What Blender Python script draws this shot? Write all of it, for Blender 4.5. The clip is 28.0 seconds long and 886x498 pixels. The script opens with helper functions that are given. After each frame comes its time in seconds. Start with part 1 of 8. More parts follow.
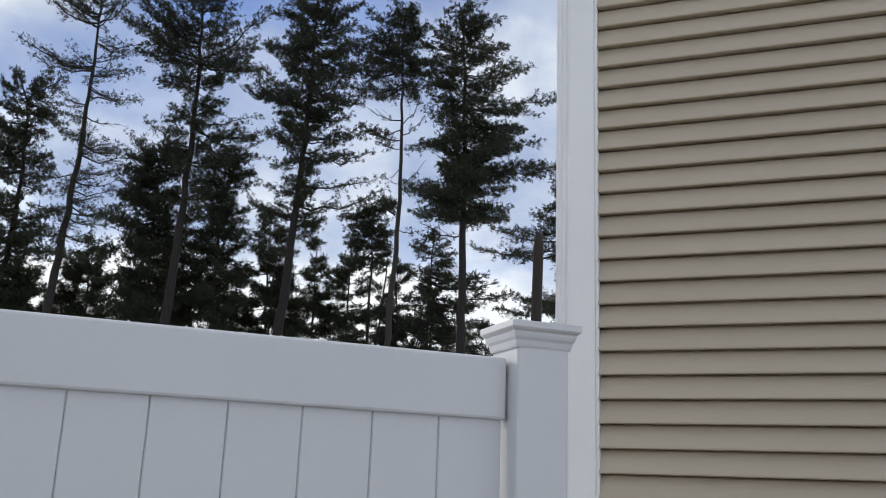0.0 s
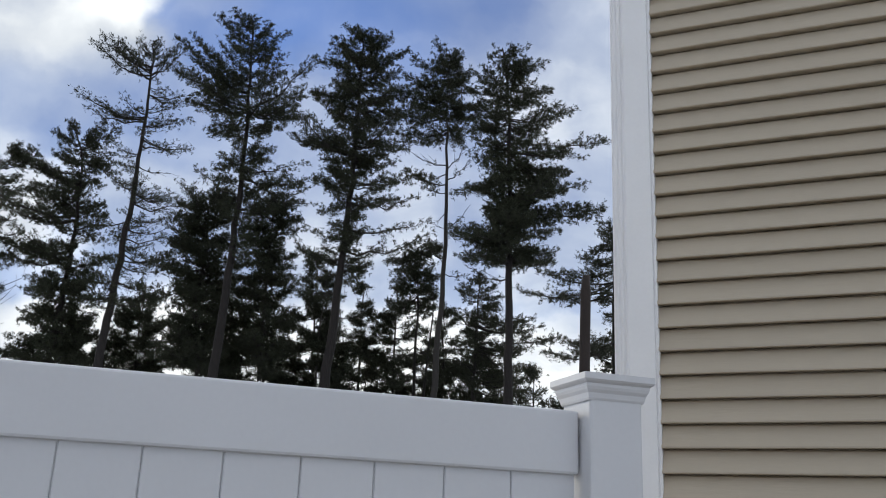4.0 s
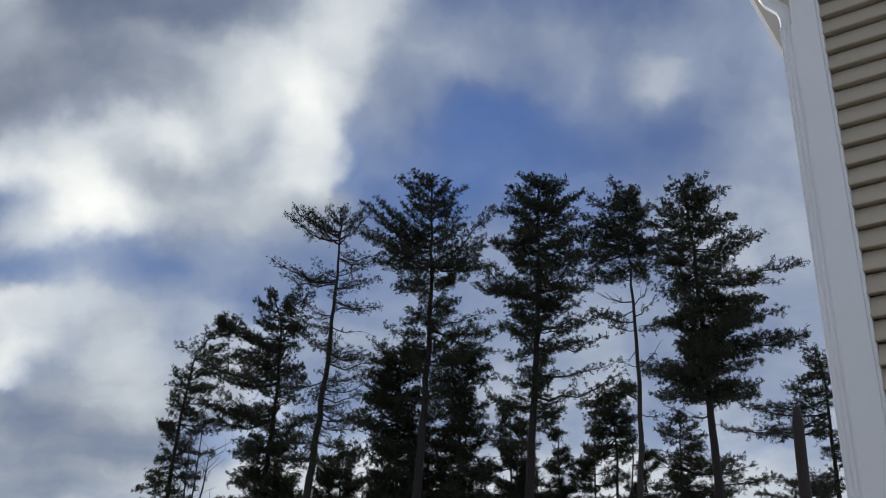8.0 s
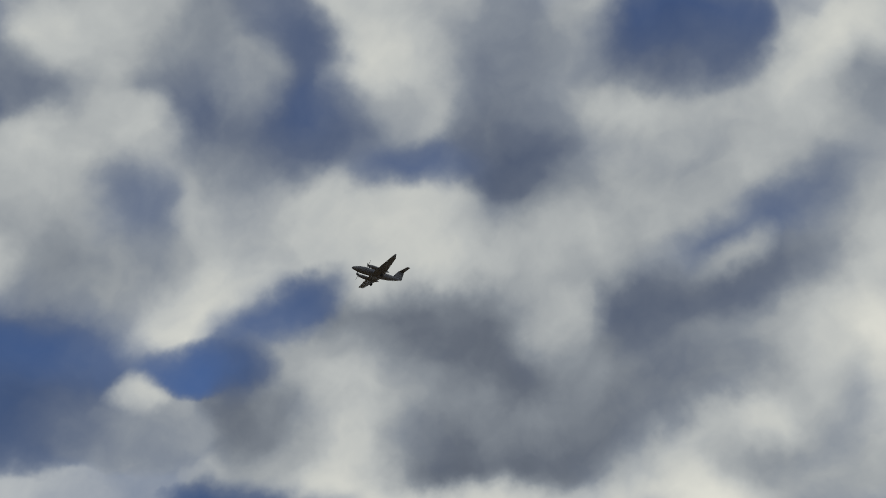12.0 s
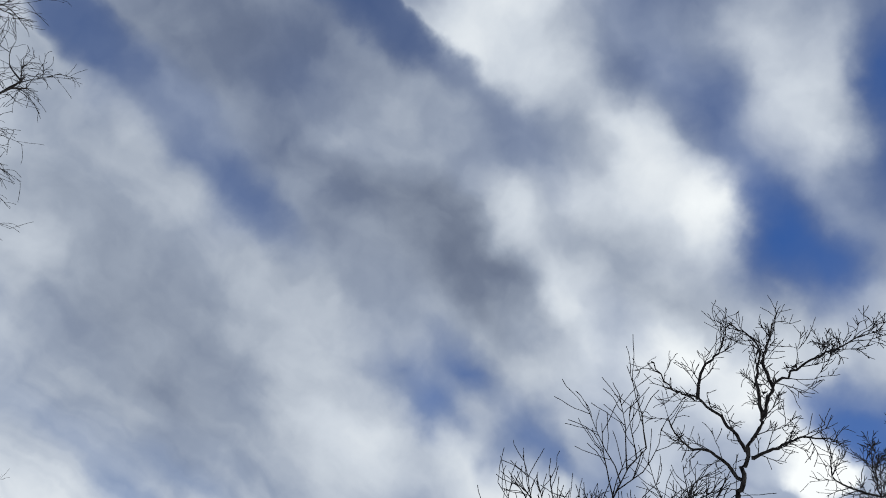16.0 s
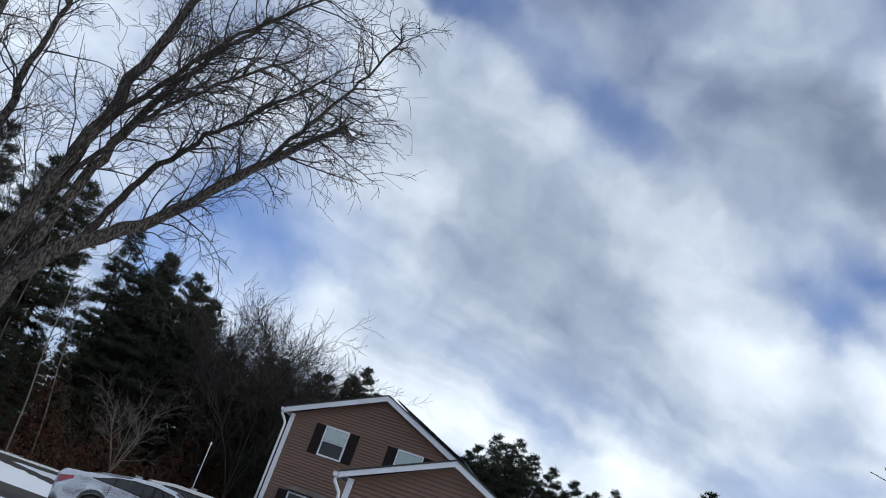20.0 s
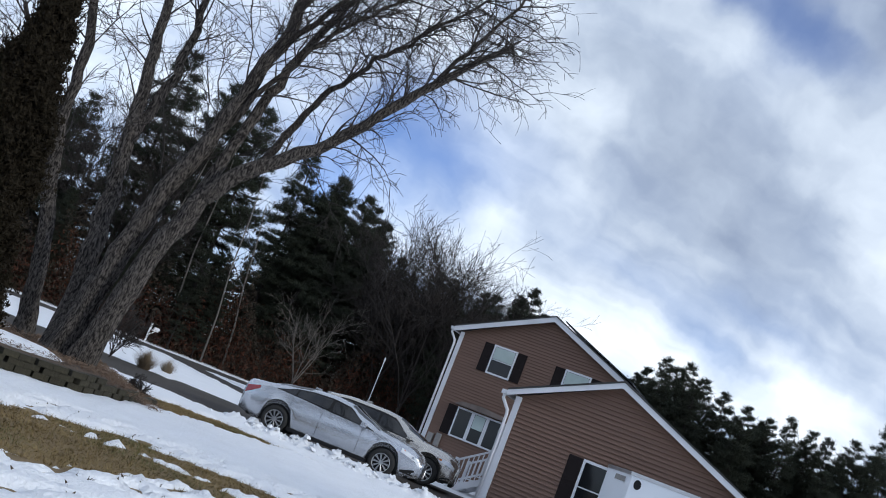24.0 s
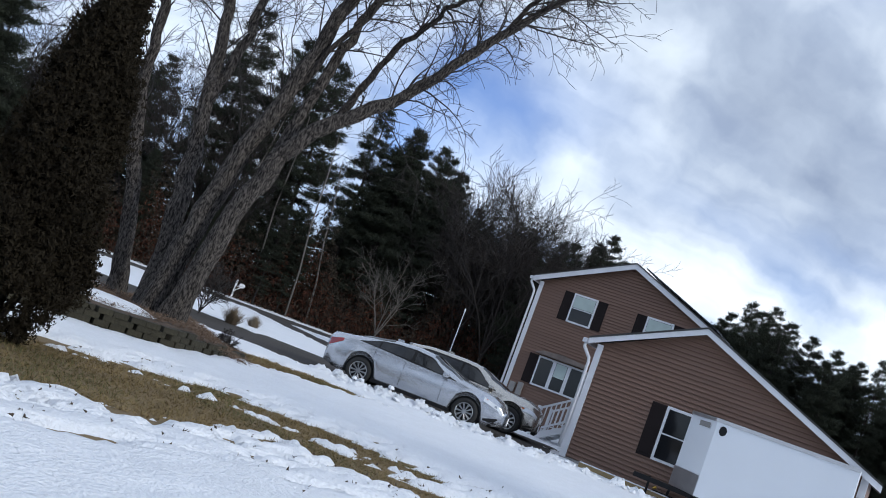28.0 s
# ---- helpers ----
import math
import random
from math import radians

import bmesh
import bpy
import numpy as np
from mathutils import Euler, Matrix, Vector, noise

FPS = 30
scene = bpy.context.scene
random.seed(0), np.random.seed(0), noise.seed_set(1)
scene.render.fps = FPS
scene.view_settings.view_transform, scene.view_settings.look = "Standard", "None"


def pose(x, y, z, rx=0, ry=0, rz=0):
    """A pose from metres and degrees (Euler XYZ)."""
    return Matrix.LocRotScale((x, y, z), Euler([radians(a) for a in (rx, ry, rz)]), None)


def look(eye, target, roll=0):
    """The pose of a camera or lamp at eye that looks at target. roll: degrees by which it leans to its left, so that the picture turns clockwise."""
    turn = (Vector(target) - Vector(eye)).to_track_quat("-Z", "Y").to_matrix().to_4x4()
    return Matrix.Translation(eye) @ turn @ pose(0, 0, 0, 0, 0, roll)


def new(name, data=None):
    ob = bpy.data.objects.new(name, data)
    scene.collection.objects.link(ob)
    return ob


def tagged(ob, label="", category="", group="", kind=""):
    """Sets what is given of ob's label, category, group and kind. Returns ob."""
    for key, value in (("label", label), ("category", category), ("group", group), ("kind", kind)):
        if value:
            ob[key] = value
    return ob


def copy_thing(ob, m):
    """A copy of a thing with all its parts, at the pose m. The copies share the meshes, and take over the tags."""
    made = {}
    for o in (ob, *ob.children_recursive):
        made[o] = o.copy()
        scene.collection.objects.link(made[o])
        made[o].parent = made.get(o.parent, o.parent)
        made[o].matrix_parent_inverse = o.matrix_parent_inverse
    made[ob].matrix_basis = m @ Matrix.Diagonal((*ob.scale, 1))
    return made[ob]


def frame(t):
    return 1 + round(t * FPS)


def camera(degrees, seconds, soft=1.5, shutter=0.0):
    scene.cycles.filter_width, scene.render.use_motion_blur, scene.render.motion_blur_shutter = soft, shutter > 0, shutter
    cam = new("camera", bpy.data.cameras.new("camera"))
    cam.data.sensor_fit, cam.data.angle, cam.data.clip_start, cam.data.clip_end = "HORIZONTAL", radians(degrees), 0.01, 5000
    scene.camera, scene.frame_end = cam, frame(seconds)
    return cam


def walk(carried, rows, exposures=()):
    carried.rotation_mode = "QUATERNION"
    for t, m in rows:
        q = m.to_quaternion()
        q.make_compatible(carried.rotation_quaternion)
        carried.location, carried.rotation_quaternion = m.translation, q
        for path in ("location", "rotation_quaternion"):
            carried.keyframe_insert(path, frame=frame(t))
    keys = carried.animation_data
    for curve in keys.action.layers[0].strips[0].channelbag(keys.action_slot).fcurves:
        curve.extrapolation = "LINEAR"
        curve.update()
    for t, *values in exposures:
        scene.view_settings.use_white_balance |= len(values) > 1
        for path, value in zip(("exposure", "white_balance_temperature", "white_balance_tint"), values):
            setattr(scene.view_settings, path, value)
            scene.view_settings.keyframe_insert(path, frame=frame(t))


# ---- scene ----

# ---- camera and its walk ----
cam = camera(50.7, 28.0, soft=1.0)
PATH = [
    (0.0, pose(0.000, -0.000, 1.530, 104.73, -2.10, -0.62)),
    (0.5, pose(-0.001, -0.001, 1.532, 104.85, -1.98, -0.56)),
    (1.0, pose(-0.002, 0.002, 1.534, 105.13, -1.79, -0.39)),
    (1.5, pose(-0.002, -0.001, 1.539, 105.54, -1.57, 0.01)),
    (2.0, pose(-0.002, -0.004, 1.540, 105.82, -1.67, 0.33)),
    (2.5, pose(-0.009, -0.003, 1.541, 106.05, -2.01, 0.61)),
    (4.5, pose(-0.057, 0.013, 1.558, 107.86, -2.17, 3.23)),
    (5.0, pose(-0.054, 0.036, 1.572, 108.56, -2.15, 4.57)),
    (5.5, pose(-0.060, 0.048, 1.579, 109.52, -2.46, 5.92)),
    (6.0, pose(-0.064, 0.082, 1.596, 110.72, -2.38, 7.37)),
    (6.5, pose(-0.061, 0.138, 1.614, 111.96, -2.36, 8.73)),
    (7.0, pose(-0.061, 0.138, 1.614, 113.21, -2.03, 10.40)),
    (7.5, pose(-0.061, 0.138, 1.614, 114.37, -1.86, 12.29)),
    (8.0, pose(-0.061, 0.138, 1.614, 115.61, -2.23, 14.36)),
    (8.5, pose(-0.061, 0.138, 1.614, 117.46, -2.07, 17.16)),
    (9.0, pose(-0.061, 0.138, 1.614, 119.66, -2.33, 20.38)),
    (9.5, pose(-0.061, 0.138, 1.614, 121.76, -2.26, 24.36)),
    (10.0, pose(-0.061, 0.138, 1.614, 123.71, -2.17, 28.85)),
    (10.5, pose(-0.061, 0.138, 1.614, 125.70, -2.21, 33.63)),
    (11.0, pose(-0.061, 0.138, 1.614, 127.59, -2.32, 39.36)),
    (11.5, pose(-0.061, 0.138, 1.614, 129.42, -3.10, 46.23)),
    (12.0, pose(-0.061, 0.138, 1.614, 130.87, -4.33, 53.50)),
    (12.5, pose(-0.061, 0.138, 1.614, 131.84, -5.80, 61.65)),
    (13.0, pose(-0.061, 0.138, 1.614, 132.14, -7.27, 70.87)),
    (13.5, pose(-0.061, 0.138, 1.614, 131.60, -9.04, 80.21)),
    (15.5, pose(-0.061, 0.138, 1.614, 123.30, -13.45, 114.43)),
    (16.0, pose(-0.061, 0.138, 1.614, 121.11, -14.01, 120.66)),
    (16.5, pose(-0.061, 0.138, 1.614, 118.83, -15.28, 125.78)),
    (17.0, pose(-0.061, 0.138, 1.614, 117.22, -16.01, 129.58)),
    (17.5, pose(-0.061, 0.138, 1.614, 116.07, -16.81, 132.72)),
    (18.0, pose(-0.061, 0.138, 1.614, 114.85, -17.66, 135.40)),
    (18.5, pose(-0.061, 0.138, 1.614, 113.45, -18.08, 137.89)),
    (19.0, pose(-0.061, 0.138, 1.614, 111.93, -18.04, 140.37)),
    (19.5, pose(-0.061, 0.138, 1.614, 110.49, -18.38, 142.67)),
    (20.0, pose(-0.061, 0.138, 1.614, 109.51, -18.96, 144.75)),
    (20.5, pose(-0.061, 0.138, 1.614, 108.42, -19.51, 146.72)),
    (21.0, pose(-0.061, 0.138, 1.614, 107.16, -20.02, 148.44)),
    (21.5, pose(-0.061, 0.138, 1.614, 106.37, -20.66, 149.94)),
    (23.5, pose(-0.061, 0.138, 1.614, 102.23, -21.35, 154.32)),
    (24.0, pose(-0.061, 0.138, 1.614, 101.04, -21.45, 155.32)),
    (24.5, pose(-0.061, 0.138, 1.614, 100.05, -21.54, 156.05)),
    (25.0, pose(-0.061, 0.138, 1.614, 99.20, -21.87, 156.72)),
    (25.5, pose(-0.061, 0.138, 1.614, 98.44, -21.99, 157.43)),
    (26.0, pose(-0.061, 0.138, 1.614, 97.93, -21.82, 158.03)),
    (26.5, pose(-0.061, 0.138, 1.614, 97.51, -21.51, 158.54)),
    (27.0, pose(-0.061, 0.138, 1.614, 97.22, -21.38, 158.96)),
    (27.5, pose(-0.061, 0.138, 1.614, 96.82, -21.24, 159.62)),
    (28.0, pose(-0.061, 0.138, 1.614, 96.13, -20.60, 160.61)),
]
EXPOSURES = [(0.0, 0.92, 7000, 8), (2.5, 0.88, 6950, 8), (5.0, 0.68, 6950, 8), (6.5, 0.30, 6650, 8), (8.0, 0.12, 6600, 8), (10.0, -0.16, 6850, 7), (11.0, -0.32, 6950, 7), (12.0, -0.32, 7050, 6), (13.5, 0.02, 6750, 7), (15.5, 0.06, 6400, 9), (17.0, 0.20, 6250, 9), (20.0, 0.55, 6200, 8), (24.0, 0.74, 6150, 8), (28.0, 0.78, 6100, 8)]
walk(cam, PATH, EXPOSURES)

# ---- world: pale blue sky behind broken cloud, sun behind the cloud ----
SUN_YAW, SUN_HEIGHT = 39.5, 24.6          # degrees; yaw counts from +y towards -x
world = bpy.data.worlds.new("world")
scene.world = world
world.use_nodes = True
WT = world.node_tree
WT.nodes.clear()


def wnode(kind, **values):
    n = WT.nodes.new(kind)
    for key, value in values.items():
        if key == "operation":
            n.operation = value
        elif key == "noise":
            n.inputs["Scale"].default_value, n.inputs["Detail"].default_value, n.inputs["Roughness"].default_value = value
    return n


def wmath(operation, a, b=0.0, c=0.0):
    n = wnode("ShaderNodeMath", operation=operation)
    for i, value in enumerate((a, b, c)):
        if isinstance(value, (int, float)):
            n.inputs[i].default_value = value
        else:
            WT.links.new(value, n.inputs[i])
    return n.outputs[0]


def wvec(operation, a, b):
    n = wnode("ShaderNodeVectorMath", operation=operation)
    for i, value in enumerate((a, b)):
        if isinstance(value, (tuple, Vector)):
            n.inputs[i].default_value = value
        else:
            WT.links.new(value, n.inputs[i])
    return n


coords = wnode("ShaderNodeTexCoord").outputs["Generated"]


def drift(where, scale, detail, amount):
    """Pushes places of the sky about by a noise, to fray the edges of the clouds."""
    n = wnode("ShaderNodeTexNoise", noise=(scale, detail, 0.55))
    WT.links.new(coords, n.inputs["Vector"])
    push = wvec("MULTIPLY", wvec("SUBTRACT", n.outputs["Color"], (0.5, 0.5, 0.5)).outputs[0], (amount, amount, amount)).outputs[0]
    return wvec("ADD", where, push).outputs[0]


drifted = drift(drift(coords, 6.0, 3.0, 0.075), 19.0, 4.0, 0.038)
FIELD = {}


def cloud(yaw, height, w, h, tilt, value, clear_share):
    """One soft mass of cloud (or of clear sky) at yaw and height, w by h degrees: its brightness, and how much blue shows through."""
    a, e = radians(yaw), radians(height)
    ahead = Vector((-math.sin(a) * math.cos(e), math.cos(a) * math.cos(e), math.sin(e)))
    u = Vector((math.cos(a), math.sin(a), 0))
    axes = Matrix((u, ahead.cross(u) * -1, ahead * -1)).transposed() @ Matrix.Rotation(radians(tilt), 3, "Z")
    place = wnode("ShaderNodeMapping")
    place.vector_type = "TEXTURE"
    place.inputs["Location"].default_value = ahead
    place.inputs["Rotation"].default_value = axes.to_euler()
    place.inputs["Scale"].default_value = (radians(w) * 2.45, radians(h) * 2.45, 9.0)
    WT.links.new(drifted, place.inputs["Vector"])
    ball = wnode("ShaderNodeTexGradient")
    ball.gradient_type = "QUADRATIC_SPHERE"
    WT.links.new(place.outputs[0], ball.inputs[0])
    mass = wnode("ShaderNodeVectorMath", operation="SCALE")
    weight = min(3.0, max(0.5, 3.0 / math.sqrt(w * h)))
    mass.inputs[0].default_value = (value * weight, clear_share * weight, weight)
    WT.links.new(ball.outputs["Fac"], mass.inputs["Scale"])
    FIELD["sum"] = wvec("ADD", FIELD.get("sum", Vector((0.014, 0.005, 0.026))), mass.outputs[0]).outputs[0]


cloud(39.4, 24.8, 1.7, 1.5, 14, 0.89, 0.00)
cloud(37.6, 34.1, 4.4, 2.1, 6, 0.40, 0.00)
cloud(38.7, 31.4, 3.5, 1.2, 11, 0.27, 0.09)
cloud(27.1, 33.5, 2.0, 2.0, 68, 0.72, 0.00)
cloud(30.0, 34.7, 5.2, 2.3, 41, 0.60, 0.00)
cloud(24.7, 36.4, 1.6, 2.0, 9, 0.58, 0.00)
cloud(35.6, 29.0, 3.7, 1.2, 13, 0.58, 0.00)
cloud(30.9, 29.2, 3.2, 2.2, 11, 0.45, 0.00)
cloud(35.9, 22.6, 5.4, 1.1, 6, 0.22, 0.30)
cloud(29.2, 23.7, 4.2, 1.6, 9, 0.19, 0.34)
cloud(29.6, 26.2, 3.9, 1.0, 10, 0.40, 0.00)
cloud(37.3, 18.4, 3.8, 1.2, -0, 0.55, 0.00)
cloud(32.8, 18.5, 2.9, 1.9, -32, 0.53, 0.00)
cloud(37.4, 15.9, 1.7, 1.2, 9, 0.47, 0.00)
cloud(34.2, 15.4, 2.4, 1.5, 8, 0.53, 0.00)
cloud(36.3, 13.5, 3.5, 1.2, 8, 0.24, 0.09)
cloud(35.7, 10.5, 3.5, 1.7, 6, 0.35, 0.04)
cloud(33.0, 9.2, 1.8, 1.2, 5, 0.63, 0.00)
cloud(19.2, 35.0, 2.0, 3.4, 5, 0.37, 0.17)
cloud(12.9, 33.3, 5.5, 2.4, 12, 0.19, 0.64)
cloud(14.3, 30.2, 4.1, 2.1, 3, 0.22, 0.55)
cloud(18.2, 37.7, 3.4, 1.7, 5, 0.44, 0.17)
cloud(10.5, 38.0, 4.4, 1.3, 0, 0.50, 0.13)
cloud(0.1, 36.2, 0.8, 0.8, -6, 0.61, 0.04)
cloud(11.8, 25.1, 3.5, 2.4, 1, 0.35, 0.26)
cloud(6.5, 23.1, 3.1, 2.4, -1, 0.37, 0.24)
cloud(16.3, 23.2, 2.1, 2.1, 3, 0.34, 0.26)
cloud(5.1, 18.6, 2.7, 2.0, -1, 0.39, 0.19)
cloud(19.6, 18.5, 2.7, 2.0, 4, 0.37, 0.17)
cloud(2.6, 34.9, 3.6, 2.0, 6, 0.37, 0.30)
cloud(-4.4, 37.2, 3.2, 1.6, -9, 0.44, 0.30)
cloud(1.6, 31.5, 2.6, 2.0, 16, 0.39, 0.26)
cloud(6.8, 30.6, 2.0, 2.0, -1, 0.25, 0.51)
cloud(-5.3, 31.8, 2.9, 3.2, 55, 0.42, 0.21)
cloud(-5.6, 25.2, 2.2, 3.8, -6, 0.47, 0.17)
cloud(-5.2, 17.9, 2.2, 1.9, -4, 0.44, 0.17)
cloud(20.0, 23.7, 2.1, 2.1, 5, 0.34, 0.26)
cloud(13.5, 20.2, 2.1, 2.1, 2, 0.37, 0.21)
cloud(12.2, 15.5, 3.4, 2.1, 2, 0.47, 0.13)
cloud(22.2, 9.7, 6.5, 1.3, 4, 0.65, 0.00)
cloud(8.7, 10.3, 10.0, 1.7, 1, 0.71, 0.00)
cloud(-3.3, 10.9, 3.1, 1.2, -1, 0.55, 0.09)
cloud(56.6, 40.2, 3.7, 1.2, 24, 0.70, 0.00)
cloud(55.7, 36.2, 3.2, 1.7, 22, 0.26, 0.04)
cloud(46.2, 41.2, 5.8, 1.3, 26, 0.62, 0.00)
cloud(37.5, 43.7, 4.0, 1.7, 30, 0.53, 0.00)
cloud(29.7, 45.5, 3.0, 1.3, 25, 0.59, 0.00)
cloud(31.2, 42.1, 4.8, 1.2, 16, 0.19, 0.38)
cloud(34.5, 39.9, 1.2, 0.6, 28, 0.56, 0.00)
cloud(48.5, 36.6, 1.9, 1.6, 17, 0.72, 0.00)
cloud(51.8, 33.7, 3.0, 1.2, -3, 0.26, 0.04)
cloud(38.4, 37.5, 4.4, 1.3, 15, 0.21, 0.04)
cloud(43.6, 33.6, 5.2, 1.3, 18, 0.44, 0.00)
cloud(50.6, 31.3, 3.3, 1.2, 16, 0.32, 0.00)
cloud(48.8, 29.1, 5.5, 1.4, 4, 0.21, 0.04)
cloud(38.1, 32.1, 3.4, 1.3, 19, 0.32, 0.00)
cloud(29.5, 35.0, 4.5, 2.1, 25, 0.70, 0.00)
cloud(26.8, 33.1, 1.0, 1.7, -7, 0.91, 0.00)
cloud(24.5, 36.6, 2.1, 1.4, 52, 0.76, 0.00)
cloud(31.2, 31.8, 3.1, 1.4, 16, 0.67, 0.00)
cloud(35.4, 30.0, 1.4, 1.0, 28, 0.84, 0.00)
cloud(39.5, 29.1, 3.6, 1.0, 10, 0.80, 0.00)
cloud(47.3, 26.1, 6.8, 0.9, 7, 0.80, 0.00)
cloud(52.1, 26.0, 2.6, 1.0, 15, 0.72, 0.00)
cloud(35.8, 27.5, 2.4, 1.2, 28, 0.44, 0.00)
cloud(39.1, 24.7, 2.6, 1.6, 19, 0.99, 0.00)
cloud(49.7, 23.7, 3.9, 0.7, 2, -0.00, 0.42)
cloud(44.6, 23.9, 2.5, 1.1, 11, 0.08, 0.34)
cloud(41.7, 23.4, 1.3, 1.0, 9, 0.64, 0.04)
cloud(48.4, 21.5, 1.8, 0.7, 22, 0.67, 0.00)
cloud(51.3, 21.3, 1.7, 0.9, 13, 0.62, 0.00)
cloud(45.3, 21.1, 2.8, 0.8, 10, 0.26, 0.17)
cloud(36.5, 22.4, 6.6, 0.8, 12, 0.23, 0.38)
cloud(30.3, 22.9, 4.1, 1.4, 14, 0.36, 0.21)
cloud(33.3, 26.1, 3.0, 1.7, 26, 0.56, 0.04)
cloud(28.7, 25.7, 2.4, 1.4, 4, 0.44, 0.17)
cloud(48.8, 19.2, 2.3, 0.6, 11, 0.32, 0.09)
cloud(44.4, 18.7, 1.8, 0.8, 9, 0.67, 0.00)
cloud(49.1, 17.9, 1.4, 0.6, 10, 0.64, 0.00)
cloud(50.9, 17.3, 1.2, 0.9, -47, -0.00, 0.51)
cloud(38.1, 19.5, 3.2, 1.0, 27, 0.64, 0.09)
cloud(41.4, 17.2, 1.3, 1.3, 7, 0.84, 0.00)
cloud(46.1, 16.2, 2.9, 1.2, 19, 0.26, 0.26)
cloud(35.7, 17.2, 2.9, 1.1, 16, 0.67, 0.09)
cloud(32.4, 19.1, 2.0, 1.6, 45, 0.53, 0.17)
cloud(22.4, 41.8, 2.0, 2.7, 50, 0.62, 0.00)
cloud(16.4, 44.6, 4.6, 1.5, 26, 0.67, 0.00)
cloud(21.1, 36.7, 2.1, 2.7, 60, 0.44, 0.13)
cloud(18.6, 33.2, 2.1, 3.4, -1, 0.29, 0.26)
cloud(11.6, 33.9, 5.0, 2.0, -5, 0.08, 0.59)
cloud(16.7, 39.3, 2.7, 1.7, 37, 0.29, 0.34)
cloud(11.2, 38.3, 3.0, 1.3, -6, 0.36, 0.26)
cloud(0.3, 36.1, 1.2, 0.9, -13, 0.47, 0.17)
cloud(5.8, 40.7, 2.5, 1.6, -11, 0.26, 0.34)
cloud(-0.9, 42.4, 4.4, 1.2, 11, 0.12, 0.59)
cloud(-3.0, 38.7, 2.3, 1.5, -16, 0.32, 0.30)
cloud(-0.4, 32.7, 3.6, 1.8, -12, 0.16, 0.51)
cloud(6.1, 31.7, 3.5, 1.3, -8, 0.08, 0.55)
cloud(4.6, 36.2, 3.1, 1.3, -10, 0.29, 0.34)
cloud(61.8, 49.0, 2.9, 1.6, 19, 0.65, 0.00)
cloud(69.1, 46.0, 3.4, 1.2, 34, 0.15, 0.26)
cloud(75.3, 44.2, 2.0, 1.4, 28, 0.26, 0.09)
cloud(70.7, 41.4, 3.3, 2.4, 24, 0.68, 0.00)
cloud(71.1, 36.1, 1.7, 1.5, 22, 0.78, 0.00)
cloud(67.6, 36.2, 2.1, 0.9, 41, 0.03, 0.47)
cloud(60.4, 45.5, 2.9, 1.1, 7, 0.26, 0.34)
cloud(59.5, 43.0, 1.9, 1.3, -15, 0.74, 0.00)
cloud(61.9, 39.7, 1.6, 1.6, 17, 0.71, 0.00)
cloud(55.3, 41.0, 2.3, 1.7, 22, 0.57, 0.00)
cloud(49.9, 50.6, 3.0, 1.7, 48, 0.53, 0.00)
cloud(51.8, 46.0, 2.4, 2.7, 11, 0.11, 0.09)
cloud(41.1, 47.5, 4.1, 2.4, 13, 0.63, 0.00)
cloud(38.2, 51.6, 2.7, 1.3, 1, 0.26, 0.09)
cloud(28.1, 47.2, 3.6, 2.3, 3, 0.65, 0.00)
cloud(21.3, 47.2, 1.6, 1.6, -12, 0.35, 0.09)
cloud(16.9, 49.4, 2.8, 1.5, -6, 0.74, 0.00)
cloud(11.7, 45.7, 2.6, 1.2, 13, 0.53, 0.04)
cloud(33.2, 44.2, 5.1, 1.4, 12, 0.57, 0.00)
cloud(45.5, 42.9, 3.4, 1.7, 6, 0.47, 0.00)
cloud(45.1, 39.8, 3.5, 1.4, 5, 0.47, 0.00)
cloud(37.0, 37.7, 4.5, 1.0, 10, 0.15, 0.17)
cloud(23.2, 42.7, 2.6, 1.3, 22, 0.50, 0.04)
cloud(66.6, 33.7, 2.7, 0.9, 18, 0.47, 0.00)
cloud(70.2, 31.7, 1.1, 1.1, 19, -0.00, 0.38)
cloud(57.7, 37.1, 3.9, 1.3, 13, 0.11, 0.00)
cloud(62.0, 31.4, 3.8, 1.4, 4, 0.65, 0.00)
cloud(52.7, 33.8, 3.4, 2.0, 9, 0.03, 0.00)
cloud(47.3, 36.8, 1.4, 1.7, 27, 0.57, 0.00)
cloud(45.1, 32.5, 3.4, 2.4, 5, 0.22, 0.04)
cloud(54.7, 28.7, 4.6, 2.3, 10, 0.09, 0.00)
cloud(67.7, 28.1, 1.7, 1.5, 16, 0.11, 0.04)
cloud(67.0, 26.3, 2.3, 1.2, 15, 0.65, 0.00)
cloud(62.8, 25.9, 2.5, 1.9, -18, 0.82, 0.00)
cloud(58.0, 23.9, 4.1, 0.9, 10, 0.82, 0.00)
cloud(49.3, 25.7, 5.3, 1.2, 6, 0.86, 0.00)
cloud(39.2, 28.7, 3.1, 2.0, 32, 0.82, 0.00)
cloud(35.7, 28.4, 1.2, 1.7, 50, 0.35, 0.00)
cloud(65.6, 23.1, 3.0, 1.2, -2, -0.00, 0.34)
cloud(39.1, 24.7, 2.0, 1.7, 2, 0.90, 0.00)
cloud(42.0, 23.9, 1.3, 1.3, 3, 0.71, 0.00)
cloud(46.4, 23.7, 3.3, 0.8, 15, 0.11, 0.38)
cloud(54.2, 22.8, 3.8, 0.6, 8, 0.07, 0.38)
cloud(64.5, 20.8, 3.5, 1.2, 12, 0.03, 0.17)
cloud(35.3, 29.8, 1.7, 1.0, 20, 0.86, 0.00)
cloud(31.9, 34.9, 3.4, 2.7, -2, 0.57, 0.00)
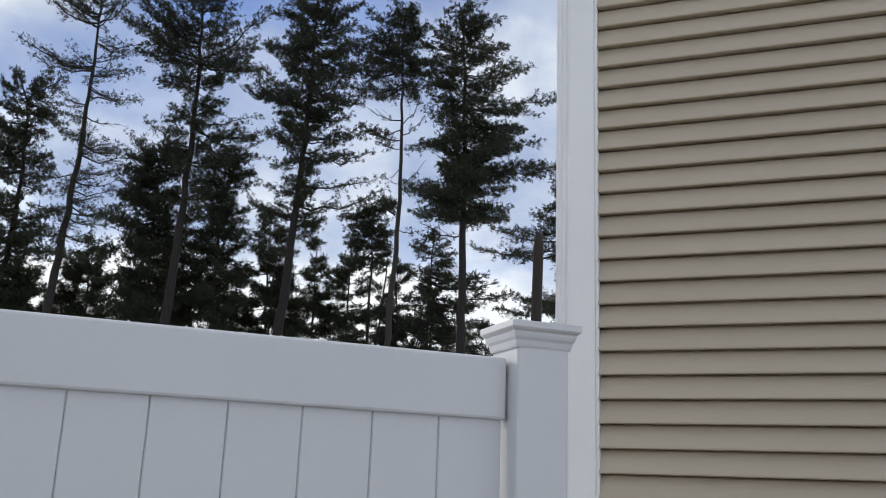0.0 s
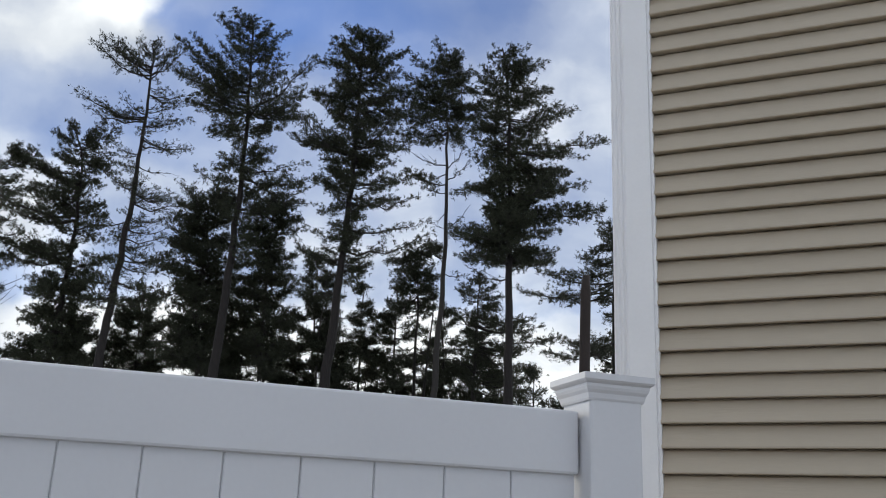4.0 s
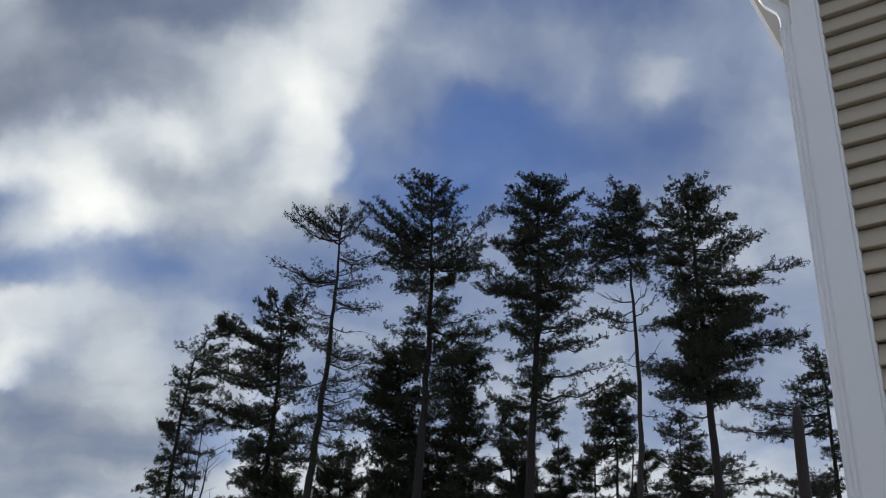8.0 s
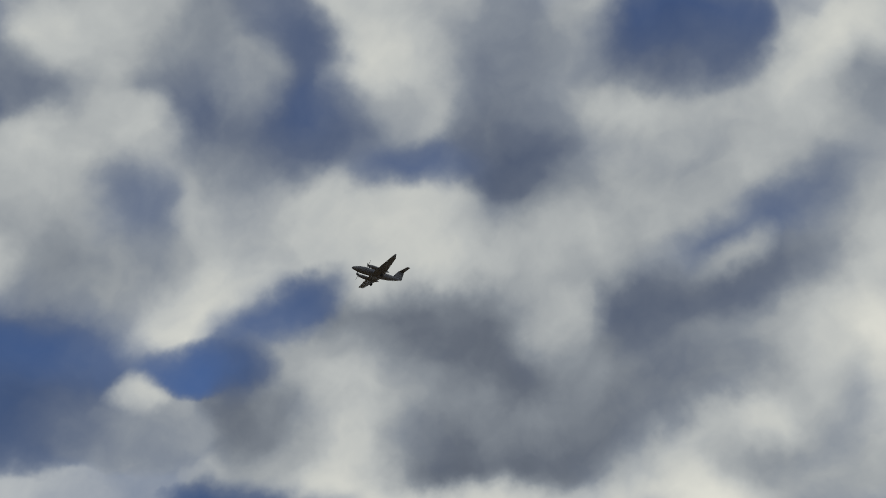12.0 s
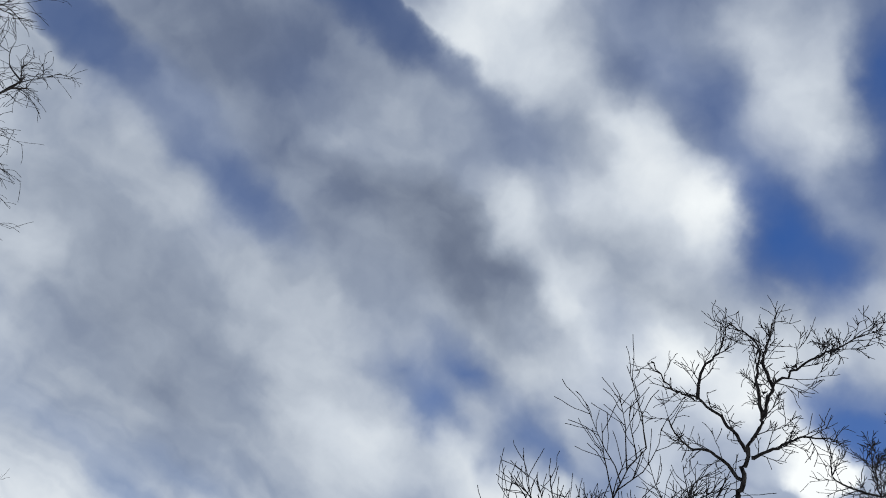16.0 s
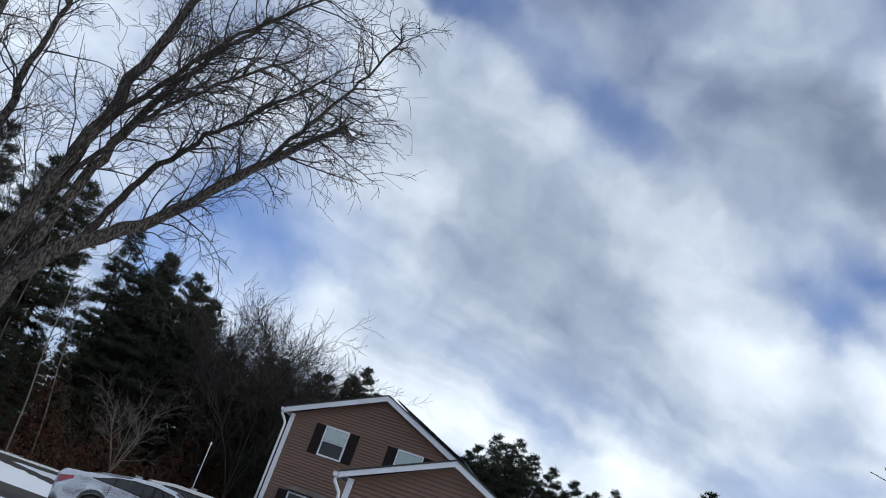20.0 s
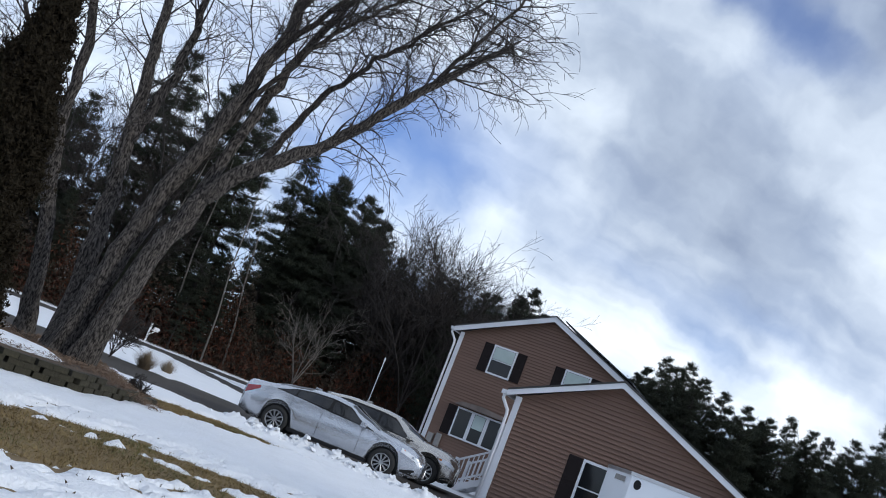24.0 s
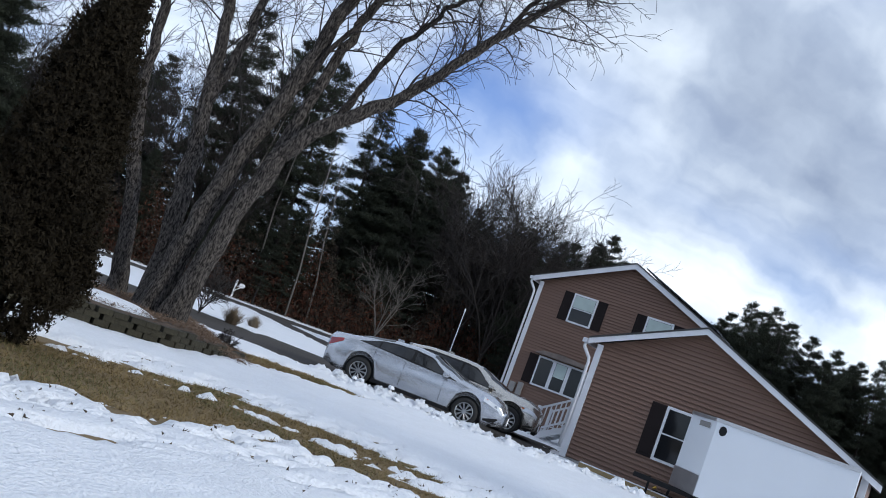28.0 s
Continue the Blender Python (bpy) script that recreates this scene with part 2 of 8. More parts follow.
cloud(26.8, 33.2, 1.3, 2.0, -5, 0.94, 0.00)
cloud(24.7, 36.4, 1.3, 2.0, -7, 0.74, 0.00)
cloud(26.4, 29.8, 1.6, 1.6, -4, 0.82, 0.00)
cloud(30.2, 30.4, 2.0, 2.0, -3, 0.60, 0.09)
cloud(32.4, 26.1, 2.7, 2.7, -1, 0.41, 0.13)
cloud(28.8, 24.7, 2.6, 1.6, -2, 0.41, 0.13)
cloud(99.0, 42.9, 1.2, 2.6, 21, -0.00, 0.86)
cloud(102.0, 42.2, 1.4, 2.0, 34, 0.49, 0.06)
cloud(96.9, 48.6, 3.1, 1.8, 32, 0.28, 0.34)
cloud(90.9, 46.5, 2.3, 2.3, 46, 0.67, 0.00)
cloud(92.9, 42.8, 2.5, 1.2, 27, 0.21, 0.23)
cloud(88.8, 50.7, 3.2, 1.9, 25, 0.46, 0.06)
cloud(82.5, 49.2, 2.7, 3.3, 20, 0.34, 0.11)
cloud(74.5, 52.1, 2.7, 1.3, -26, 0.18, 0.40)
cloud(75.6, 47.8, 1.7, 1.7, 14, 0.55, 0.00)
cloud(79.2, 46.4, 2.0, 1.7, 17, 0.18, 0.34)
cloud(70.2, 47.2, 2.1, 1.4, 10, 0.14, 0.52)
cloud(63.1, 51.2, 2.7, 2.7, 5, 0.76, 0.00)
cloud(65.4, 54.8, 2.7, 1.7, 6, 0.58, 0.06)
cloud(54.5, 51.7, 2.0, 2.6, 49, 0.31, 0.17)
cloud(47.7, 51.0, 1.2, 2.6, -32, 0.61, 0.06)
cloud(37.0, 52.6, 2.7, 1.5, -6, 0.10, 0.57)
cloud(40.7, 48.6, 3.4, 1.9, -12, 0.64, 0.00)
cloud(89.4, 39.7, 4.8, 1.3, 28, 0.64, 0.00)
cloud(98.3, 38.8, 2.6, 1.7, 30, 0.18, 0.34)
cloud(92.9, 36.0, 3.9, 1.8, 24, 0.55, 0.00)
cloud(81.6, 39.4, 1.7, 1.7, 17, 0.25, 0.40)
cloud(82.0, 43.6, 1.2, 1.0, 18, 0.70, 0.00)
cloud(76.4, 44.5, 3.4, 1.0, 15, 0.25, 0.29)
cloud(60.3, 45.2, 2.1, 0.9, 3, 0.25, 0.57)
cloud(67.0, 41.6, 4.5, 3.1, 8, 0.72, 0.00)
cloud(73.7, 42.1, 2.7, 1.7, 12, 0.70, 0.00)
cloud(57.8, 41.5, 2.7, 1.7, -8, 0.76, 0.00)
cloud(61.2, 38.6, 2.4, 1.0, 14, 0.67, 0.00)
cloud(51.6, 45.9, 3.0, 2.0, -3, 0.18, 0.23)
cloud(80.3, 36.2, 2.7, 1.7, 16, 0.55, 0.00)
cloud(86.2, 35.0, 1.9, 1.9, 19, 0.28, 0.06)
cloud(91.5, 31.3, 3.0, 1.5, 22, 0.84, 0.00)
cloud(74.6, 34.2, 3.7, 2.0, 32, 0.88, 0.00)
cloud(83.3, 33.0, 2.9, 1.6, 17, 0.46, 0.00)
cloud(69.3, 35.0, 2.1, 1.2, 39, 0.10, 0.69)
cloud(72.6, 31.5, 2.0, 0.8, 21, 0.06, 0.75)
cloud(85.7, 29.3, 4.7, 1.4, 18, -0.00, 0.63)
cloud(89.2, 28.0, 1.5, 0.8, 9, 0.21, 0.34)
cloud(90.0, 25.1, 3.2, 1.7, 18, -0.00, 0.57)
cloud(81.8, 27.0, 3.2, 1.9, 15, -0.00, 0.34)
cloud(76.3, 28.8, 0.8, 0.7, 12, 0.76, 0.00)
cloud(62.7, 32.3, 3.4, 2.4, 5, 0.72, 0.00)
cloud(57.6, 36.3, 3.4, 1.7, 2, 0.21, 0.00)
cloud(68.2, 29.4, 2.0, 2.0, 8, 0.21, 0.06)
cloud(76.5, 26.8, 2.3, 1.3, 12, 0.49, 0.06)
cloud(61.9, 28.4, 4.0, 1.3, 5, 0.80, 0.00)
cloud(54.3, 32.4, 2.7, 2.0, 1, 0.46, 0.00)
cloud(123.9, 43.0, 2.0, 1.7, 39, 0.53, 0.00)
cloud(119.2, 43.6, 1.8, 2.4, 35, 0.13, 0.40)
cloud(112.2, 41.2, 1.6, 2.8, 8, -0.00, 0.69)
cloud(105.9, 35.1, 1.5, 2.6, 2, -0.00, 1.00)
cloud(102.5, 32.6, 1.6, 1.6, -0, -0.00, 0.98)
cloud(97.7, 43.0, 1.5, 3.1, 19, -0.00, 0.98)
cloud(98.0, 39.3, 2.0, 1.7, 18, -0.00, 0.80)
cloud(104.1, 41.2, 2.3, 2.3, 23, 0.58, 0.00)
cloud(107.8, 46.6, 2.6, 2.3, 27, 0.41, 0.11)
cloud(114.1, 47.2, 1.9, 1.9, 32, 0.24, 0.40)
cloud(102.5, 48.3, 2.7, 2.0, 23, 0.30, 0.29)
cloud(115.8, 38.5, 2.1, 2.1, -1, 0.50, 0.00)
cloud(120.6, 39.1, 1.7, 2.3, 35, 0.24, 0.11)
cloud(116.3, 33.8, 2.6, 2.0, 30, 0.27, 0.00)
cloud(110.4, 34.9, 1.9, 1.9, -35, 0.67, 0.00)
cloud(111.6, 30.1, 4.0, 2.2, -6, 0.27, 0.00)
cloud(101.3, 36.6, 2.0, 2.7, 20, 0.17, 0.40)
cloud(105.1, 30.4, 2.0, 2.0, -29, 0.50, 0.00)
cloud(114.3, 27.6, 1.1, 1.4, 26, 0.64, 0.00)
cloud(102.2, 27.5, 3.2, 1.6, 19, 0.75, 0.00)
cloud(110.0, 25.2, 2.9, 1.8, 22, 0.41, 0.23)
cloud(105.3, 24.5, 1.9, 1.3, -1, 0.90, 0.00)
cloud(100.7, 24.9, 1.9, 1.0, -2, -0.00, 1.00)
cloud(106.9, 22.6, 3.0, 1.2, 20, 0.47, 0.23)
cloud(99.2, 30.8, 2.0, 2.0, 18, 0.58, 0.00)
cloud(93.3, 31.2, 4.1, 2.0, 15, 0.78, 0.00)
cloud(96.1, 34.4, 3.7, 1.7, 47, 0.50, 0.00)
cloud(90.6, 36.3, 3.4, 2.1, 33, 0.56, 0.00)
cloud(84.9, 30.4, 4.1, 1.7, 10, -0.00, 0.63)
cloud(94.1, 27.6, 4.0, 1.3, 15, 0.09, 0.34)
cloud(90.2, 26.4, 4.7, 1.3, 13, -0.00, 0.46)
cloud(95.9, 25.1, 2.3, 1.0, 15, 0.30, 0.23)
cloud(86.2, 39.9, 3.5, 2.1, 41, 0.58, 0.00)
cloud(90.5, 47.7, 3.1, 2.1, 14, 0.58, 0.00)
cloud(149.2, 37.5, 3.5, 2.2, 29, 0.25, 0.11)
cloud(155.2, 32.8, 2.4, 0.8, -16, 0.12, 0.63)
cloud(158.2, 30.0, 1.7, 1.4, -11, 0.40, 0.06)
cloud(153.4, 29.2, 3.4, 1.5, -18, 0.36, 0.00)
cloud(147.9, 27.8, 4.5, 1.3, -18, 0.36, 0.00)
cloud(153.7, 24.4, 3.9, 2.4, -14, 0.17, 0.06)
cloud(142.1, 26.4, 2.0, 1.7, -18, 0.36, 0.00)
cloud(143.0, 29.4, 2.3, 0.8, -22, 0.09, 0.69)
cloud(147.9, 30.0, 2.9, 0.8, -17, 0.19, 0.69)
cloud(142.3, 37.3, 3.0, 2.6, -16, 0.25, 0.34)
cloud(138.7, 32.7, 5.4, 2.4, -19, 0.14, 0.11)
cloud(131.1, 31.0, 5.5, 2.8, -23, 0.19, 0.00)
cloud(138.0, 38.8, 3.3, 2.0, -18, 0.41, 0.06)
cloud(138.7, 42.1, 4.0, 0.8, -12, 0.16, 0.57)
cloud(126.8, 43.7, 3.3, 2.3, 14, 0.74, 0.00)
cloud(131.7, 38.1, 3.8, 1.4, -22, 0.47, 0.11)
cloud(125.5, 37.3, 2.7, 2.4, -26, 0.28, 0.40)
cloud(124.3, 33.3, 1.7, 1.4, -46, 0.66, 0.00)
cloud(121.3, 31.8, 3.8, 1.4, -33, 0.53, 0.06)
cloud(125.3, 28.5, 4.8, 2.4, -26, 0.34, 0.00)
cloud(117.8, 28.6, 3.4, 1.7, -35, 0.88, 0.00)
cloud(118.1, 39.2, 4.0, 1.7, -30, 1.01, 0.00)
cloud(111.6, 35.6, 3.3, 1.6, -39, 1.03, 0.00)
cloud(117.6, 35.2, 3.4, 2.0, -30, 0.79, 0.06)
cloud(113.4, 32.0, 3.0, 2.3, -38, 0.71, 0.06)
cloud(114.5, 27.4, 2.0, 1.0, -36, 0.56, 0.34)
cloud(109.8, 40.3, 2.9, 2.0, -41, 0.56, 0.46)
cloud(119.8, 45.4, 2.0, 2.0, 9, 0.52, 0.40)
cloud(115.5, 43.2, 2.3, 1.3, -37, 0.56, 0.46)
cloud(108.5, 45.8, 3.6, 1.8, 1, 0.84, 0.06)
cloud(103.5, 40.8, 2.6, 2.4, -0, 1.01, 0.00)
cloud(107.8, 36.8, 1.9, 0.8, -47, 0.36, 0.80)
cloud(106.4, 34.0, 1.6, 1.9, -38, -0.00, 1.00)
cloud(103.4, 32.5, 2.1, 1.2, -39, 0.25, 0.80)
cloud(102.5, 36.4, 2.4, 1.8, -31, 0.84, 0.11)
cloud(100.6, 30.7, 1.4, 1.7, -20, 0.65, 0.23)
cloud(107.1, 29.6, 3.4, 1.9, -36, 0.79, 0.11)
cloud(110.0, 26.7, 2.5, 1.3, -13, 1.01, 0.00)
cloud(107.0, 24.4, 1.9, 1.9, -56, 1.03, 0.00)
cloud(111.7, 25.8, 1.6, 1.3, 9, 0.92, 0.11)
cloud(103.0, 24.9, 1.7, 1.2, -16, 0.29, 0.80)
cloud(103.9, 22.6, 1.5, 1.2, -14, 1.03, 0.00)
cloud(100.5, 25.7, 1.4, 1.1, 5, 0.68, 0.34)
cloud(135.4, 21.8, 2.7, 1.7, -11, 0.62, 0.00)
cloud(130.0, 23.0, 3.4, 1.2, -3, 0.51, 0.17)
cloud(125.5, 23.5, 2.1, 0.9, -15, 0.25, 0.69)
cloud(127.1, 21.0, 1.7, 1.2, -24, 0.19, 0.86)
cloud(122.3, 23.2, 3.7, 1.0, -21, 0.58, 0.00)
cloud(131.5, 20.5, 2.0, 1.4, 17, 0.54, 0.11)
cloud(140.2, 22.3, 4.4, 2.3, -14, 0.20, 0.00)
cloud(148.1, 20.8, 4.4, 2.5, -7, 0.09, 0.06)
cloud(143.3, 16.6, 4.2, 1.9, -9, 0.06, 0.06)
cloud(136.7, 16.5, 4.0, 2.0, -16, 0.36, 0.06)
cloud(130.1, 17.4, 3.7, 2.0, -3, 0.54, 0.06)
cloud(122.8, 20.6, 2.3, 1.3, -26, 0.64, 0.00)
cloud(120.6, 20.4, 1.3, 2.0, -32, 0.21, 0.69)
cloud(122.8, 17.6, 3.0, 1.3, -6, 0.74, 0.00)
cloud(119.0, 25.2, 3.7, 1.0, -28, 0.56, 0.06)
cloud(114.9, 23.3, 3.3, 1.6, -20, 0.75, 0.11)
cloud(151.5, 29.7, 4.4, 1.7, -22, 0.67, 0.00)
cloud(152.8, 24.4, 3.7, 3.1, -17, 0.49, 0.00)
cloud(145.6, 26.6, 4.1, 2.1, -22, 0.62, 0.00)
cloud(155.5, 33.2, 2.0, 0.9, -16, 0.22, 0.57)
cloud(158.4, 27.6, 1.6, 2.0, 27, 0.67, 0.06)
cloud(159.7, 17.7, 3.2, 1.3, 4, 0.41, 0.46)
cloud(153.3, 18.6, 4.4, 2.0, -8, 0.41, 0.06)
cloud(164.9, 13.9, 3.0, 1.2, 5, 0.41, 0.46)
cloud(161.6, 12.9, 1.9, 1.3, -17, 0.54, 0.34)
cloud(140.7, 23.4, 3.8, 2.1, -22, 0.57, 0.00)
cloud(136.0, 22.2, 2.7, 1.7, -14, 0.69, 0.00)
cloud(141.9, 19.0, 4.1, 1.7, -11, 0.44, 0.06)
cloud(158.9, 12.3, 1.9, 1.3, 23, 0.67, 0.06)
cloud(151.4, 14.2, 4.4, 1.3, -4, 0.57, 0.06)
cloud(155.7, 13.2, 3.3, 1.0, -8, 0.44, 0.23)
cloud(149.1, 12.2, 4.7, 0.7, -14, 0.52, 0.14)
cloud(143.4, 14.9, 4.1, 1.7, -11, 0.44, 0.06)
cloud(144.7, 12.3, 4.1, 0.9, -15, 0.45, 0.21)
cloud(138.5, 13.6, 3.4, 1.1, -17, 0.48, 0.14)
cloud(151.4, 9.9, 2.3, 1.0, -19, 0.72, 0.00)
cloud(146.7, 9.9, 3.0, 0.8, -15, 0.65, 0.06)
cloud(142.5, 10.3, 1.7, 0.5, -15, 0.41, 0.46)
cloud(138.9, 10.4, 2.7, 1.0, -11, 0.65, 0.00)
cloud(134.7, 16.9, 3.4, 1.3, -13, 0.52, 0.06)
cloud(132.0, 13.5, 4.9, 1.3, -8, 0.62, 0.00)
cloud(129.7, 18.3, 2.9, 1.6, -5, 0.67, 0.00)
cloud(124.4, 21.2, 1.9, 1.6, 13, 0.69, 0.00)
cloud(121.5, 20.5, 1.5, 1.8, -30, 0.31, 0.57)
cloud(120.9, 17.1, 2.4, 1.5, -8, 0.65, 0.06)
cloud(127.8, 22.2, 2.9, 0.8, -7, 0.46, 0.34)
cloud(125.5, 23.2, 1.3, 0.5, -3, 0.28, 0.75)
cloud(127.1, 21.0, 1.1, 1.0, -27, 0.31, 0.75)
cloud(120.4, 23.4, 3.3, 0.8, -26, 0.62, 0.00)
cloud(115.7, 21.9, 1.4, 2.3, 10, 0.46, 0.34)
cloud(153.9, 30.5, 1.7, 1.3, -19, 0.47, 0.34)
cloud(150.7, 27.9, 4.4, 2.0, -22, 0.68, 0.00)
cloud(144.2, 26.3, 3.3, 1.3, -25, 0.68, 0.00)
cloud(155.3, 27.2, 2.7, 2.0, -18, 0.64, 0.00)
cloud(154.1, 21.5, 3.1, 2.8, -9, 0.52, 0.06)
cloud(148.6, 22.5, 4.4, 2.1, -21, 0.47, 0.00)
cloud(142.3, 28.5, 2.3, 1.0, -29, 0.27, 0.69)
cloud(146.8, 31.1, 3.6, 1.3, -22, 0.38, 0.46)
cloud(140.3, 31.6, 4.5, 2.6, -21, 0.42, 0.17)
cloud(135.4, 27.6, 4.1, 2.2, -23, 0.42, 0.06)
cloud(137.6, 34.7, 3.0, 1.5, 11, 0.46, 0.17)
cloud(138.8, 24.9, 3.6, 1.6, -26, 0.49, 0.00)
cloud(134.6, 22.5, 3.7, 1.2, -17, 0.71, 0.00)
cloud(140.8, 21.9, 4.0, 1.7, -24, 0.62, 0.00)
cloud(130.6, 25.0, 2.3, 1.8, -10, 0.44, 0.11)
cloud(129.8, 21.9, 1.7, 0.7, 2, 0.35, 0.57)
cloud(159.8, 16.3, 3.8, 1.7, 2, 0.40, 0.57)
cloud(155.3, 15.8, 3.1, 1.7, -9, 0.54, 0.14)
cloud(160.7, 14.1, 2.1, 1.4, 23, 0.42, 0.63)
cloud(165.3, 13.3, 2.0, 1.3, 24, 0.52, 0.63)
cloud(161.5, 12.3, 2.4, 1.4, -8, 0.62, 0.29)
cloud(150.2, 16.5, 4.8, 1.7, -15, 0.52, 0.06)
cloud(156.8, 11.9, 3.5, 1.4, -14, 0.68, 0.00)
cloud(152.4, 12.4, 4.1, 1.4, -15, 0.59, 0.06)
cloud(146.7, 17.3, 4.1, 1.7, -17, 0.54, 0.06)
cloud(143.7, 15.1, 5.0, 1.7, -17, 0.51, 0.06)
cloud(149.1, 11.4, 3.4, 1.4, -15, 0.59, 0.00)
cloud(145.6, 11.9, 4.0, 0.6, -16, 0.49, 0.29)
cloud(139.6, 12.1, 3.5, 0.6, -18, 0.47, 0.29)
cloud(152.3, 9.9, 2.1, 1.0, -19, 0.71, 0.00)
cloud(147.5, 9.1, 3.0, 1.0, -15, 0.68, 0.00)
cloud(142.0, 9.9, 2.3, 0.6, -17, 0.54, 0.29)
cloud(140.4, 9.1, 2.6, 1.0, -12, 0.66, 0.06)
cloud(137.2, 16.0, 3.8, 1.6, -14, 0.57, 0.00)
cloud(133.6, 15.0, 4.0, 1.5, -15, 0.54, 0.11)
cloud(134.3, 11.4, 3.7, 1.2, -14, 0.57, 0.09)
cloud(130.0, 13.4, 2.6, 1.7, -5, 0.59, 0.11)
cloud(135.3, 9.1, 2.4, 1.5, -13, 0.68, 0.00)
cloud(131.3, 18.6, 3.3, 1.8, -7, 0.62, 0.00)
cloud(127.7, 16.6, 1.7, 2.3, 15, 0.52, 0.17)
cloud(128.0, 11.1, 2.6, 0.9, 17, 0.47, 0.34)
cloud(161.6, 15.3, 2.1, 2.1, 2, 0.45, 0.57)
cloud(159.9, 12.2, 2.1, 1.4, -8, 0.66, 0.11)
cloud(159.4, 20.1, 3.4, 2.7, -8, 0.59, 0.11)
cloud(153.4, 21.1, 3.9, 2.9, 19, 0.63, 0.00)
cloud(146.9, 21.4, 4.8, 2.5, -3, 0.54, 0.00)
cloud(143.0, 27.6, 2.0, 1.2, 14, 0.43, 0.46)
cloud(-179.5, 12.3, 7.8, 3.8, 27, 0.59, 0.17)
cloud(-173.8, 10.0, 2.9, 1.7, 29, 0.57, 0.11)
cloud(-178.3, 7.4, 1.8, 1.8, 26, 0.54, 0.23)

# the layer's own texture: long streets of cloud in plan, and billows
split = wnode("ShaderNodeSeparateXYZ")
WT.links.new(drifted, split.inputs[0])
level = wmath("ADD", wmath("MAXIMUM", split.outputs[2], 0.0), 0.12)
plan_view = wnode("ShaderNodeCombineXYZ")
WT.links.new(wmath("MULTIPLY", wmath("DIVIDE", wmath("MULTIPLY_ADD", split.outputs[0], 0.99, wmath("MULTIPLY", split.outputs[1], 0.13)), level), 0.36), plan_view.inputs[0])
WT.links.new(wmath("DIVIDE", wmath("MULTIPLY_ADD", split.outputs[1], 0.99, wmath("MULTIPLY", split.outputs[0], -0.13)), level), plan_view.inputs[1])
street = wnode("ShaderNodeTexNoise", noise=(3.4, 5.0, 0.48))
WT.links.new(plan_view.outputs[0], street.inputs["Vector"])
billow = wnode("ShaderNodeTexNoise", noise=(10.0, 5.0, 0.46))
WT.links.new(drifted, billow.inputs["Vector"])
texture = wmath("ADD", wmath("MULTIPLY_ADD", street.outputs[0], 0.34, -0.17), wmath("MULTIPLY_ADD", billow.outputs[0], 0.52, -0.21))
total = wnode("ShaderNodeSeparateXYZ")
WT.links.new(FIELD["sum"], total.inputs[0])
cloud_value = wmath("ADD", wmath("DIVIDE", total.outputs[0], total.outputs[2]), texture)
clear_value = wmath("MULTIPLY_ADD", texture, -0.55, wmath("DIVIDE", total.outputs[1], total.outputs[2]))

cloud_ramp = wnode("ShaderNodeValToRGB")
stops = [(0.05, (0.078, 0.096, 0.142)), (0.28, (0.160, 0.19, 0.259)), (0.48, (0.304, 0.345, 0.420)), (0.72, (0.578, 0.618, 0.672)), (1.0, (0.925, 0.94, 0.925))]
while len(cloud_ramp.color_ramp.elements) < len(stops):
    cloud_ramp.color_ramp.elements.new(0.5)
for element, (place, colour) in zip(cloud_ramp.color_ramp.elements, stops):
    element.position, element.color = place, (*colour, 1)
WT.links.new(cloud_value, cloud_ramp.inputs[0])
sky = wnode("ShaderNodeTexSky")
sky.sky_type, sky.sun_disc = "NISHITA", False
sky.sun_elevation, sky.sun_rotation = radians(SUN_HEIGHT), radians(-SUN_YAW)
sky.air_density, sky.dust_density, sky.ozone_density = 1.0, 0.05, 2.0
dim = wvec("MULTIPLY", sky.outputs[0], (0.028, 0.057, 0.108)).outputs[0]
clear = wnode("ShaderNodeMapRange")
clear.inputs["From Min"].default_value, clear.inputs["From Max"].default_value = 0.0, 1.0
clear.inputs["To Max"].default_value = 0.9
WT.links.new(clear_value, clear.inputs["Value"])
blend = wnode("ShaderNodeMix")
blend.data_type = "RGBA"
WT.links.new(clear.outputs[0], blend.inputs["Factor"])
WT.links.new(cloud_ramp.outputs[0], blend.inputs["A"])
WT.links.new(dim, blend.inputs["B"])
background = wnode("ShaderNodeBackground")
background.inputs["Strength"].default_value = 1.0
WT.links.new(blend.outputs["Result"], background.inputs["Color"])
WT.links.new(background.outputs[0], wnode("ShaderNodeOutputWorld").inputs[0])
world.cycles.sampling_method = "MANUAL"
world.cycles.sample_map_resolution = 512

sun = new("sun", bpy.data.lights.new("sun", "SUN"))
sun.data.energy, sun.data.angle, sun.data.color = 1.1, radians(14), (1.0, 0.95, 0.86)
sun_from = Vector((-math.sin(radians(SUN_YAW)) * math.cos(radians(SUN_HEIGHT)), math.cos(radians(SUN_YAW)) * math.cos(radians(SUN_HEIGHT)), math.sin(radians(SUN_HEIGHT))))
sun.matrix_world = look(sun_from * 60, (0, 0, 0))

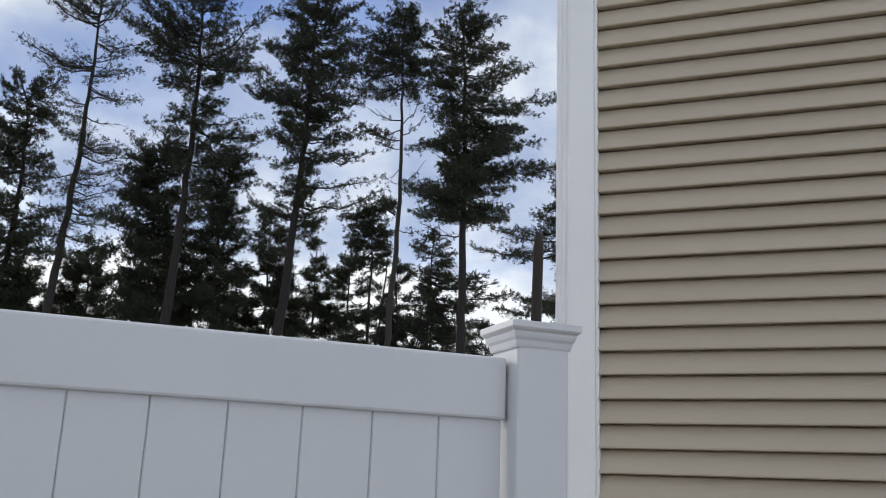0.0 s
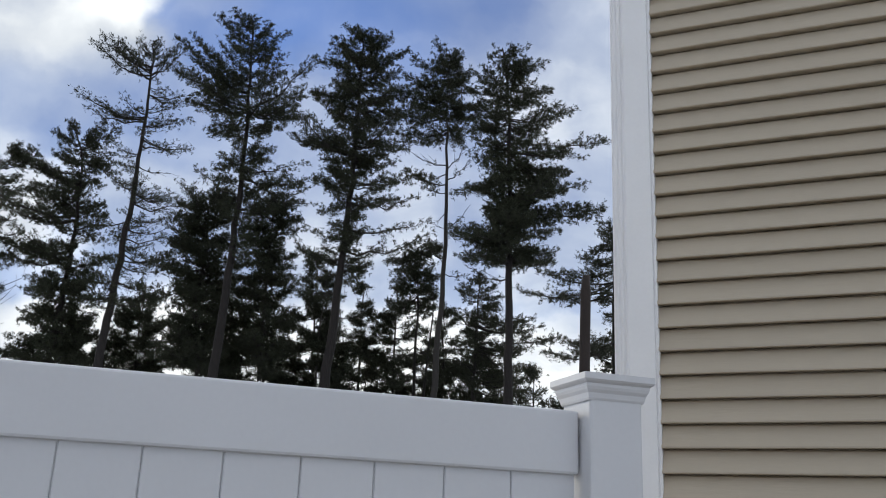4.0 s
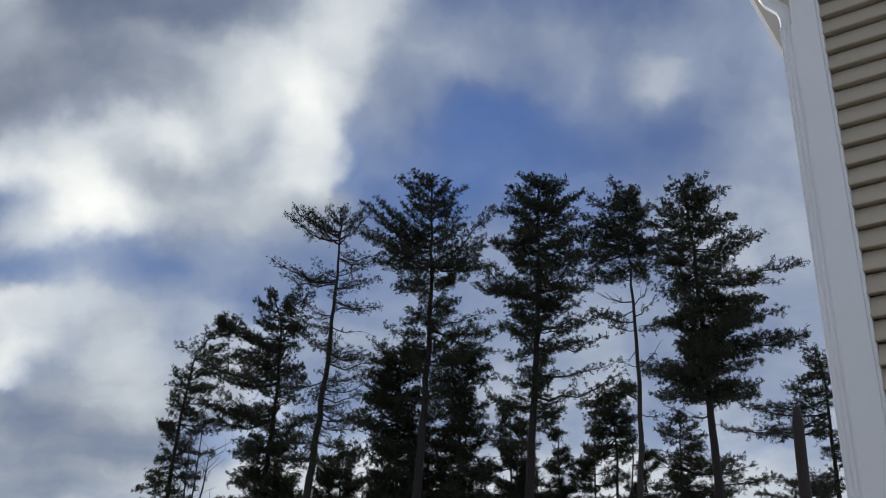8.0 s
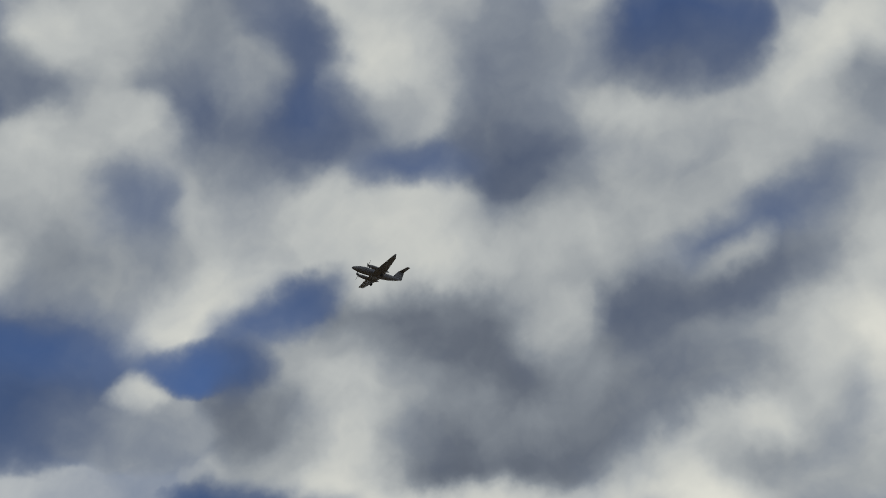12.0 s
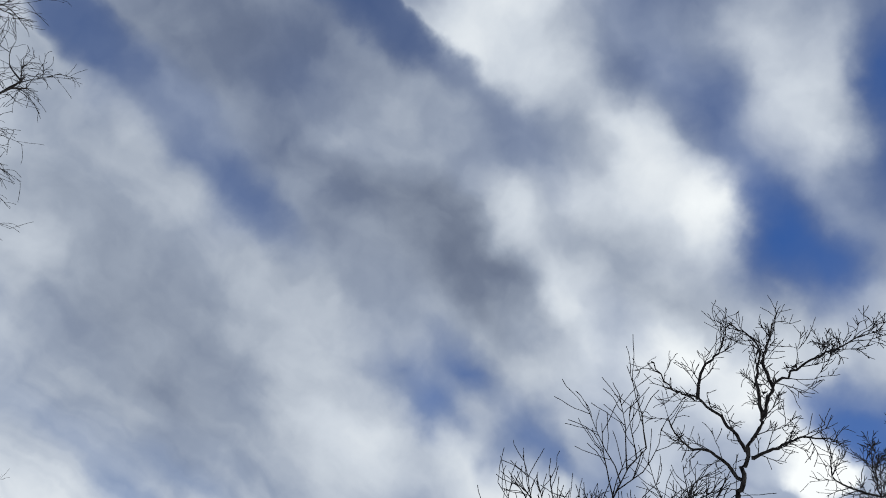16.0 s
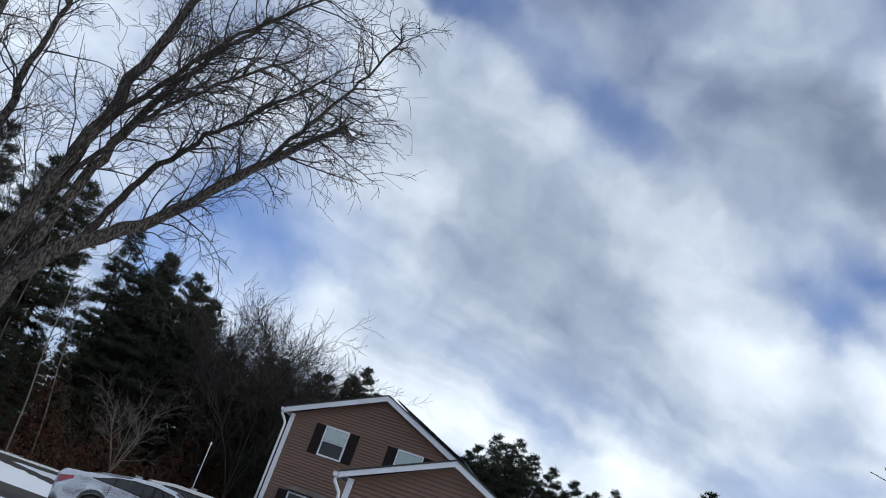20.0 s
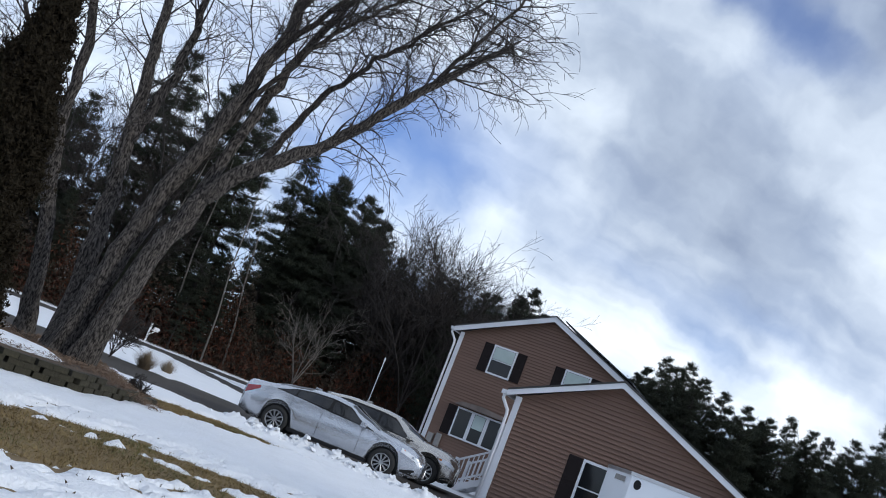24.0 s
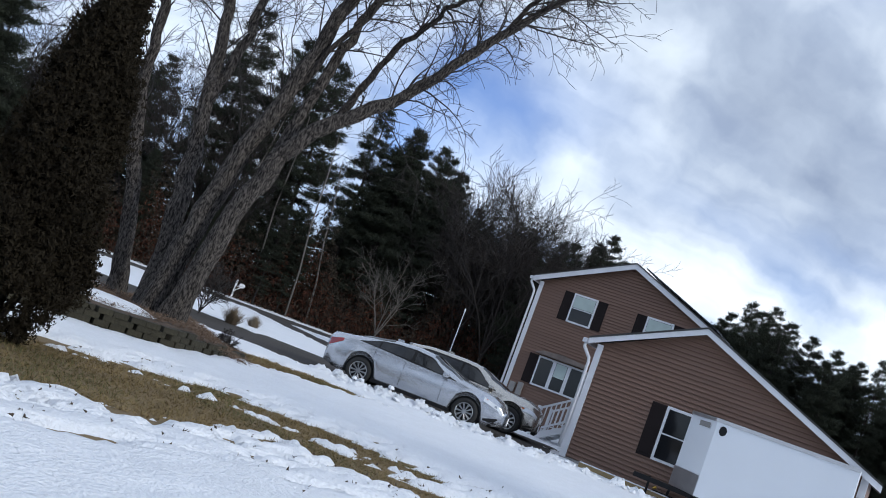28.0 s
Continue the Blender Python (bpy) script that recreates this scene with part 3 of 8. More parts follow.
# ---- materials ----
def material(name, colour, rough=0.6, metal=0.0, grain=(40.0, 0.06), stain=(3.0, 0.12), bump=0.0, bump_scale=60.0, vary=0.0, stretch=(1, 1, 1), coat=0.0, spec=0.5, depth=0.02):
    """A painted, stained or grown surface: base colour with fine grain, broad stains, relief and a change from piece to piece."""
    m = bpy.data.materials.new(name)
    m.use_nodes = True
    t = m.node_tree
    shader = t.nodes["Principled BSDF"]
    shader.inputs["Roughness"].default_value, shader.inputs["Metallic"].default_value = rough, metal
    shader.inputs["Coat Weight"].default_value, shader.inputs["Specular IOR Level"].default_value = coat, spec
    where = t.nodes.new("ShaderNodeTexCoord").outputs["Object"]
    mapping = t.nodes.new("ShaderNodeMapping")
    mapping.inputs["Scale"].default_value = stretch
    t.links.new(where, mapping.inputs["Vector"])
    amount = None
    for scale, strength in (grain, stain):
        noise_node = t.nodes.new("ShaderNodeTexNoise")
        noise_node.inputs["Scale"].default_value, noise_node.inputs["Detail"].default_value = scale, 5.0
        t.links.new(mapping.outputs[0], noise_node.inputs["Vector"])
        scaled = t.nodes.new("ShaderNodeMath")
        scaled.operation = "MULTIPLY_ADD"
        scaled.inputs[1].default_value, scaled.inputs[2].default_value = strength * 3.2, 1.0 - strength * 1.6
        t.links.new(noise_node.outputs[0], scaled.inputs[0])
        if amount is None:
            amount = scaled.outputs[0]
        else:
            both = t.nodes.new("ShaderNodeMath")
            both.operation = "MULTIPLY"
            t.links.new(amount, both.inputs[0])
            t.links.new(scaled.outputs[0], both.inputs[1])
            amount = both.outputs[0]
    if vary:
        info = t.nodes.new("ShaderNodeObjectInfo")
        step = t.nodes.new("ShaderNodeMath")
        step.operation = "MULTIPLY_ADD"
        step.inputs[1].default_value, step.inputs[2].default_value = vary, 1.0 - vary / 2
        t.links.new(info.outputs["Random"], step.inputs[0])
        both = t.nodes.new("ShaderNodeMath")
        both.operation = "MULTIPLY"
        t.links.new(amount, both.inputs[0])
        t.links.new(step.outputs[0], both.inputs[1])
        amount = both.outputs[0]
    tint = t.nodes.new("ShaderNodeVectorMath")
    tint.operation = "SCALE"
    tint.inputs[0].default_value = colour
    t.links.new(amount, tint.inputs["Scale"])
    t.links.new(tint.outputs[0], shader.inputs["Base Color"])
    if bump:
        relief = t.nodes.new("ShaderNodeTexNoise")
        relief.inputs["Scale"].default_value, relief.inputs["Detail"].default_value = bump_scale, 6.0
        t.links.new(mapping.outputs[0], relief.inputs["Vector"])
        node = t.nodes.new("ShaderNodeBump")
        node.inputs["Strength"].default_value, node.inputs["Distance"].default_value = bump, depth
        t.links.new(relief.outputs[0], node.inputs["Height"])
        t.links.new(node.outputs[0], shader.inputs["Normal"])
    return m


VINYL = material("white_vinyl", (0.66, 0.665, 0.69), 0.38, grain=(90, 0.015), stain=(2.2, 0.035), bump=0.05, bump_scale=9)
TRIM = material("white_trim", (0.86, 0.86, 0.87), 0.45, grain=(80, 0.015), stain=(2.5, 0.04), bump=0.04, bump_scale=30)
TAN = material("tan_siding", (0.455, 0.39, 0.302), 0.55, grain=(160, 0.02), stain=(1.2, 0.06), bump=0.12, bump_scale=45, vary=0.05, stretch=(0.15, 1, 1))
SOFFIT = material("soffit", (0.72, 0.72, 0.70), 0.5, stain=(4, 0.05))
SHINGLE = material("asphalt_shingle", (0.05, 0.048, 0.047), 0.9, grain=(60, 0.15), stain=(2, 0.15), bump=0.4)
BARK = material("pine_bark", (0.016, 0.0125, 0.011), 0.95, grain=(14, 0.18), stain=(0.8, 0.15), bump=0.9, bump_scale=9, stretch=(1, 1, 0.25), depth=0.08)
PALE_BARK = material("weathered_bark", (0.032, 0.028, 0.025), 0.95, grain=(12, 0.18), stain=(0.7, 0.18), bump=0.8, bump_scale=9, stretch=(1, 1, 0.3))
NEEDLES = material("pine_needles", (0.030, 0.034, 0.020), 0.75, grain=(3, 0.12), stain=(0.35, 0.16), vary=0.25, spec=0.2)
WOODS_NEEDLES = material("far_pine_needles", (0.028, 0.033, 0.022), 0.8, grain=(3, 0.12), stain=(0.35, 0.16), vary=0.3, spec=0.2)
SNAG = material("red_brown_bark", (0.028, 0.020, 0.017), 0.95, grain=(14, 0.2), stain=(1, 0.15), bump=0.9, bump_scale=8, stretch=(1, 1, 0.3))
EARTH = material("dry_grass", (0.175, 0.125, 0.065), 0.95, grain=(30, 0.16), stain=(1.1, 0.16), bump=0.6, bump_scale=70)


def bark_material(name, ridge, crack, scale, depth):
    """Furrowed bark: long plates with dark cracks between them, in colour and in relief."""
    m = bpy.data.materials.new(name)
    m.use_nodes = True
    t = m.node_tree
    shader = t.nodes["Principled BSDF"]
    shader.inputs["Roughness"].default_value, shader.inputs["Specular IOR Level"].default_value = 0.95, 0.2
    mapping = t.nodes.new("ShaderNodeMapping")
    mapping.inputs["Scale"].default_value = (1, 1, 0.30)
    t.links.new(t.nodes.new("ShaderNodeTexCoord").outputs["Object"], mapping.inputs["Vector"])
    plates = t.nodes.new("ShaderNodeTexNoise")
    plates.inputs["Scale"].default_value, plates.inputs["Detail"].default_value, plates.inputs["Roughness"].default_value = scale, 6.0, 0.65
    t.links.new(mapping.outputs[0], plates.inputs["Vector"])
    ramp = t.nodes.new("ShaderNodeValToRGB")
    ramp.color_ramp.elements[0].position, ramp.color_ramp.elements[0].color = 0.42, (*crack, 1)
    ramp.color_ramp.elements[1].position, ramp.color_ramp.elements[1].color = 0.63, (*ridge, 1)
    t.links.new(plates.outputs[0], ramp.inputs[0])
    t.links.new(ramp.outputs[0], shader.inputs["Base Color"])
    node = t.nodes.new("ShaderNodeBump")
    node.inputs["Strength"].default_value, node.inputs["Distance"].default_value = 1.0, depth
    t.links.new(plates.outputs[0], node.inputs["Height"])
    t.links.new(node.outputs[0], shader.inputs["Normal"])
    return m


# ---- building helpers ----
class Geo:
    """Points and faces of one mesh under construction."""

    def __init__(self):
        self.v, self.f = [], []

    def add(self, points, faces):
        k = len(self.v)
        self.v.extend([tuple(p) for p in points])
        self.f.extend([tuple(i + k for i in face) for face in faces])
        return self

    def box(self, x0, x1, y0, y1, z0, z1):
        p = [(x, y, z) for z in (z0, z1) for y in (y0, y1) for x in (x0, x1)]
        return self.add(p, [(0, 2, 3, 1), (4, 5, 7, 6), (0, 1, 5, 4), (2, 6, 7, 3), (0, 4, 6, 2), (1, 3, 7, 5)])

    def soft_box(self, x0, x1, y0, y1, z0, z1, b=0.004):
        """A box with chamfered edges."""
        bm = bmesh.new()
        bmesh.ops.create_cube(bm, size=1)
        for p in bm.verts:
            p.co = ((x0 + x1) / 2 + p.co.x * (x1 - x0), (y0 + y1) / 2 + p.co.y * (y1 - y0), (z0 + z1) / 2 + p.co.z * (z1 - z0))
        bmesh.ops.bevel(bm, geom=bm.edges[:], offset=b, segments=2, profile=0.5, affect="EDGES")
        bm.verts.index_update()
        self.add([p.co for p in bm.verts], [[p.index for p in face.verts] for face in bm.faces])
        bm.free()
        return self

    def prism(self, outline, y0, y1):
        """An outline in the x-z plane, drawn out from y0 to y1."""
        n = len(outline)
        p = [(x, y0, z) for x, z in outline] + [(x, y1, z) for x, z in outline]
        sides = [(i, (i + 1) % n, n + (i + 1) % n, n + i) for i in range(n)]
        return self.add(p, [tuple(range(n - 1, -1, -1)), tuple(range(n, 2 * n)), *sides])

    def tube(self, points, radii, sides=6, cap=True):
        points = [Vector(p) for p in points]
        rings = []
        for i, p in enumerate(points):
            way = (points[min(i + 1, len(points) - 1)] - points[max(i - 1, 0)]).normalized()
            side = way.cross(Vector((0, 0, 1)) if abs(way.z) < 0.9 else Vector((1, 0, 0))).normalized()
            up = side.cross(way)
            for j in range(sides):
                a = 2 * math.pi * j / sides
                rings.append(p + (side * math.cos(a) + up * math.sin(a)) * radii[i])
        faces = [(i * sides + j, i * sides + (j + 1) % sides, (i + 1) * sides + (j + 1) % sides, (i + 1) * sides + j) for i in range(len(points) - 1) for j in range(sides)]
        if cap:
            faces += [tuple(range(sides - 1, -1, -1)), tuple(range((len(points) - 1) * sides, len(points) * sides))]
        return self.add(rings, faces)

    def mesh(self, name, mat, smooth=False):
        me = bpy.data.meshes.new(name)
        me.from_pydata(self.v, [], self.f)
        me.materials.append(mat)
        if smooth:
            me.shade_smooth()
        return me


def thing(name, label, category, m=None, group="", kind=""):
    ob = new(name)
    if m is not None:
        ob.matrix_world = m
    return tagged(ob, label, category, group, kind)


def part(name, geo, mat, parent, label="", smooth=False):
    """Links geo (or a finished mesh) as one mesh object under a thing or a part."""
    ob = new(name, geo if isinstance(geo, bpy.types.Mesh) else geo.mesh(name, mat, smooth))
    ob.parent = parent
    return tagged(ob, label)


def solo(name, geo, mat, label, category, kind="", smooth=False, m=None):
    ob = new(name, geo.mesh(name, mat, smooth))
    if m is not None:
        ob.matrix_world = m
    return tagged(ob, label, category, kind=kind)


def needles(centres, ways, length, count, rng, spread=1.0, broad=0.10, scatter=0.25):
    """Tufts of narrow needle blades round the given places, as arrays of points and faces."""
    c = np.repeat(np.asarray(centres), count, axis=0)
    w = np.repeat(np.asarray(ways), count, axis=0)
    d = rng.normal(size=c.shape) * spread + w * 0.9
    d[:, 2] += 0.25
    d /= np.linalg.norm(d, axis=1)[:, None]
    size = length * rng.uniform(0.55, 1.15, size=(len(c), 1))
    side = np.cross(d, rng.normal(size=c.shape))
    side /= np.linalg.norm(side, axis=1)[:, None] + 1e-9
    start = c + rng.normal(size=c.shape) * length * scatter
    wide = size * broad
    v = np.stack([start - side * wide, start + side * wide, start + d * size], axis=1).reshape(-1, 3)
    return v, np.arange(len(v)).reshape(-1, 3)


def mesh_of(name, v, f, mat):
    me = bpy.data.meshes.new(name)
    me.vertices.add(len(v))
    me.vertices.foreach_set("co", np.ascontiguousarray(v, dtype=np.float32).ravel())
    me.loops.add(f.size)
    me.loops.foreach_set("vertex_index", np.ascontiguousarray(f, dtype=np.int32).ravel())
    me.polygons.add(len(f))
    me.polygons.foreach_set("loop_start", np.arange(0, f.size, f.shape[1], dtype=np.int32))
    me.update(calc_edges=True)
    me.materials.append(mat)
    return me

# ---- white vinyl fence ----
FENCE = pose(0.149, 1.995, 0, 0, 0, 21.7)
RAIL_TOP, RAIL_LOW = 1.819, 1.687
fence = thing("fence", "white vinyl privacy fence with capped post", "fence", FENCE)


def fence_post(x):
    post = part("post", Geo().soft_box(x, x + 0.122, -0.040, 0.087, 0.0, 1.852, 0.005), VINYL, fence)
    cap = Geo()
    cx, cy = x + 0.061, 0.0235
    profile = [(0.064, 1.838), (0.066, 1.843), (0.068, 1.853), (0.072, 1.860), (0.074, 1.866), (0.0745, 1.872), (0.080, 1.876), (0.083, 1.880), (0.083, 1.893), (0.0, 1.905)]
    rings = [[(cx - r, cy - r, z), (cx + r, cy - r, z), (cx + r, cy + r, z), (cx - r, cy + r, z)] for r, z in profile]
    cap.add([p for ring in rings for p in ring], [(4 * i + j, 4 * i + (j + 1) % 4, 4 * i + 4 + (j + 1) % 4, 4 * i + 4 + j) for i in range(len(rings) - 1) for j in range(4)])
    part("post_cap", cap, VINYL, post, "moulded white post cap")


for x in (0.005, -2.525):
    fence_post(x)
for x0, x1 in ((-2.403, 0.0), (-4.9, -2.53)):
    part("top_rail", Geo().soft_box(x0, x1, 0.0, 0.048, RAIL_LOW, RAIL_TOP, 0.006), VINYL, fence)
    part("bottom_rail", Geo().soft_box(x0, x1, 0.0, 0.048, 0.06, 0.19, 0.006), VINYL, fence)
PICKET = 0.1435
board = Geo()
face = [(0.0, 0.0), (0.0025, -0.004), (PICKET - 0.003, -0.004), (PICKET - 0.0005, 0.0), (PICKET - 0.0005, 0.018), (0.0, 0.018)]
board.add([(x, 0.016 + y, z) for z in (0.18, RAIL_LOW + 0.01) for x, y in face], [(0, 1, 7, 6), (1, 2, 8, 7), (2, 3, 9, 8), (3, 4, 10, 9), (4, 5, 11, 10), (5, 0, 6, 11)])
board_mesh = board.mesh("picket", VINYL)
for i in range(33):
    x = -0.004 - PICKET * (i + 1)
    if x > -4.8:
        part("picket", board_mesh, VINYL, fence).location = (x, 0, 0)

# ---- house beside the fence: tan siding, white corner post, eave and downspout ----
HOUSE = pose(0.684, 3.940, 0, 0, 0, -20.5)
house = thing("house", "house clad in tan vinyl lap siding with white corner trim", "house", HOUSE)
EAVE, COURSE = 4.95, 0.1006
RAKE = 0.58
LONG = 6.0
wall = part("wall", Geo().prism([(-0.10, 0.0), (LONG, 0.0), (LONG, EAVE + 0.15 + RAKE * LONG), (-0.10, EAVE + 0.12)], 0.04, 0.22), TAN, house)
part("side_wall", Geo().box(-0.10, 0.06, 0.22, 8.0, 0.0, EAVE), TAN, house)
for i in range(72):
    z = 0.3300 + COURSE * i
    top = z + COURSE
    x0 = 0.0 if top < EAVE + 0.12 else (top - EAVE - 0.12) / RAKE
    if x0 > 3.6:
        break
    lap = Geo()
    prof = [(0.0395, z + 0.006), (-0.018, z), (-0.022, z + 0.003), (-0.022, z + 0.009), (0.010, top - 0.008), (0.016, top - 0.003), (0.0395, top - 0.002)]
    lap.add([(x, y, zz) for x in (x0, 4.2) for y, zz in prof], [(j, (j + 1) % 7, 7 + (j + 1) % 7, 7 + j) for j in range(7)])
    part("siding_board", lap, TAN, wall)
corner = part("corner_post", Geo().soft_box(-0.125, -0.012, -0.030, 0.10, 0.25, EAVE - 0.02, 0.004), TRIM, house, "white corner trim")
part("corner_lip", Geo().soft_box(-0.0125, 0.002, -0.020, 0.018, 0.25, EAVE - 0.02, 0.003), TRIM, corner)
spout = Geo()
outline = [(-0.192 + 0.065 * k / 12, 0.009 - 0.005 * (1, 0, 0, 1)[k % 4]) for k in range(13)] + [(-0.127, 0.062), (-0.192, 0.062)]
n = len(outline)
spout.add([(x, y, z) for z in (0.3, EAVE - 0.36) for x, y in outline], [(j, (j + 1) % n, n + (j + 1) % n, n + j) for j in range(n)] + [tuple(range(n, 2 * n))])
downspout = part("downspout", spout, TRIM, house, "ribbed white downspout")
part("elbow", Geo().tube([(-0.16, 0.035, EAVE - 0.38), (-0.16, 0.035, EAVE - 0.30), (-0.175, 0.035, EAVE - 0.24), (-0.23, 0.035, EAVE - 0.17), (-0.25, 0.035, EAVE - 0.12), (-0.25, 0.035, EAVE - 0.02)], [0.033] * 6, 10), TRIM, downspout, smooth=True)
part("soffit", Geo().box(-0.235, -0.10, -0.12, 8.0, EAVE - 0.055, EAVE - 0.03), SOFFIT, house)
part("fascia", Geo().soft_box(-0.26, -0.235, -0.13, 8.0, EAVE - 0.07, EAVE + 0.09, 0.003), TRIM, house)
gutter = Geo()
gprof = [(-0.385, 0.09), (-0.385, -0.03), (-0.45, -0.03), (-0.485, 0.02), (-0.49, 0.075), (-0.505, 0.09), (-0.495, 0.098), (-0.48, 0.08), (-0.475, 0.02), (-0.447, -0.022), (-0.395, -0.022), (-0.395, 0.09)]
gutter.prism([(x + 0.125, EAVE + z) for x, z in gprof], -0.14, 8.0)
gutter = part("gutter", gutter, TRIM, house, "white aluminium gutter")
part("end_cap", Geo().prism([(x + 0.125, EAVE + z) for x, z in gprof[:6]], -0.146, -0.141), TRIM, gutter)
rake = Geo().prism([(-0.26, EAVE - 0.06), (-0.10, EAVE - 0.06), (LONG, EAVE + 0.12 + RAKE * LONG), (LONG, EAVE + 0.31 + RAKE * LONG), (-0.26, EAVE + 0.088)], -0.14, -0.115)
part("rake_board", rake, TRIM, house)
part("rake_soffit", Geo().prism([(-0.1, EAVE + 0.02), (LONG, EAVE + 0.14 + RAKE * LONG), (LONG, EAVE + 0.17 + RAKE * LONG), (-0.1, EAVE + 0.05)], -0.115, 0.02), SOFFIT, house)
part("roof", Geo().prism([(-0.275, EAVE + 0.09), (LONG, EAVE + 0.32 + RAKE * LONG), (LONG, EAVE + 0.36 + RAKE * LONG), (-0.275, EAVE + 0.12)], -0.16, 8.0), SHINGLE, house)


# frost crumbs along the top rail
rf = np.random.default_rng(6)
crumbs = Geo()
for k in range(90):
    x, y, q = -4.2 + 4.15 * rf.uniform(), rf.uniform(0.003, 0.045), rf.uniform(0.0015, 0.0045)
    crumbs.add([(x + q * math.cos(a) * rf.uniform(0.6, 1.2), y + q * math.sin(a) * rf.uniform(0.6, 1.2), RAIL_TOP - 0.0005) for a in (0, 1.3, 2.5, 3.8, 5.0)] + [(x, y, RAIL_TOP + q * 0.9)], [(0, 1, 5), (1, 2, 5), (2, 3, 5), (3, 4, 5), (4, 0, 5)])
FROST = material("frost", (0.85, 0.87, 0.9), 0.6)
crumb_mesh = crumbs.mesh("frost_crumbs", FROST)
crumb_ob = new("frost_crumbs", crumb_mesh)
crumb_ob.matrix_world = FENCE
tagged(crumb_ob, "tiny crumbs of frost along the fence rail", "frost", kind="stuff")
# ---- ground ----
def ground_height(x, y):
    return 0.03 * noise.noise(Vector((x * 0.35, y * 0.35, 0.3)))


ground = Geo()
steps = [-2400, -900, -400, -200, -120, -80, -60, -48] + [-40 + 1.0 * i for i in range(72)] + [34, 40, 50, 60, 80, 120, 200, 400, 900, 2400]
wide = [-2400, -900, -400, -200, -120, -80, -55, -42] + [-34 + 1.0 * i for i in range(60)] + [28, 34, 42, 55, 80, 120, 200, 400, 900, 2400]
for y in steps:
    for x in wide:
        ground.v.append((x, y, ground_height(x, y) if abs(x) < 60 and abs(y) < 60 else 0.0))
W = len(wide)
ground.f = [(j * W + i, j * W + i + 1, (j + 1) * W + i + 1, (j + 1) * W + i) for j in range(len(steps) - 1) for i in range(W - 1)]
solo("ground", ground, EARTH, "winter lawn of dry brown grass", "ground", "structure", True)

# ---- asphalt, snow ----
ASPHALT = material("wet_asphalt", (0.062, 0.056, 0.052), 0.9, grain=(50, 0.12), stain=(0.5, 0.18), bump=0.25, bump_scale=120, spec=0.2)
SNOW = material("old_snow", (0.79, 0.81, 0.85), 0.6, grain=(22, 0.05), stain=(1.6, 0.04), bump=0.9, bump_scale=24, spec=0.1, depth=0.04)
CAR_WAY = Vector((-0.876, 0.483, 0))          # the way the parked cars face
CAR_SIDE = Vector((-0.483, -0.876, 0))        # across the drive, away from the lawn
KERB = Vector((-6.18, -22.8, 0))

LANE = [(-6.5, -54.0, 0.9), (-7.7, -48.0, 0.9), (-8.9, -41.0, 0.9), (-10.4, -35.0, 1.1), (-12.4, -29.5, 1.3)]


def on_asphalt(x, y):
    """How far a spot lies inside the drive or the road (metres, negative outside)."""
    d = Vector((x, y, 0)) - KERB
    along, across = d.dot(CAR_WAY), d.dot(CAR_SIDE)
    drive = min(across + 0.45, (5.6 if along > -4.5 else 4.4) - across, 5.1 - along, along + 40)
    road = min(y + 54.5, -48.3 - y) if abs(x) < 400 else -9.0
    return max(drive, road, -near_line(x, y, LANE))


def near_line(x, y, points):
    """Distance from a spot to a run of (x, y, half width), less the half width there."""
    best = 9.0
    for (xa, ya, wa), (xb, yb, wb) in zip(points, points[1:]):
        dx, dy = xb - xa, yb - ya
        s = min(1.0, max(0.0, ((x - xa) * dx + (y - ya) * dy) / (dx * dx + dy * dy)))
        best = min(best, math.hypot(x - xa - s * dx, y - ya - s * dy) - wa - s * (wb - wa))
    return best


BARE_BAND = [(5.0, -9.6, 1.3), (0.7, -10.3, 1.25), (-0.6, -10.75, 1.2), (-1.8, -11.1, 0.65), (-2.9, -10.85, 0.36), (-4.0, -10.1, 0.22), (-5.4, -9.2, 0.14)]
THIN_BAND = [(-0.9, -12.1, 0.12), (-2.0, -12.4, 0.38), (-3.1, -12.0, 0.36), (-4.4, -11.3, 0.22)]
VERGE = [(-2.6, -19.3, 1.0), (-3.6, -19.7, 1.1), (-4.6, -19.9, 0.9), (-5.6, -19.6, 0.45), (-6.2, -19.2, 0.15)]
BED = [(4.0, -18.2, 3.6), (-0.2, -18.4, 2.4), (-1.6, -19.4, 1.6), (-2.6, -20.4, 0.6)]
HEAP = [(-5.0, -22.0, 0.0), (-7.0, -21.2, 0.0), (-9.6, -19.7, 0.0), (-12.6, -18.6, 0.0)]
HOUSE_INSIDE = pose(-12.07, -22.34, 0, 0, 0, 135).inverted()


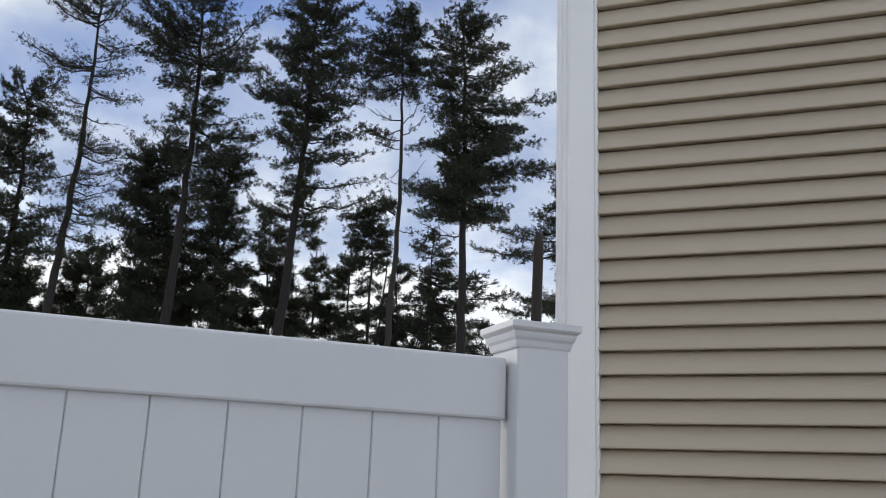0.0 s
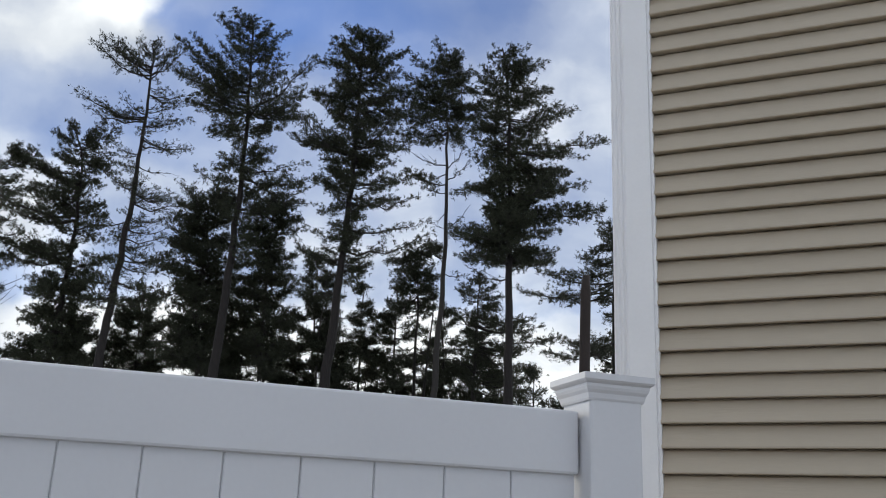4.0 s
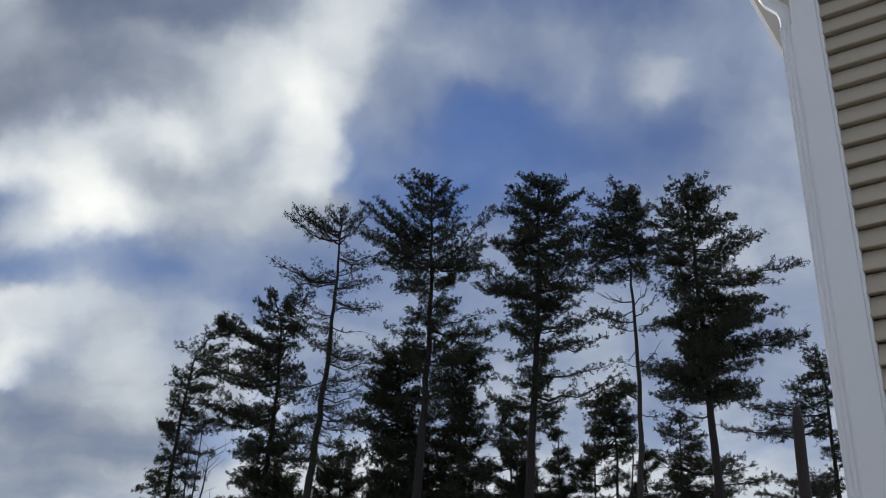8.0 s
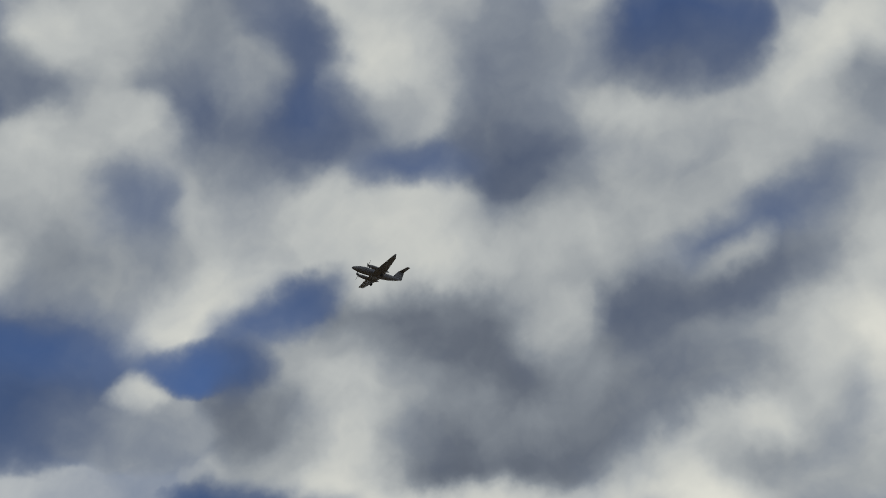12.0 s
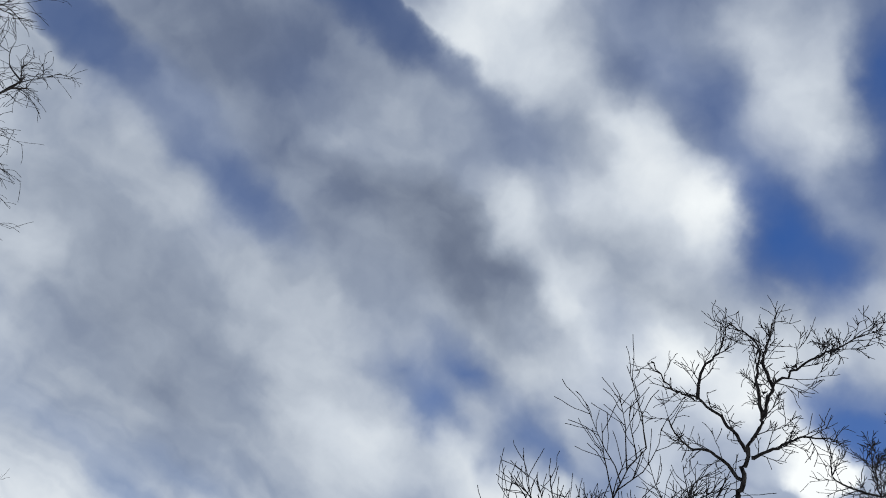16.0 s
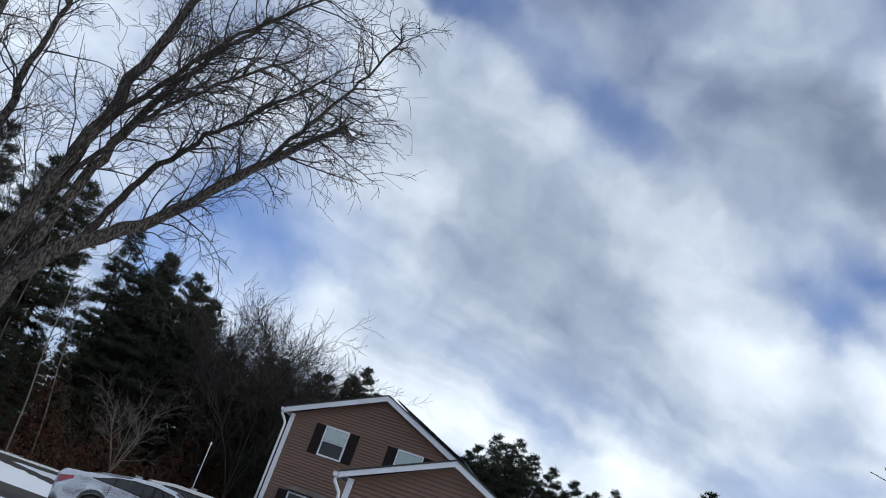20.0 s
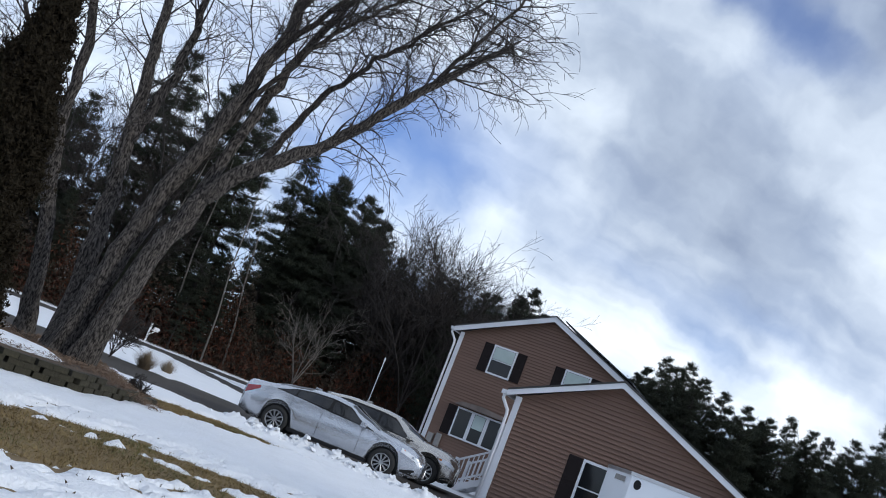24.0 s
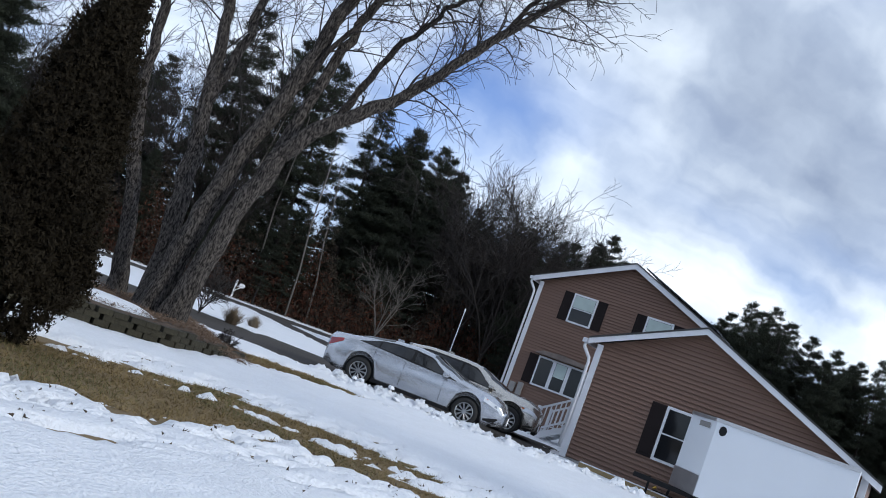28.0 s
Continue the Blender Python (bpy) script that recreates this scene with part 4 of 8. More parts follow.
def snow_depth(x, y):
    rough = noise.noise(Vector((x * 1.3, y * 1.3, 2.0))) * 0.5 + noise.noise(Vector((x * 4.1, y * 4.1, 5.0))) * 0.25
    fine = noise.noise(Vector((x * 9.0, y * 9.0, 1.0)))
    bump = noise.noise(Vector((x * 2.6, y * 3.4, 8.0)))
    along, across = 0.93 * x + 0.37 * y, 0.37 * x - 0.93 * y
    streak = noise.noise(Vector((along * 1.5, across * 4.5, 6.0))) + 0.5 * noise.noise(Vector((along * 4.0, across * 9.0, 3.0)))
    depth = 0.075 + 0.028 * rough + 0.005 * fine + 0.020 * bump + 0.010 * streak
    edge = min(near_line(x, y, BARE_BAND), near_line(x, y, THIN_BAND) * 1.2, near_line(x, y, VERGE), near_line(x, y, BED) + 0.15, -on_asphalt(x, y) * 0.8)
    cut = edge + 0.36 * rough + 0.20 * fine + 0.12 * bump + 0.26 * streak
    if edge < 1.8 and y > -14.0:
        cut -= 3.6 * max(0.0, streak - 0.13 - 0.16 * max(edge, 0.0))
    depth = min(depth, cut * 0.35)
    if edge < 1.9 and y > -14.0:
        spot = noise.noise(Vector((along * 1.1, across * 3.0, 11.0))) + 0.55 * noise.noise(Vector((along * 3.5, across * 8.0, 13.0))) + 0.25 * fine
        depth = min(depth, (0.13 + 0.15 * max(edge, 0.0) - spot) * 0.22)
    ridge = -near_line(x, y, HEAP)
    if ridge > -0.55 and on_asphalt(x, y) < 0.25:
        jag = abs(noise.noise(Vector((x * 6.5, y * 6.5, 4.0)))) + 0.6 * abs(noise.noise(Vector((x * 13.0, y * 13.0, 9.0))))
        depth = max(depth, 0.25 * (1 + ridge / 0.55) * (0.55 + 0.5 * bump + 0.6 * rough + 0.9 * jag))
    if -22 < x + 5 < 12 and -14 < y + 8 < 9 and depth > 0:
        depth += 0.004 * fine
    # out of view: bare ground assumed here so less snow light bounces upwards
    if ((x - 2.0) / 7.5) ** 2 + ((y - 4.0) / 5.4) ** 2 < 1.0 + 0.35 * rough:
        depth = -0.1
    inside = HOUSE_INSIDE @ Vector((x, y, 0))
    if -0.1 < inside.x < 7.2 and inside.y > 0 or inside.x < 1 and inside.x > -6.2 and inside.y > 10:
        depth = -0.1
    return depth


def snow_sheet(x0, x1, y0, y1, step, skip=None, sink=0.0):
    sheet = Geo()
    nx, ny = int(round((x1 - x0) / step)), int(round((y1 - y0) / step))
    deep = np.zeros((ny + 1, nx + 1))
    for j in range(ny + 1):
        for i in range(nx + 1):
            deep[j, i] = snow_depth(x0 + i * step, y0 + j * step)
    index = {}

    def at(j, i):
        if (j, i) not in index:
            x, y = x0 + i * step, y0 + j * step
            index[(j, i)] = len(sheet.v)
            sheet.v.append((x, y, (ground_height(x, y) if max(abs(x), abs(y)) < 60 else 0.0) + max(deep[j, i], -0.03) - sink))
        return index[(j, i)]

    for j in range(ny):
        for i in range(nx):
            if skip and skip(x0 + (i + 0.5) * step, y0 + (j + 0.5) * step):
                continue
            if deep[j:j + 2, i:i + 2].max() > 0:
                sheet.f.append((at(j, i), at(j, i + 1), at(j + 1, i + 1), at(j + 1, i)))
    return sheet


NEAR_BOX = (-14.0, 6.0, -24.0, -2.0)
snow = snow_sheet(NEAR_BOX[0], NEAR_BOX[1], NEAR_BOX[2], NEAR_BOX[3], 0.07)
solo("snow", snow, SNOW, "old crusted snow lying over the brown lawn", "snow", "stuff", True)


def inside_near(x, y):
    return NEAR_BOX[0] + 1.1 < x < NEAR_BOX[1] - 1.1 and NEAR_BOX[2] + 1.1 < y < NEAR_BOX[3] - 1.1


MID_BOX = (-22.0, 12.0, -60.0, -23.9)
snow_mid = snow_sheet(MID_BOX[0], MID_BOX[1], MID_BOX[2], MID_BOX[3], 0.2)
solo("snow_bank", snow_mid, SNOW, "snow lying between the drive and the street", "snow", "stuff", True)


def inside_both(x, y):
    return inside_near(x, y) or MID_BOX[0] + 1.1 < x < MID_BOX[1] - 1.1 and MID_BOX[2] + 1.1 < y < MID_BOX[3] - 1.1


YARD_BOX = (-9.0, 13.0, -3.2, 11.8)
snow_yard = snow_sheet(YARD_BOX[0], YARD_BOX[1], YARD_BOX[2], YARD_BOX[3], 0.25, inside_near, 0.02)
solo("snow_edge", snow_yard, SNOW, "edge of the snow round the assumed bare ground by the fence", "snow", "stuff", True)


def inside_all(x, y):
    return inside_both(x, y) or YARD_BOX[0] + 1.1 < x < YARD_BOX[1] - 1.1 and YARD_BOX[2] < y < YARD_BOX[3] - 1.1


snow_far = snow_sheet(-60.0, 50.0, -62.0, 62.0, 1.0, inside_all, 0.03)
solo("snow_field", snow_far, SNOW, "thin snow over the yards beyond", "snow", "stuff", True)

asphalt = Geo()
a, b = KERB + CAR_WAY * 5.3, KERB - CAR_WAY * 40
asphalt.add([(p + CAR_SIDE * s + Vector((0, 0, 0.045))) for p in (a, b) for s in (-0.45, 5.6)], [(0, 2, 3, 1)])
solo("driveway", asphalt, ASPHALT, "wet dark asphalt driveway", "driveway", "structure")
lane = Geo()
for x, y, w in LANE:
    lane.v.extend([(x - w - 0.6, y, 0.047), (x + w + 0.6, y, 0.047)])
lane.f = [(2 * i, 2 * i + 1, 2 * i + 3, 2 * i + 2) for i in range(len(LANE) - 1)]
solo("lane", lane, ASPHALT, "narrow asphalt lane between snow banks", "road", "structure")
solo("road", Geo().add([(-400, -54.5, 0.05), (400, -54.5, 0.05), (400, -48.3, 0.05), (-400, -48.3, 0.05)], [(0, 1, 2, 3)]), ASPHALT, "dark wet asphalt street", "road", "structure")



def lump(geo, c, r, rng):
    """A small uneven clod with a flat foot."""
    rows, cols = 2, 5
    tilt = rng.normal(size=2) * 0.5
    base = len(geo.v)
    for i in range(rows + 1):
        a = math.pi / 2 * i / rows
        for j in range(cols):
            b = 2 * math.pi * j / cols
            w = r * rng.uniform(0.5, 1.3)
            up = w * 0.9 * math.sin(a)
            geo.v.append((c[0] + w * math.cos(a) * math.cos(b) + tilt[0] * up, c[1] + w * math.cos(a) * math.sin(b) + tilt[1] * up, c[2] + up - 0.02))
    geo.f += [(base + i * cols + j, base + i * cols + (j + 1) % cols, base + (i + 1) * cols + (j + 1) % cols, base + (i + 1) * cols + j) for i in range(rows) for j in range(cols)]


rng = np.random.default_rng(31)
clods = Geo()
for k in range(380):
    i = min(int(rng.uniform(0, len(HEAP) - 1)), len(HEAP) - 2)
    q = rng.uniform(0, 1)
    x = HEAP[i][0] + (HEAP[i + 1][0] - HEAP[i][0]) * q + rng.normal() * 0.20
    y = HEAP[i][1] + (HEAP[i + 1][1] - HEAP[i][1]) * q + rng.normal() * 0.22
    if on_asphalt(x, y) < 0.5:
        lump(clods, (x, y, max(0.0, snow_depth(x, y)) + ground_height(x, y)), 0.025 + 0.075 * rng.uniform() ** 2, rng)
litter_x, litter_y = rng.uniform(-6.0, 3.0, 900), rng.uniform(-13.6, -6.5, 900)
bits = [(a, b, ground_height(a, b) + snow_depth(a, b) + 0.01) for a, b in zip(litter_x, litter_y) if snow_depth(a, b) > 0.0 and abs(near_line(a, b, BARE_BAND) - 0.2) < 0.3 + 2.2 * rng.uniform() ** 3]
v, f = needles(bits, np.tile([0, 0, 0.0], (len(bits), 1)), 0.045, 2, rng, 1.0, 0.3)
LITTER_BIT = material("dead_leaf_bit", (0.06, 0.042, 0.028), 0.9)
tagged(new("leaf_litter", mesh_of("leaf_litter", v, f, LITTER_BIT)), "small dead leaves scattered on the snow", "leaves", kind="stuff")
solo("snow_clods", clods, SNOW, "broken clods of ploughed snow beside the drive", "snow", "stuff")
GRASS = material("dry_grass_blade", (0.21, 0.155, 0.075), 0.9, grain=(2.5, 0.25), stain=(0.7, 0.25), spec=0.2)
px, py = rng.uniform(-6.5, 3.0, 90000), rng.uniform(-22.0, -8.4, 90000)
spots = [(a, b) for a, b in zip(px, py) if (near_line(a, b, BARE_BAND) < 0.25 or near_line(a, b, THIN_BAND) < 0.2 or near_line(a, b, VERGE) < 0.25) and snow_depth(a, b) < 0.012]
foot = np.array([(a, b, ground_height(a, b) - 0.005) for a, b in spots])
foot = np.repeat(foot, 4, axis=0) + rng.normal(size=(4 * len(foot), 3)) * [0.03, 0.03, 0]
way = rng.normal(size=foot.shape) * [1, 1, 0.25] + [0, 0, 0.55]
way = way / np.linalg.norm(way, axis=1)[:, None] * rng.uniform(0.03, 0.085, (len(foot), 1))
side = np.cross(way, [0, 0, 1.0]) * 0.08 + rng.normal(size=foot.shape) * 0.002
blades_v = np.stack([foot - side, foot + side, foot + way], 1).reshape(-1, 3)
OLIVE = material("olive_grass_blade", (0.115, 0.105, 0.045), 0.9, grain=(2.5, 0.25), stain=(0.7, 0.25), spec=0.2)
tri = blades_v.reshape(-1, 3, 3)
wave = np.sin(tri[:, 0, 0] * 2.1 + 1.5 * np.sin(tri[:, 0, 1] * 1.7)) + rng.normal(size=len(tri)) * 0.8
for name, mat, chosen, label in (("grass", GRASS, wave <= 0.7, "flattened dry lawn grass between the snow"), ("green_grass", OLIVE, wave > 0.7, "patches of olive lawn grass between the snow")):
    v = tri[chosen].reshape(-1, 3)
    tagged(new(name, mesh_of(name, v, np.arange(len(v)).reshape(-1, 3), mat)), label, "grass", kind="stuff")

# ---- pines ----
UP = Vector((0, 0, 1))


def bough(wood, centres, ways, root, tip, full, rng, close=0.062, sag=0.10, bushy=1.0, flat=1.0):
    """One limb from root to tip with its side twigs; the places of its needle tufts go into centres and ways."""
    span = tip - root
    reach = span.length
    out = span.normalized()
    side = out.cross(UP)
    side = side.normalized() if side.length > 0.05 else Vector((1, 0, 0))
    m = 6
    points = []
    for i in range(m + 1):
        q = i / m
        points.append(root + span * q - UP * (sag * reach * math.sin(math.pi * q ** 0.8)) + Vector(rng.normal(size=3)) * (0.030 * reach * math.sin(math.pi * q)))
    r = 0.012 + 0.012 * reach
    wood.tube(points, [r * (1 - 0.85 * i / m) for i in range(m + 1)], 5, False)
    twigs = 3 + int(reach * 8.5 * (0.45 + 0.55 * min(full, 1.0)))
    for j in range(twigs):
        q = 0.20 + 0.80 * (j + rng.uniform(0, 1)) / twigs
        i = min(int(q * m), m - 1)
        p = points[i].lerp(points[i + 1], q * m - i)
        way = (out * rng.uniform(0.45, 1.0) + side * rng.uniform(0.3, 1.0) * (1 if j % 2 else -1) + UP * rng.uniform(-0.10, 0.42 * flat)).normalized()
        length = (0.24 + 0.27 * reach * (1.12 - q)) * rng.uniform(0.45, 1.3) * bushy
        end = p + way * length
        wood.tube([p, p.lerp(end, 0.5) + UP * 0.02, end], [0.011, 0.008, 0.004], 3, False)
        for e in range(int(length / close * full + rng.uniform(0, 1))):
            centres.append(p.lerp(end, rng.uniform(0.15, 1.1)) + Vector(rng.normal(size=3)) * (0.045 + 0.03 * bushy))
            ways.append(way)
    for e in range(int(4 * full)):
        centres.append(tip + Vector(rng.normal(size=3)) * 0.06)
        ways.append(out)


def trunk_part(tree, points, thick, bark, rng):
    wood = Geo()
    top = points[-1].z
    fine = []
    for a, b in zip(points, points[1:]):
        fine += [a.lerp(b, s / 4) for s in range(4)]
    fine.append(points[-1])
    fine = [p + Vector((rng.normal() * 0.025, rng.normal() * 0.025, 0)) for p in fine]
    wood.tube(fine, [thick * (1 - 0.93 * (max(p.z, 0) / top) ** 0.9) * (1.15 if i == 0 else 1.0) + 0.01 for i, p in enumerate(fine)], 10)
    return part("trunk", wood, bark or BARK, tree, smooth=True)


def white_pine(x, y, line, thick, label, seed, bark=None, left=(), right=(), fill=(), tuft=0.13, blades=12):
    """line: (offset, height) along the trunk. left, right: limbs as (height, reach, rise, fullness). fill: short inner limbs as (from, to, reach, number)."""
    rng = np.random.default_rng(seed)
    tree = thing("pine_tree", label, "tree", pose(x, y, 0), "pines behind the fence")
    points = [Vector((dx, 0, z)) for dx, z in line]
    trunk_part(tree, points, thick, bark, rng)

    def axis(z):
        for a, b in zip(points, points[1:]):
            if z <= b.z:
                return a.lerp(b, (z - a.z) / (b.z - a.z))
        return points[-1].copy()

    for sign, limbs in ((-1, left), (1, right)):
        for z, reach, rise, *rest in limbs:
            full = rest[0] if rest else 1.0
            wood, centres, ways = Geo(), [], []
            root = axis(z)
            for k in range(3 if full > 0.6 else 1):
                depth = reach * rng.normal() * (0.30 if k == 0 else 0.55)
                short = 1.0 if k == 0 else rng.uniform(0.40, 0.90)
                bough(wood, centres, ways, root + UP * rng.normal() * 0.16 * k, root + Vector((sign * reach * 1.03 * short, depth, min(rise * short + (0.0 if k == 0 else rng.normal() * 0.20 * k), points[-1].z - z + 0.05))), full * (0.78 if k == 0 else 0.54), rng)
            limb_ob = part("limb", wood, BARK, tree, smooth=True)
            if centres:
                v, f = needles(centres, ways, tuft, blades, rng, 1.0, 0.12)
                part("needles", mesh_of("needles", v, f, NEEDLES), NEEDLES, limb_ob, "dark green needle tufts")
    wood, centres, ways = Geo(), [], []
    for z0, z1, reach, count in fill:
        for k in range(count):
            root = axis(z0 + (z1 - z0) * (k + rng.uniform(0, 1)) / count)
            a, q = rng.uniform(0, 2 * math.pi), reach * rng.uniform(0.35, 1.25)
            bough(wood, centres, ways, root, root + Vector((math.cos(a) * q, math.sin(a) * q * 1.5, q * rng.uniform(-0.2, 0.5))), 0.6, rng)
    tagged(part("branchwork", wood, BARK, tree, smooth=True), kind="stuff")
    v, f = needles(centres, ways, tuft, blades, rng, 1.0, 0.12)
    part("needles", mesh_of("needles", v, f, NEEDLES), NEEDLES, tree, "dark green needle tufts")
    return tree


def pine(x, y, height, lean, thick, crown, seed, label, bark=None, tuft=0.16, blades=11, group="pines behind the fence", leaf=None, close=0.085, droop=0.0, bushy=1.0, broad=0.12, flat=1.0, loose=0.3):
    """lean: how far the top stands off the foot. crown: bands of (from, to, reach below, reach above, limbs, fullness), heights as parts of the whole."""
    rng = np.random.default_rng(seed)
    tree = thing("pine_tree", label, "tree", pose(x, y, 0), group)
    points = [Vector((lean[0] * h, lean[1] * h, h * height)) for h in (0, 0.3, 0.6, 0.85, 1.0)]
    trunk_part(tree, points, thick, bark, rng)
    wood, centres, ways = Geo(), [], []
    for h0, h1, r0, r1, count, full in crown:
        whorls = max(2, int((h1 - h0) * height / 0.75))
        for k in range(count):
            s = min(1.0, (int((k + rng.uniform(0, 0.9)) / count * whorls) + rng.normal() * loose + 0.5) / whorls)
            h = min(0.985, h0 + (h1 - h0) * s)
            reach = max(0.3, r0 + (r1 - r0) * s) * rng.uniform(0.5, 1.15)
            a = rng.uniform(0, 2 * math.pi)
            rise = rng.uniform(-0.08, 0.25) + max(0.0, h - 0.75) * 2.2 - droop
            root = Vector((lean[0] * h, lean[1] * h, h * height))
            bough(wood, centres, ways, root, root + Vector((math.cos(a) * reach, math.sin(a) * reach, reach * min(rise, (1.0 - h) * height / reach + 0.3))), full, rng, close, 0.10, bushy, flat)
    for e in range(12):
        centres.append(points[-1] - UP * rng.uniform(-0.1, 0.6) + Vector(rng.normal(size=3)) * 0.07)
        ways.append(UP)
    tagged(part("branchwork", wood, BARK, tree, smooth=True), kind="stuff")
    v, f = needles(centres, ways, tuft, blades, rng, 1.0, broad, scatter=0.35)
    part("needles", mesh_of("needles", v, f, leaf or NEEDLES), leaf or NEEDLES, tree, "dark green needle tufts")
    return tree


white_pine(-23.32, 38.76, [(0.0, 0.0), (0.09, 7.6), (0.14, 11.3), (0.23, 14.5), (0.40, 16.0), (1.20, 17.2), (1.82, 17.9)], 0.20, "wind-bent pine leaning to one side", 100,
           left=[(14.7, 0.8, -0.2), (13.6, 0.6, -0.0), (12.3, 0.8, 0.2), (11.3, 1.1, -0.2), (10.1, 1.1, -0.5), (9.3, 1.1, -0.3), (8.3, 0.9, -0.3), (7.9, 1.6, 0.4)],
           right=[(17.4, 0.2, 0.7), (17.2, 0.9, 0.8), (16.9, 1.5, 0.7), (16.0, 1.5, 0.6), (15.9, 2.1, 0.4), (15.2, 0.9, -0.0), (14.5, 1.5, -0.0), (13.8, 2.2, 0.0, 0.5), (12.7, 1.6, 0.4), (11.6, 1.6, -0.2), (10.4, 1.4, -0.2), (9.3, 1.0, 0.0), (8.3, 0.9, 0.0)],
           fill=[(7.6, 15.2, 0.77, 60)])
white_pine(-19.55, 39.67, [(0.0, 0.0), (0.44, 7.7), (0.63, 10.9), (0.72, 13.7), (0.66, 16.2), (0.50, 17.8), (-0.12, 19.7)], 0.25, "tall white pine with dense dark green tufts", 101,
           left=[(18.9, 0.4, 0.9), (18.5, 1.1, 0.6), (17.6, 1.5, 0.6), (17.0, 2.5, 0.6), (16.6, 3.5, 1.7), (16.2, 2.9, 0.6), (15.9, 1.9, -0.1), (15.0, 3.5, 0.3), (14.8, 1.8, 0.0), (13.3, 2.9, 0.3), (13.1, 2.6, 0.7), (13.0, 3.2, -0.0), (11.9, 1.6, -0.4), (10.9, 1.6, -0.7), (9.5, 1.5, -0.5), (9.2, 3.0, -0.5), (8.7, 1.2, -0.2)],
           right=[(18.3, 2.0, 0.6), (18.2, 0.9, 1.6), (17.6, 1.6, -0.0), (15.5, 1.2, -0.0), (14.4, 1.7, 0.4), (12.6, 1.7, 0.5), (11.9, 1.8, 0.0), (10.4, 1.7, 0.0), (9.0, 1.6, 0.2), (8.4, 1.9, -0.1)],
           fill=[(12.3, 18.5, 0.86, 50), (7.9, 12.3, 1.33, 80)])
white_pine(-15.42, 34.89, [(0.0, 0.0), (0.53, 6.8), (0.71, 9.2), (0.84, 11.6), (0.97, 14.1), (1.02, 16.5), (1.06, 18.5), (1.04, 19.9), (0.89, 21.2)], 0.25, "tall thin pine with sparse, half-bare crown", 102, tuft=0.105, blades=9,
           left=[(20.5, 0.7, 1.6, 0.85), (20.1, 1.5, 1.9, 0.85), (19.9, 2.1, 1.7, 0.85), (19.7, 2.6, 1.4, 0.85), (17.7, 2.8, 1.0, 0.84), (17.7, 1.8, 0.6, 0.85), (16.1, 1.2, 0.5, 0.85), (14.8, 1.3, 0.5, 0.85), (13.2, 1.4, -0.3, 0.8), (11.8, 1.4, -0.0), (10.8, 1.1, -0.2), (10.1, 1.1, -0.0)],
           right=[(20.5, 0.2, 1.5, 0.85), (20.1, 0.8, 1.4, 0.85), (19.7, 1.3, 1.5, 0.85), (18.8, 1.4, 0.4, 0.85), (18.0, 1.2, 0.3, 0.85), (17.4, 1.8, 0.3, 0.85), (16.8, 1.8, -0.2, 0.8), (16.5, 1.7, -0.3, 0.25), (15.6, 1.4, -0.3, 0.15), (14.5, 1.7, -0.2, 0.85), (14.1, 0.4, 1.0, 0.85), (14.0, 2.2, 0.1, 0.84), (13.3, 1.3, -0.0, 0.84), (12.9, 1.8, 0.2, 0.1), (12.5, 1.9, 0.0, 0.1), (12.2, 1.1, 0.0, 0.84), (11.6, 1.7, 0.2), (10.7, 1.6, 0.0), (9.9, 1.2, 0.2)],
           fill=[(9.6, 13.2, 0.55, 22), (13.2, 21.6, 0.30, 16)])
white_pine(-10.96, 36.44, [(0.0, 0.0), (0.19, 7.0), (0.28, 10.0), (0.39, 13.0), (0.43, 15.7), (0.41, 18.3), (0.29, 21.0), (0.20, 23.3)], 0.28, "tall white pine with dark trunk and ragged crown", 103,
           left=[(22.5, 0.1, 1.2, 0.8), (22.3, 0.8, 0.8, 0.8), (22.0, 1.4, 1.2, 0.8), (20.7, 1.4, 1.4, 0.7), (20.1, 2.7, 2.5, 0.8), (19.7, 3.2, 2.4, 0.8), (19.6, 3.4, 1.4), (19.0, 2.9, 1.0, 0.8), (18.8, 2.3, 0.2, 0.8), (18.3, 1.6, -0.3, 0.8), (17.8, 1.3, 0.0), (16.7, 1.2, -0.3), (15.7, 1.0, 0.0), (15.0, 1.8, 0.2)],
           right=[(22.3, 0.7, 0.9, 0.8), (21.8, 1.4, 1.1, 0.8), (21.2, 1.1, 0.7, 0.8), (19.9, 1.5, 1.1, 0.8), (19.0, 2.8, 2.0, 0.8), (18.8, 2.5, 0.4, 0.9), (18.7, 2.1, 1.2, 0.8), (18.3, 1.4, -0.2, 0.9), (16.5, 1.2, 0.5), (16.2, 2.6, 0.1, 0.4), (15.9, 3.1, -0.2), (15.5, 2.9, -0.4, 0.25), (15.0, 1.1, 0.3), (14.3, 1.7, 0.3)],
           fill=[(16.7, 23.3, 0.75, 46), (12.1, 16.7, 0.89, 40)])
white_pine(-9.52, 40.00, [(0.0, 0.0), (-0.29, 8.1), (-0.43, 11.9), (-0.40, 14.9), (-0.39, 16.3)], 0.16, "younger pine with dense dark crown", 104,
           left=[(16.0, 0.0, 0.6), (15.2, 0.8, 0.4), (14.2, 1.1, 0.2), (12.4, 1.1, -0.0), (9.2, 1.3, 0.5)],
           right=[(15.4, 1.2, -0.2), (14.5, 1.5, 0.2), (13.3, 1.1, 0.2), (12.8, 0.7, -0.7), (11.4, 0.6, -0.3), (10.9, 1.6, -0.8), (9.7, 1.3, -0.3)],
           fill=[(8.1, 16.1, 1.03, 120)])
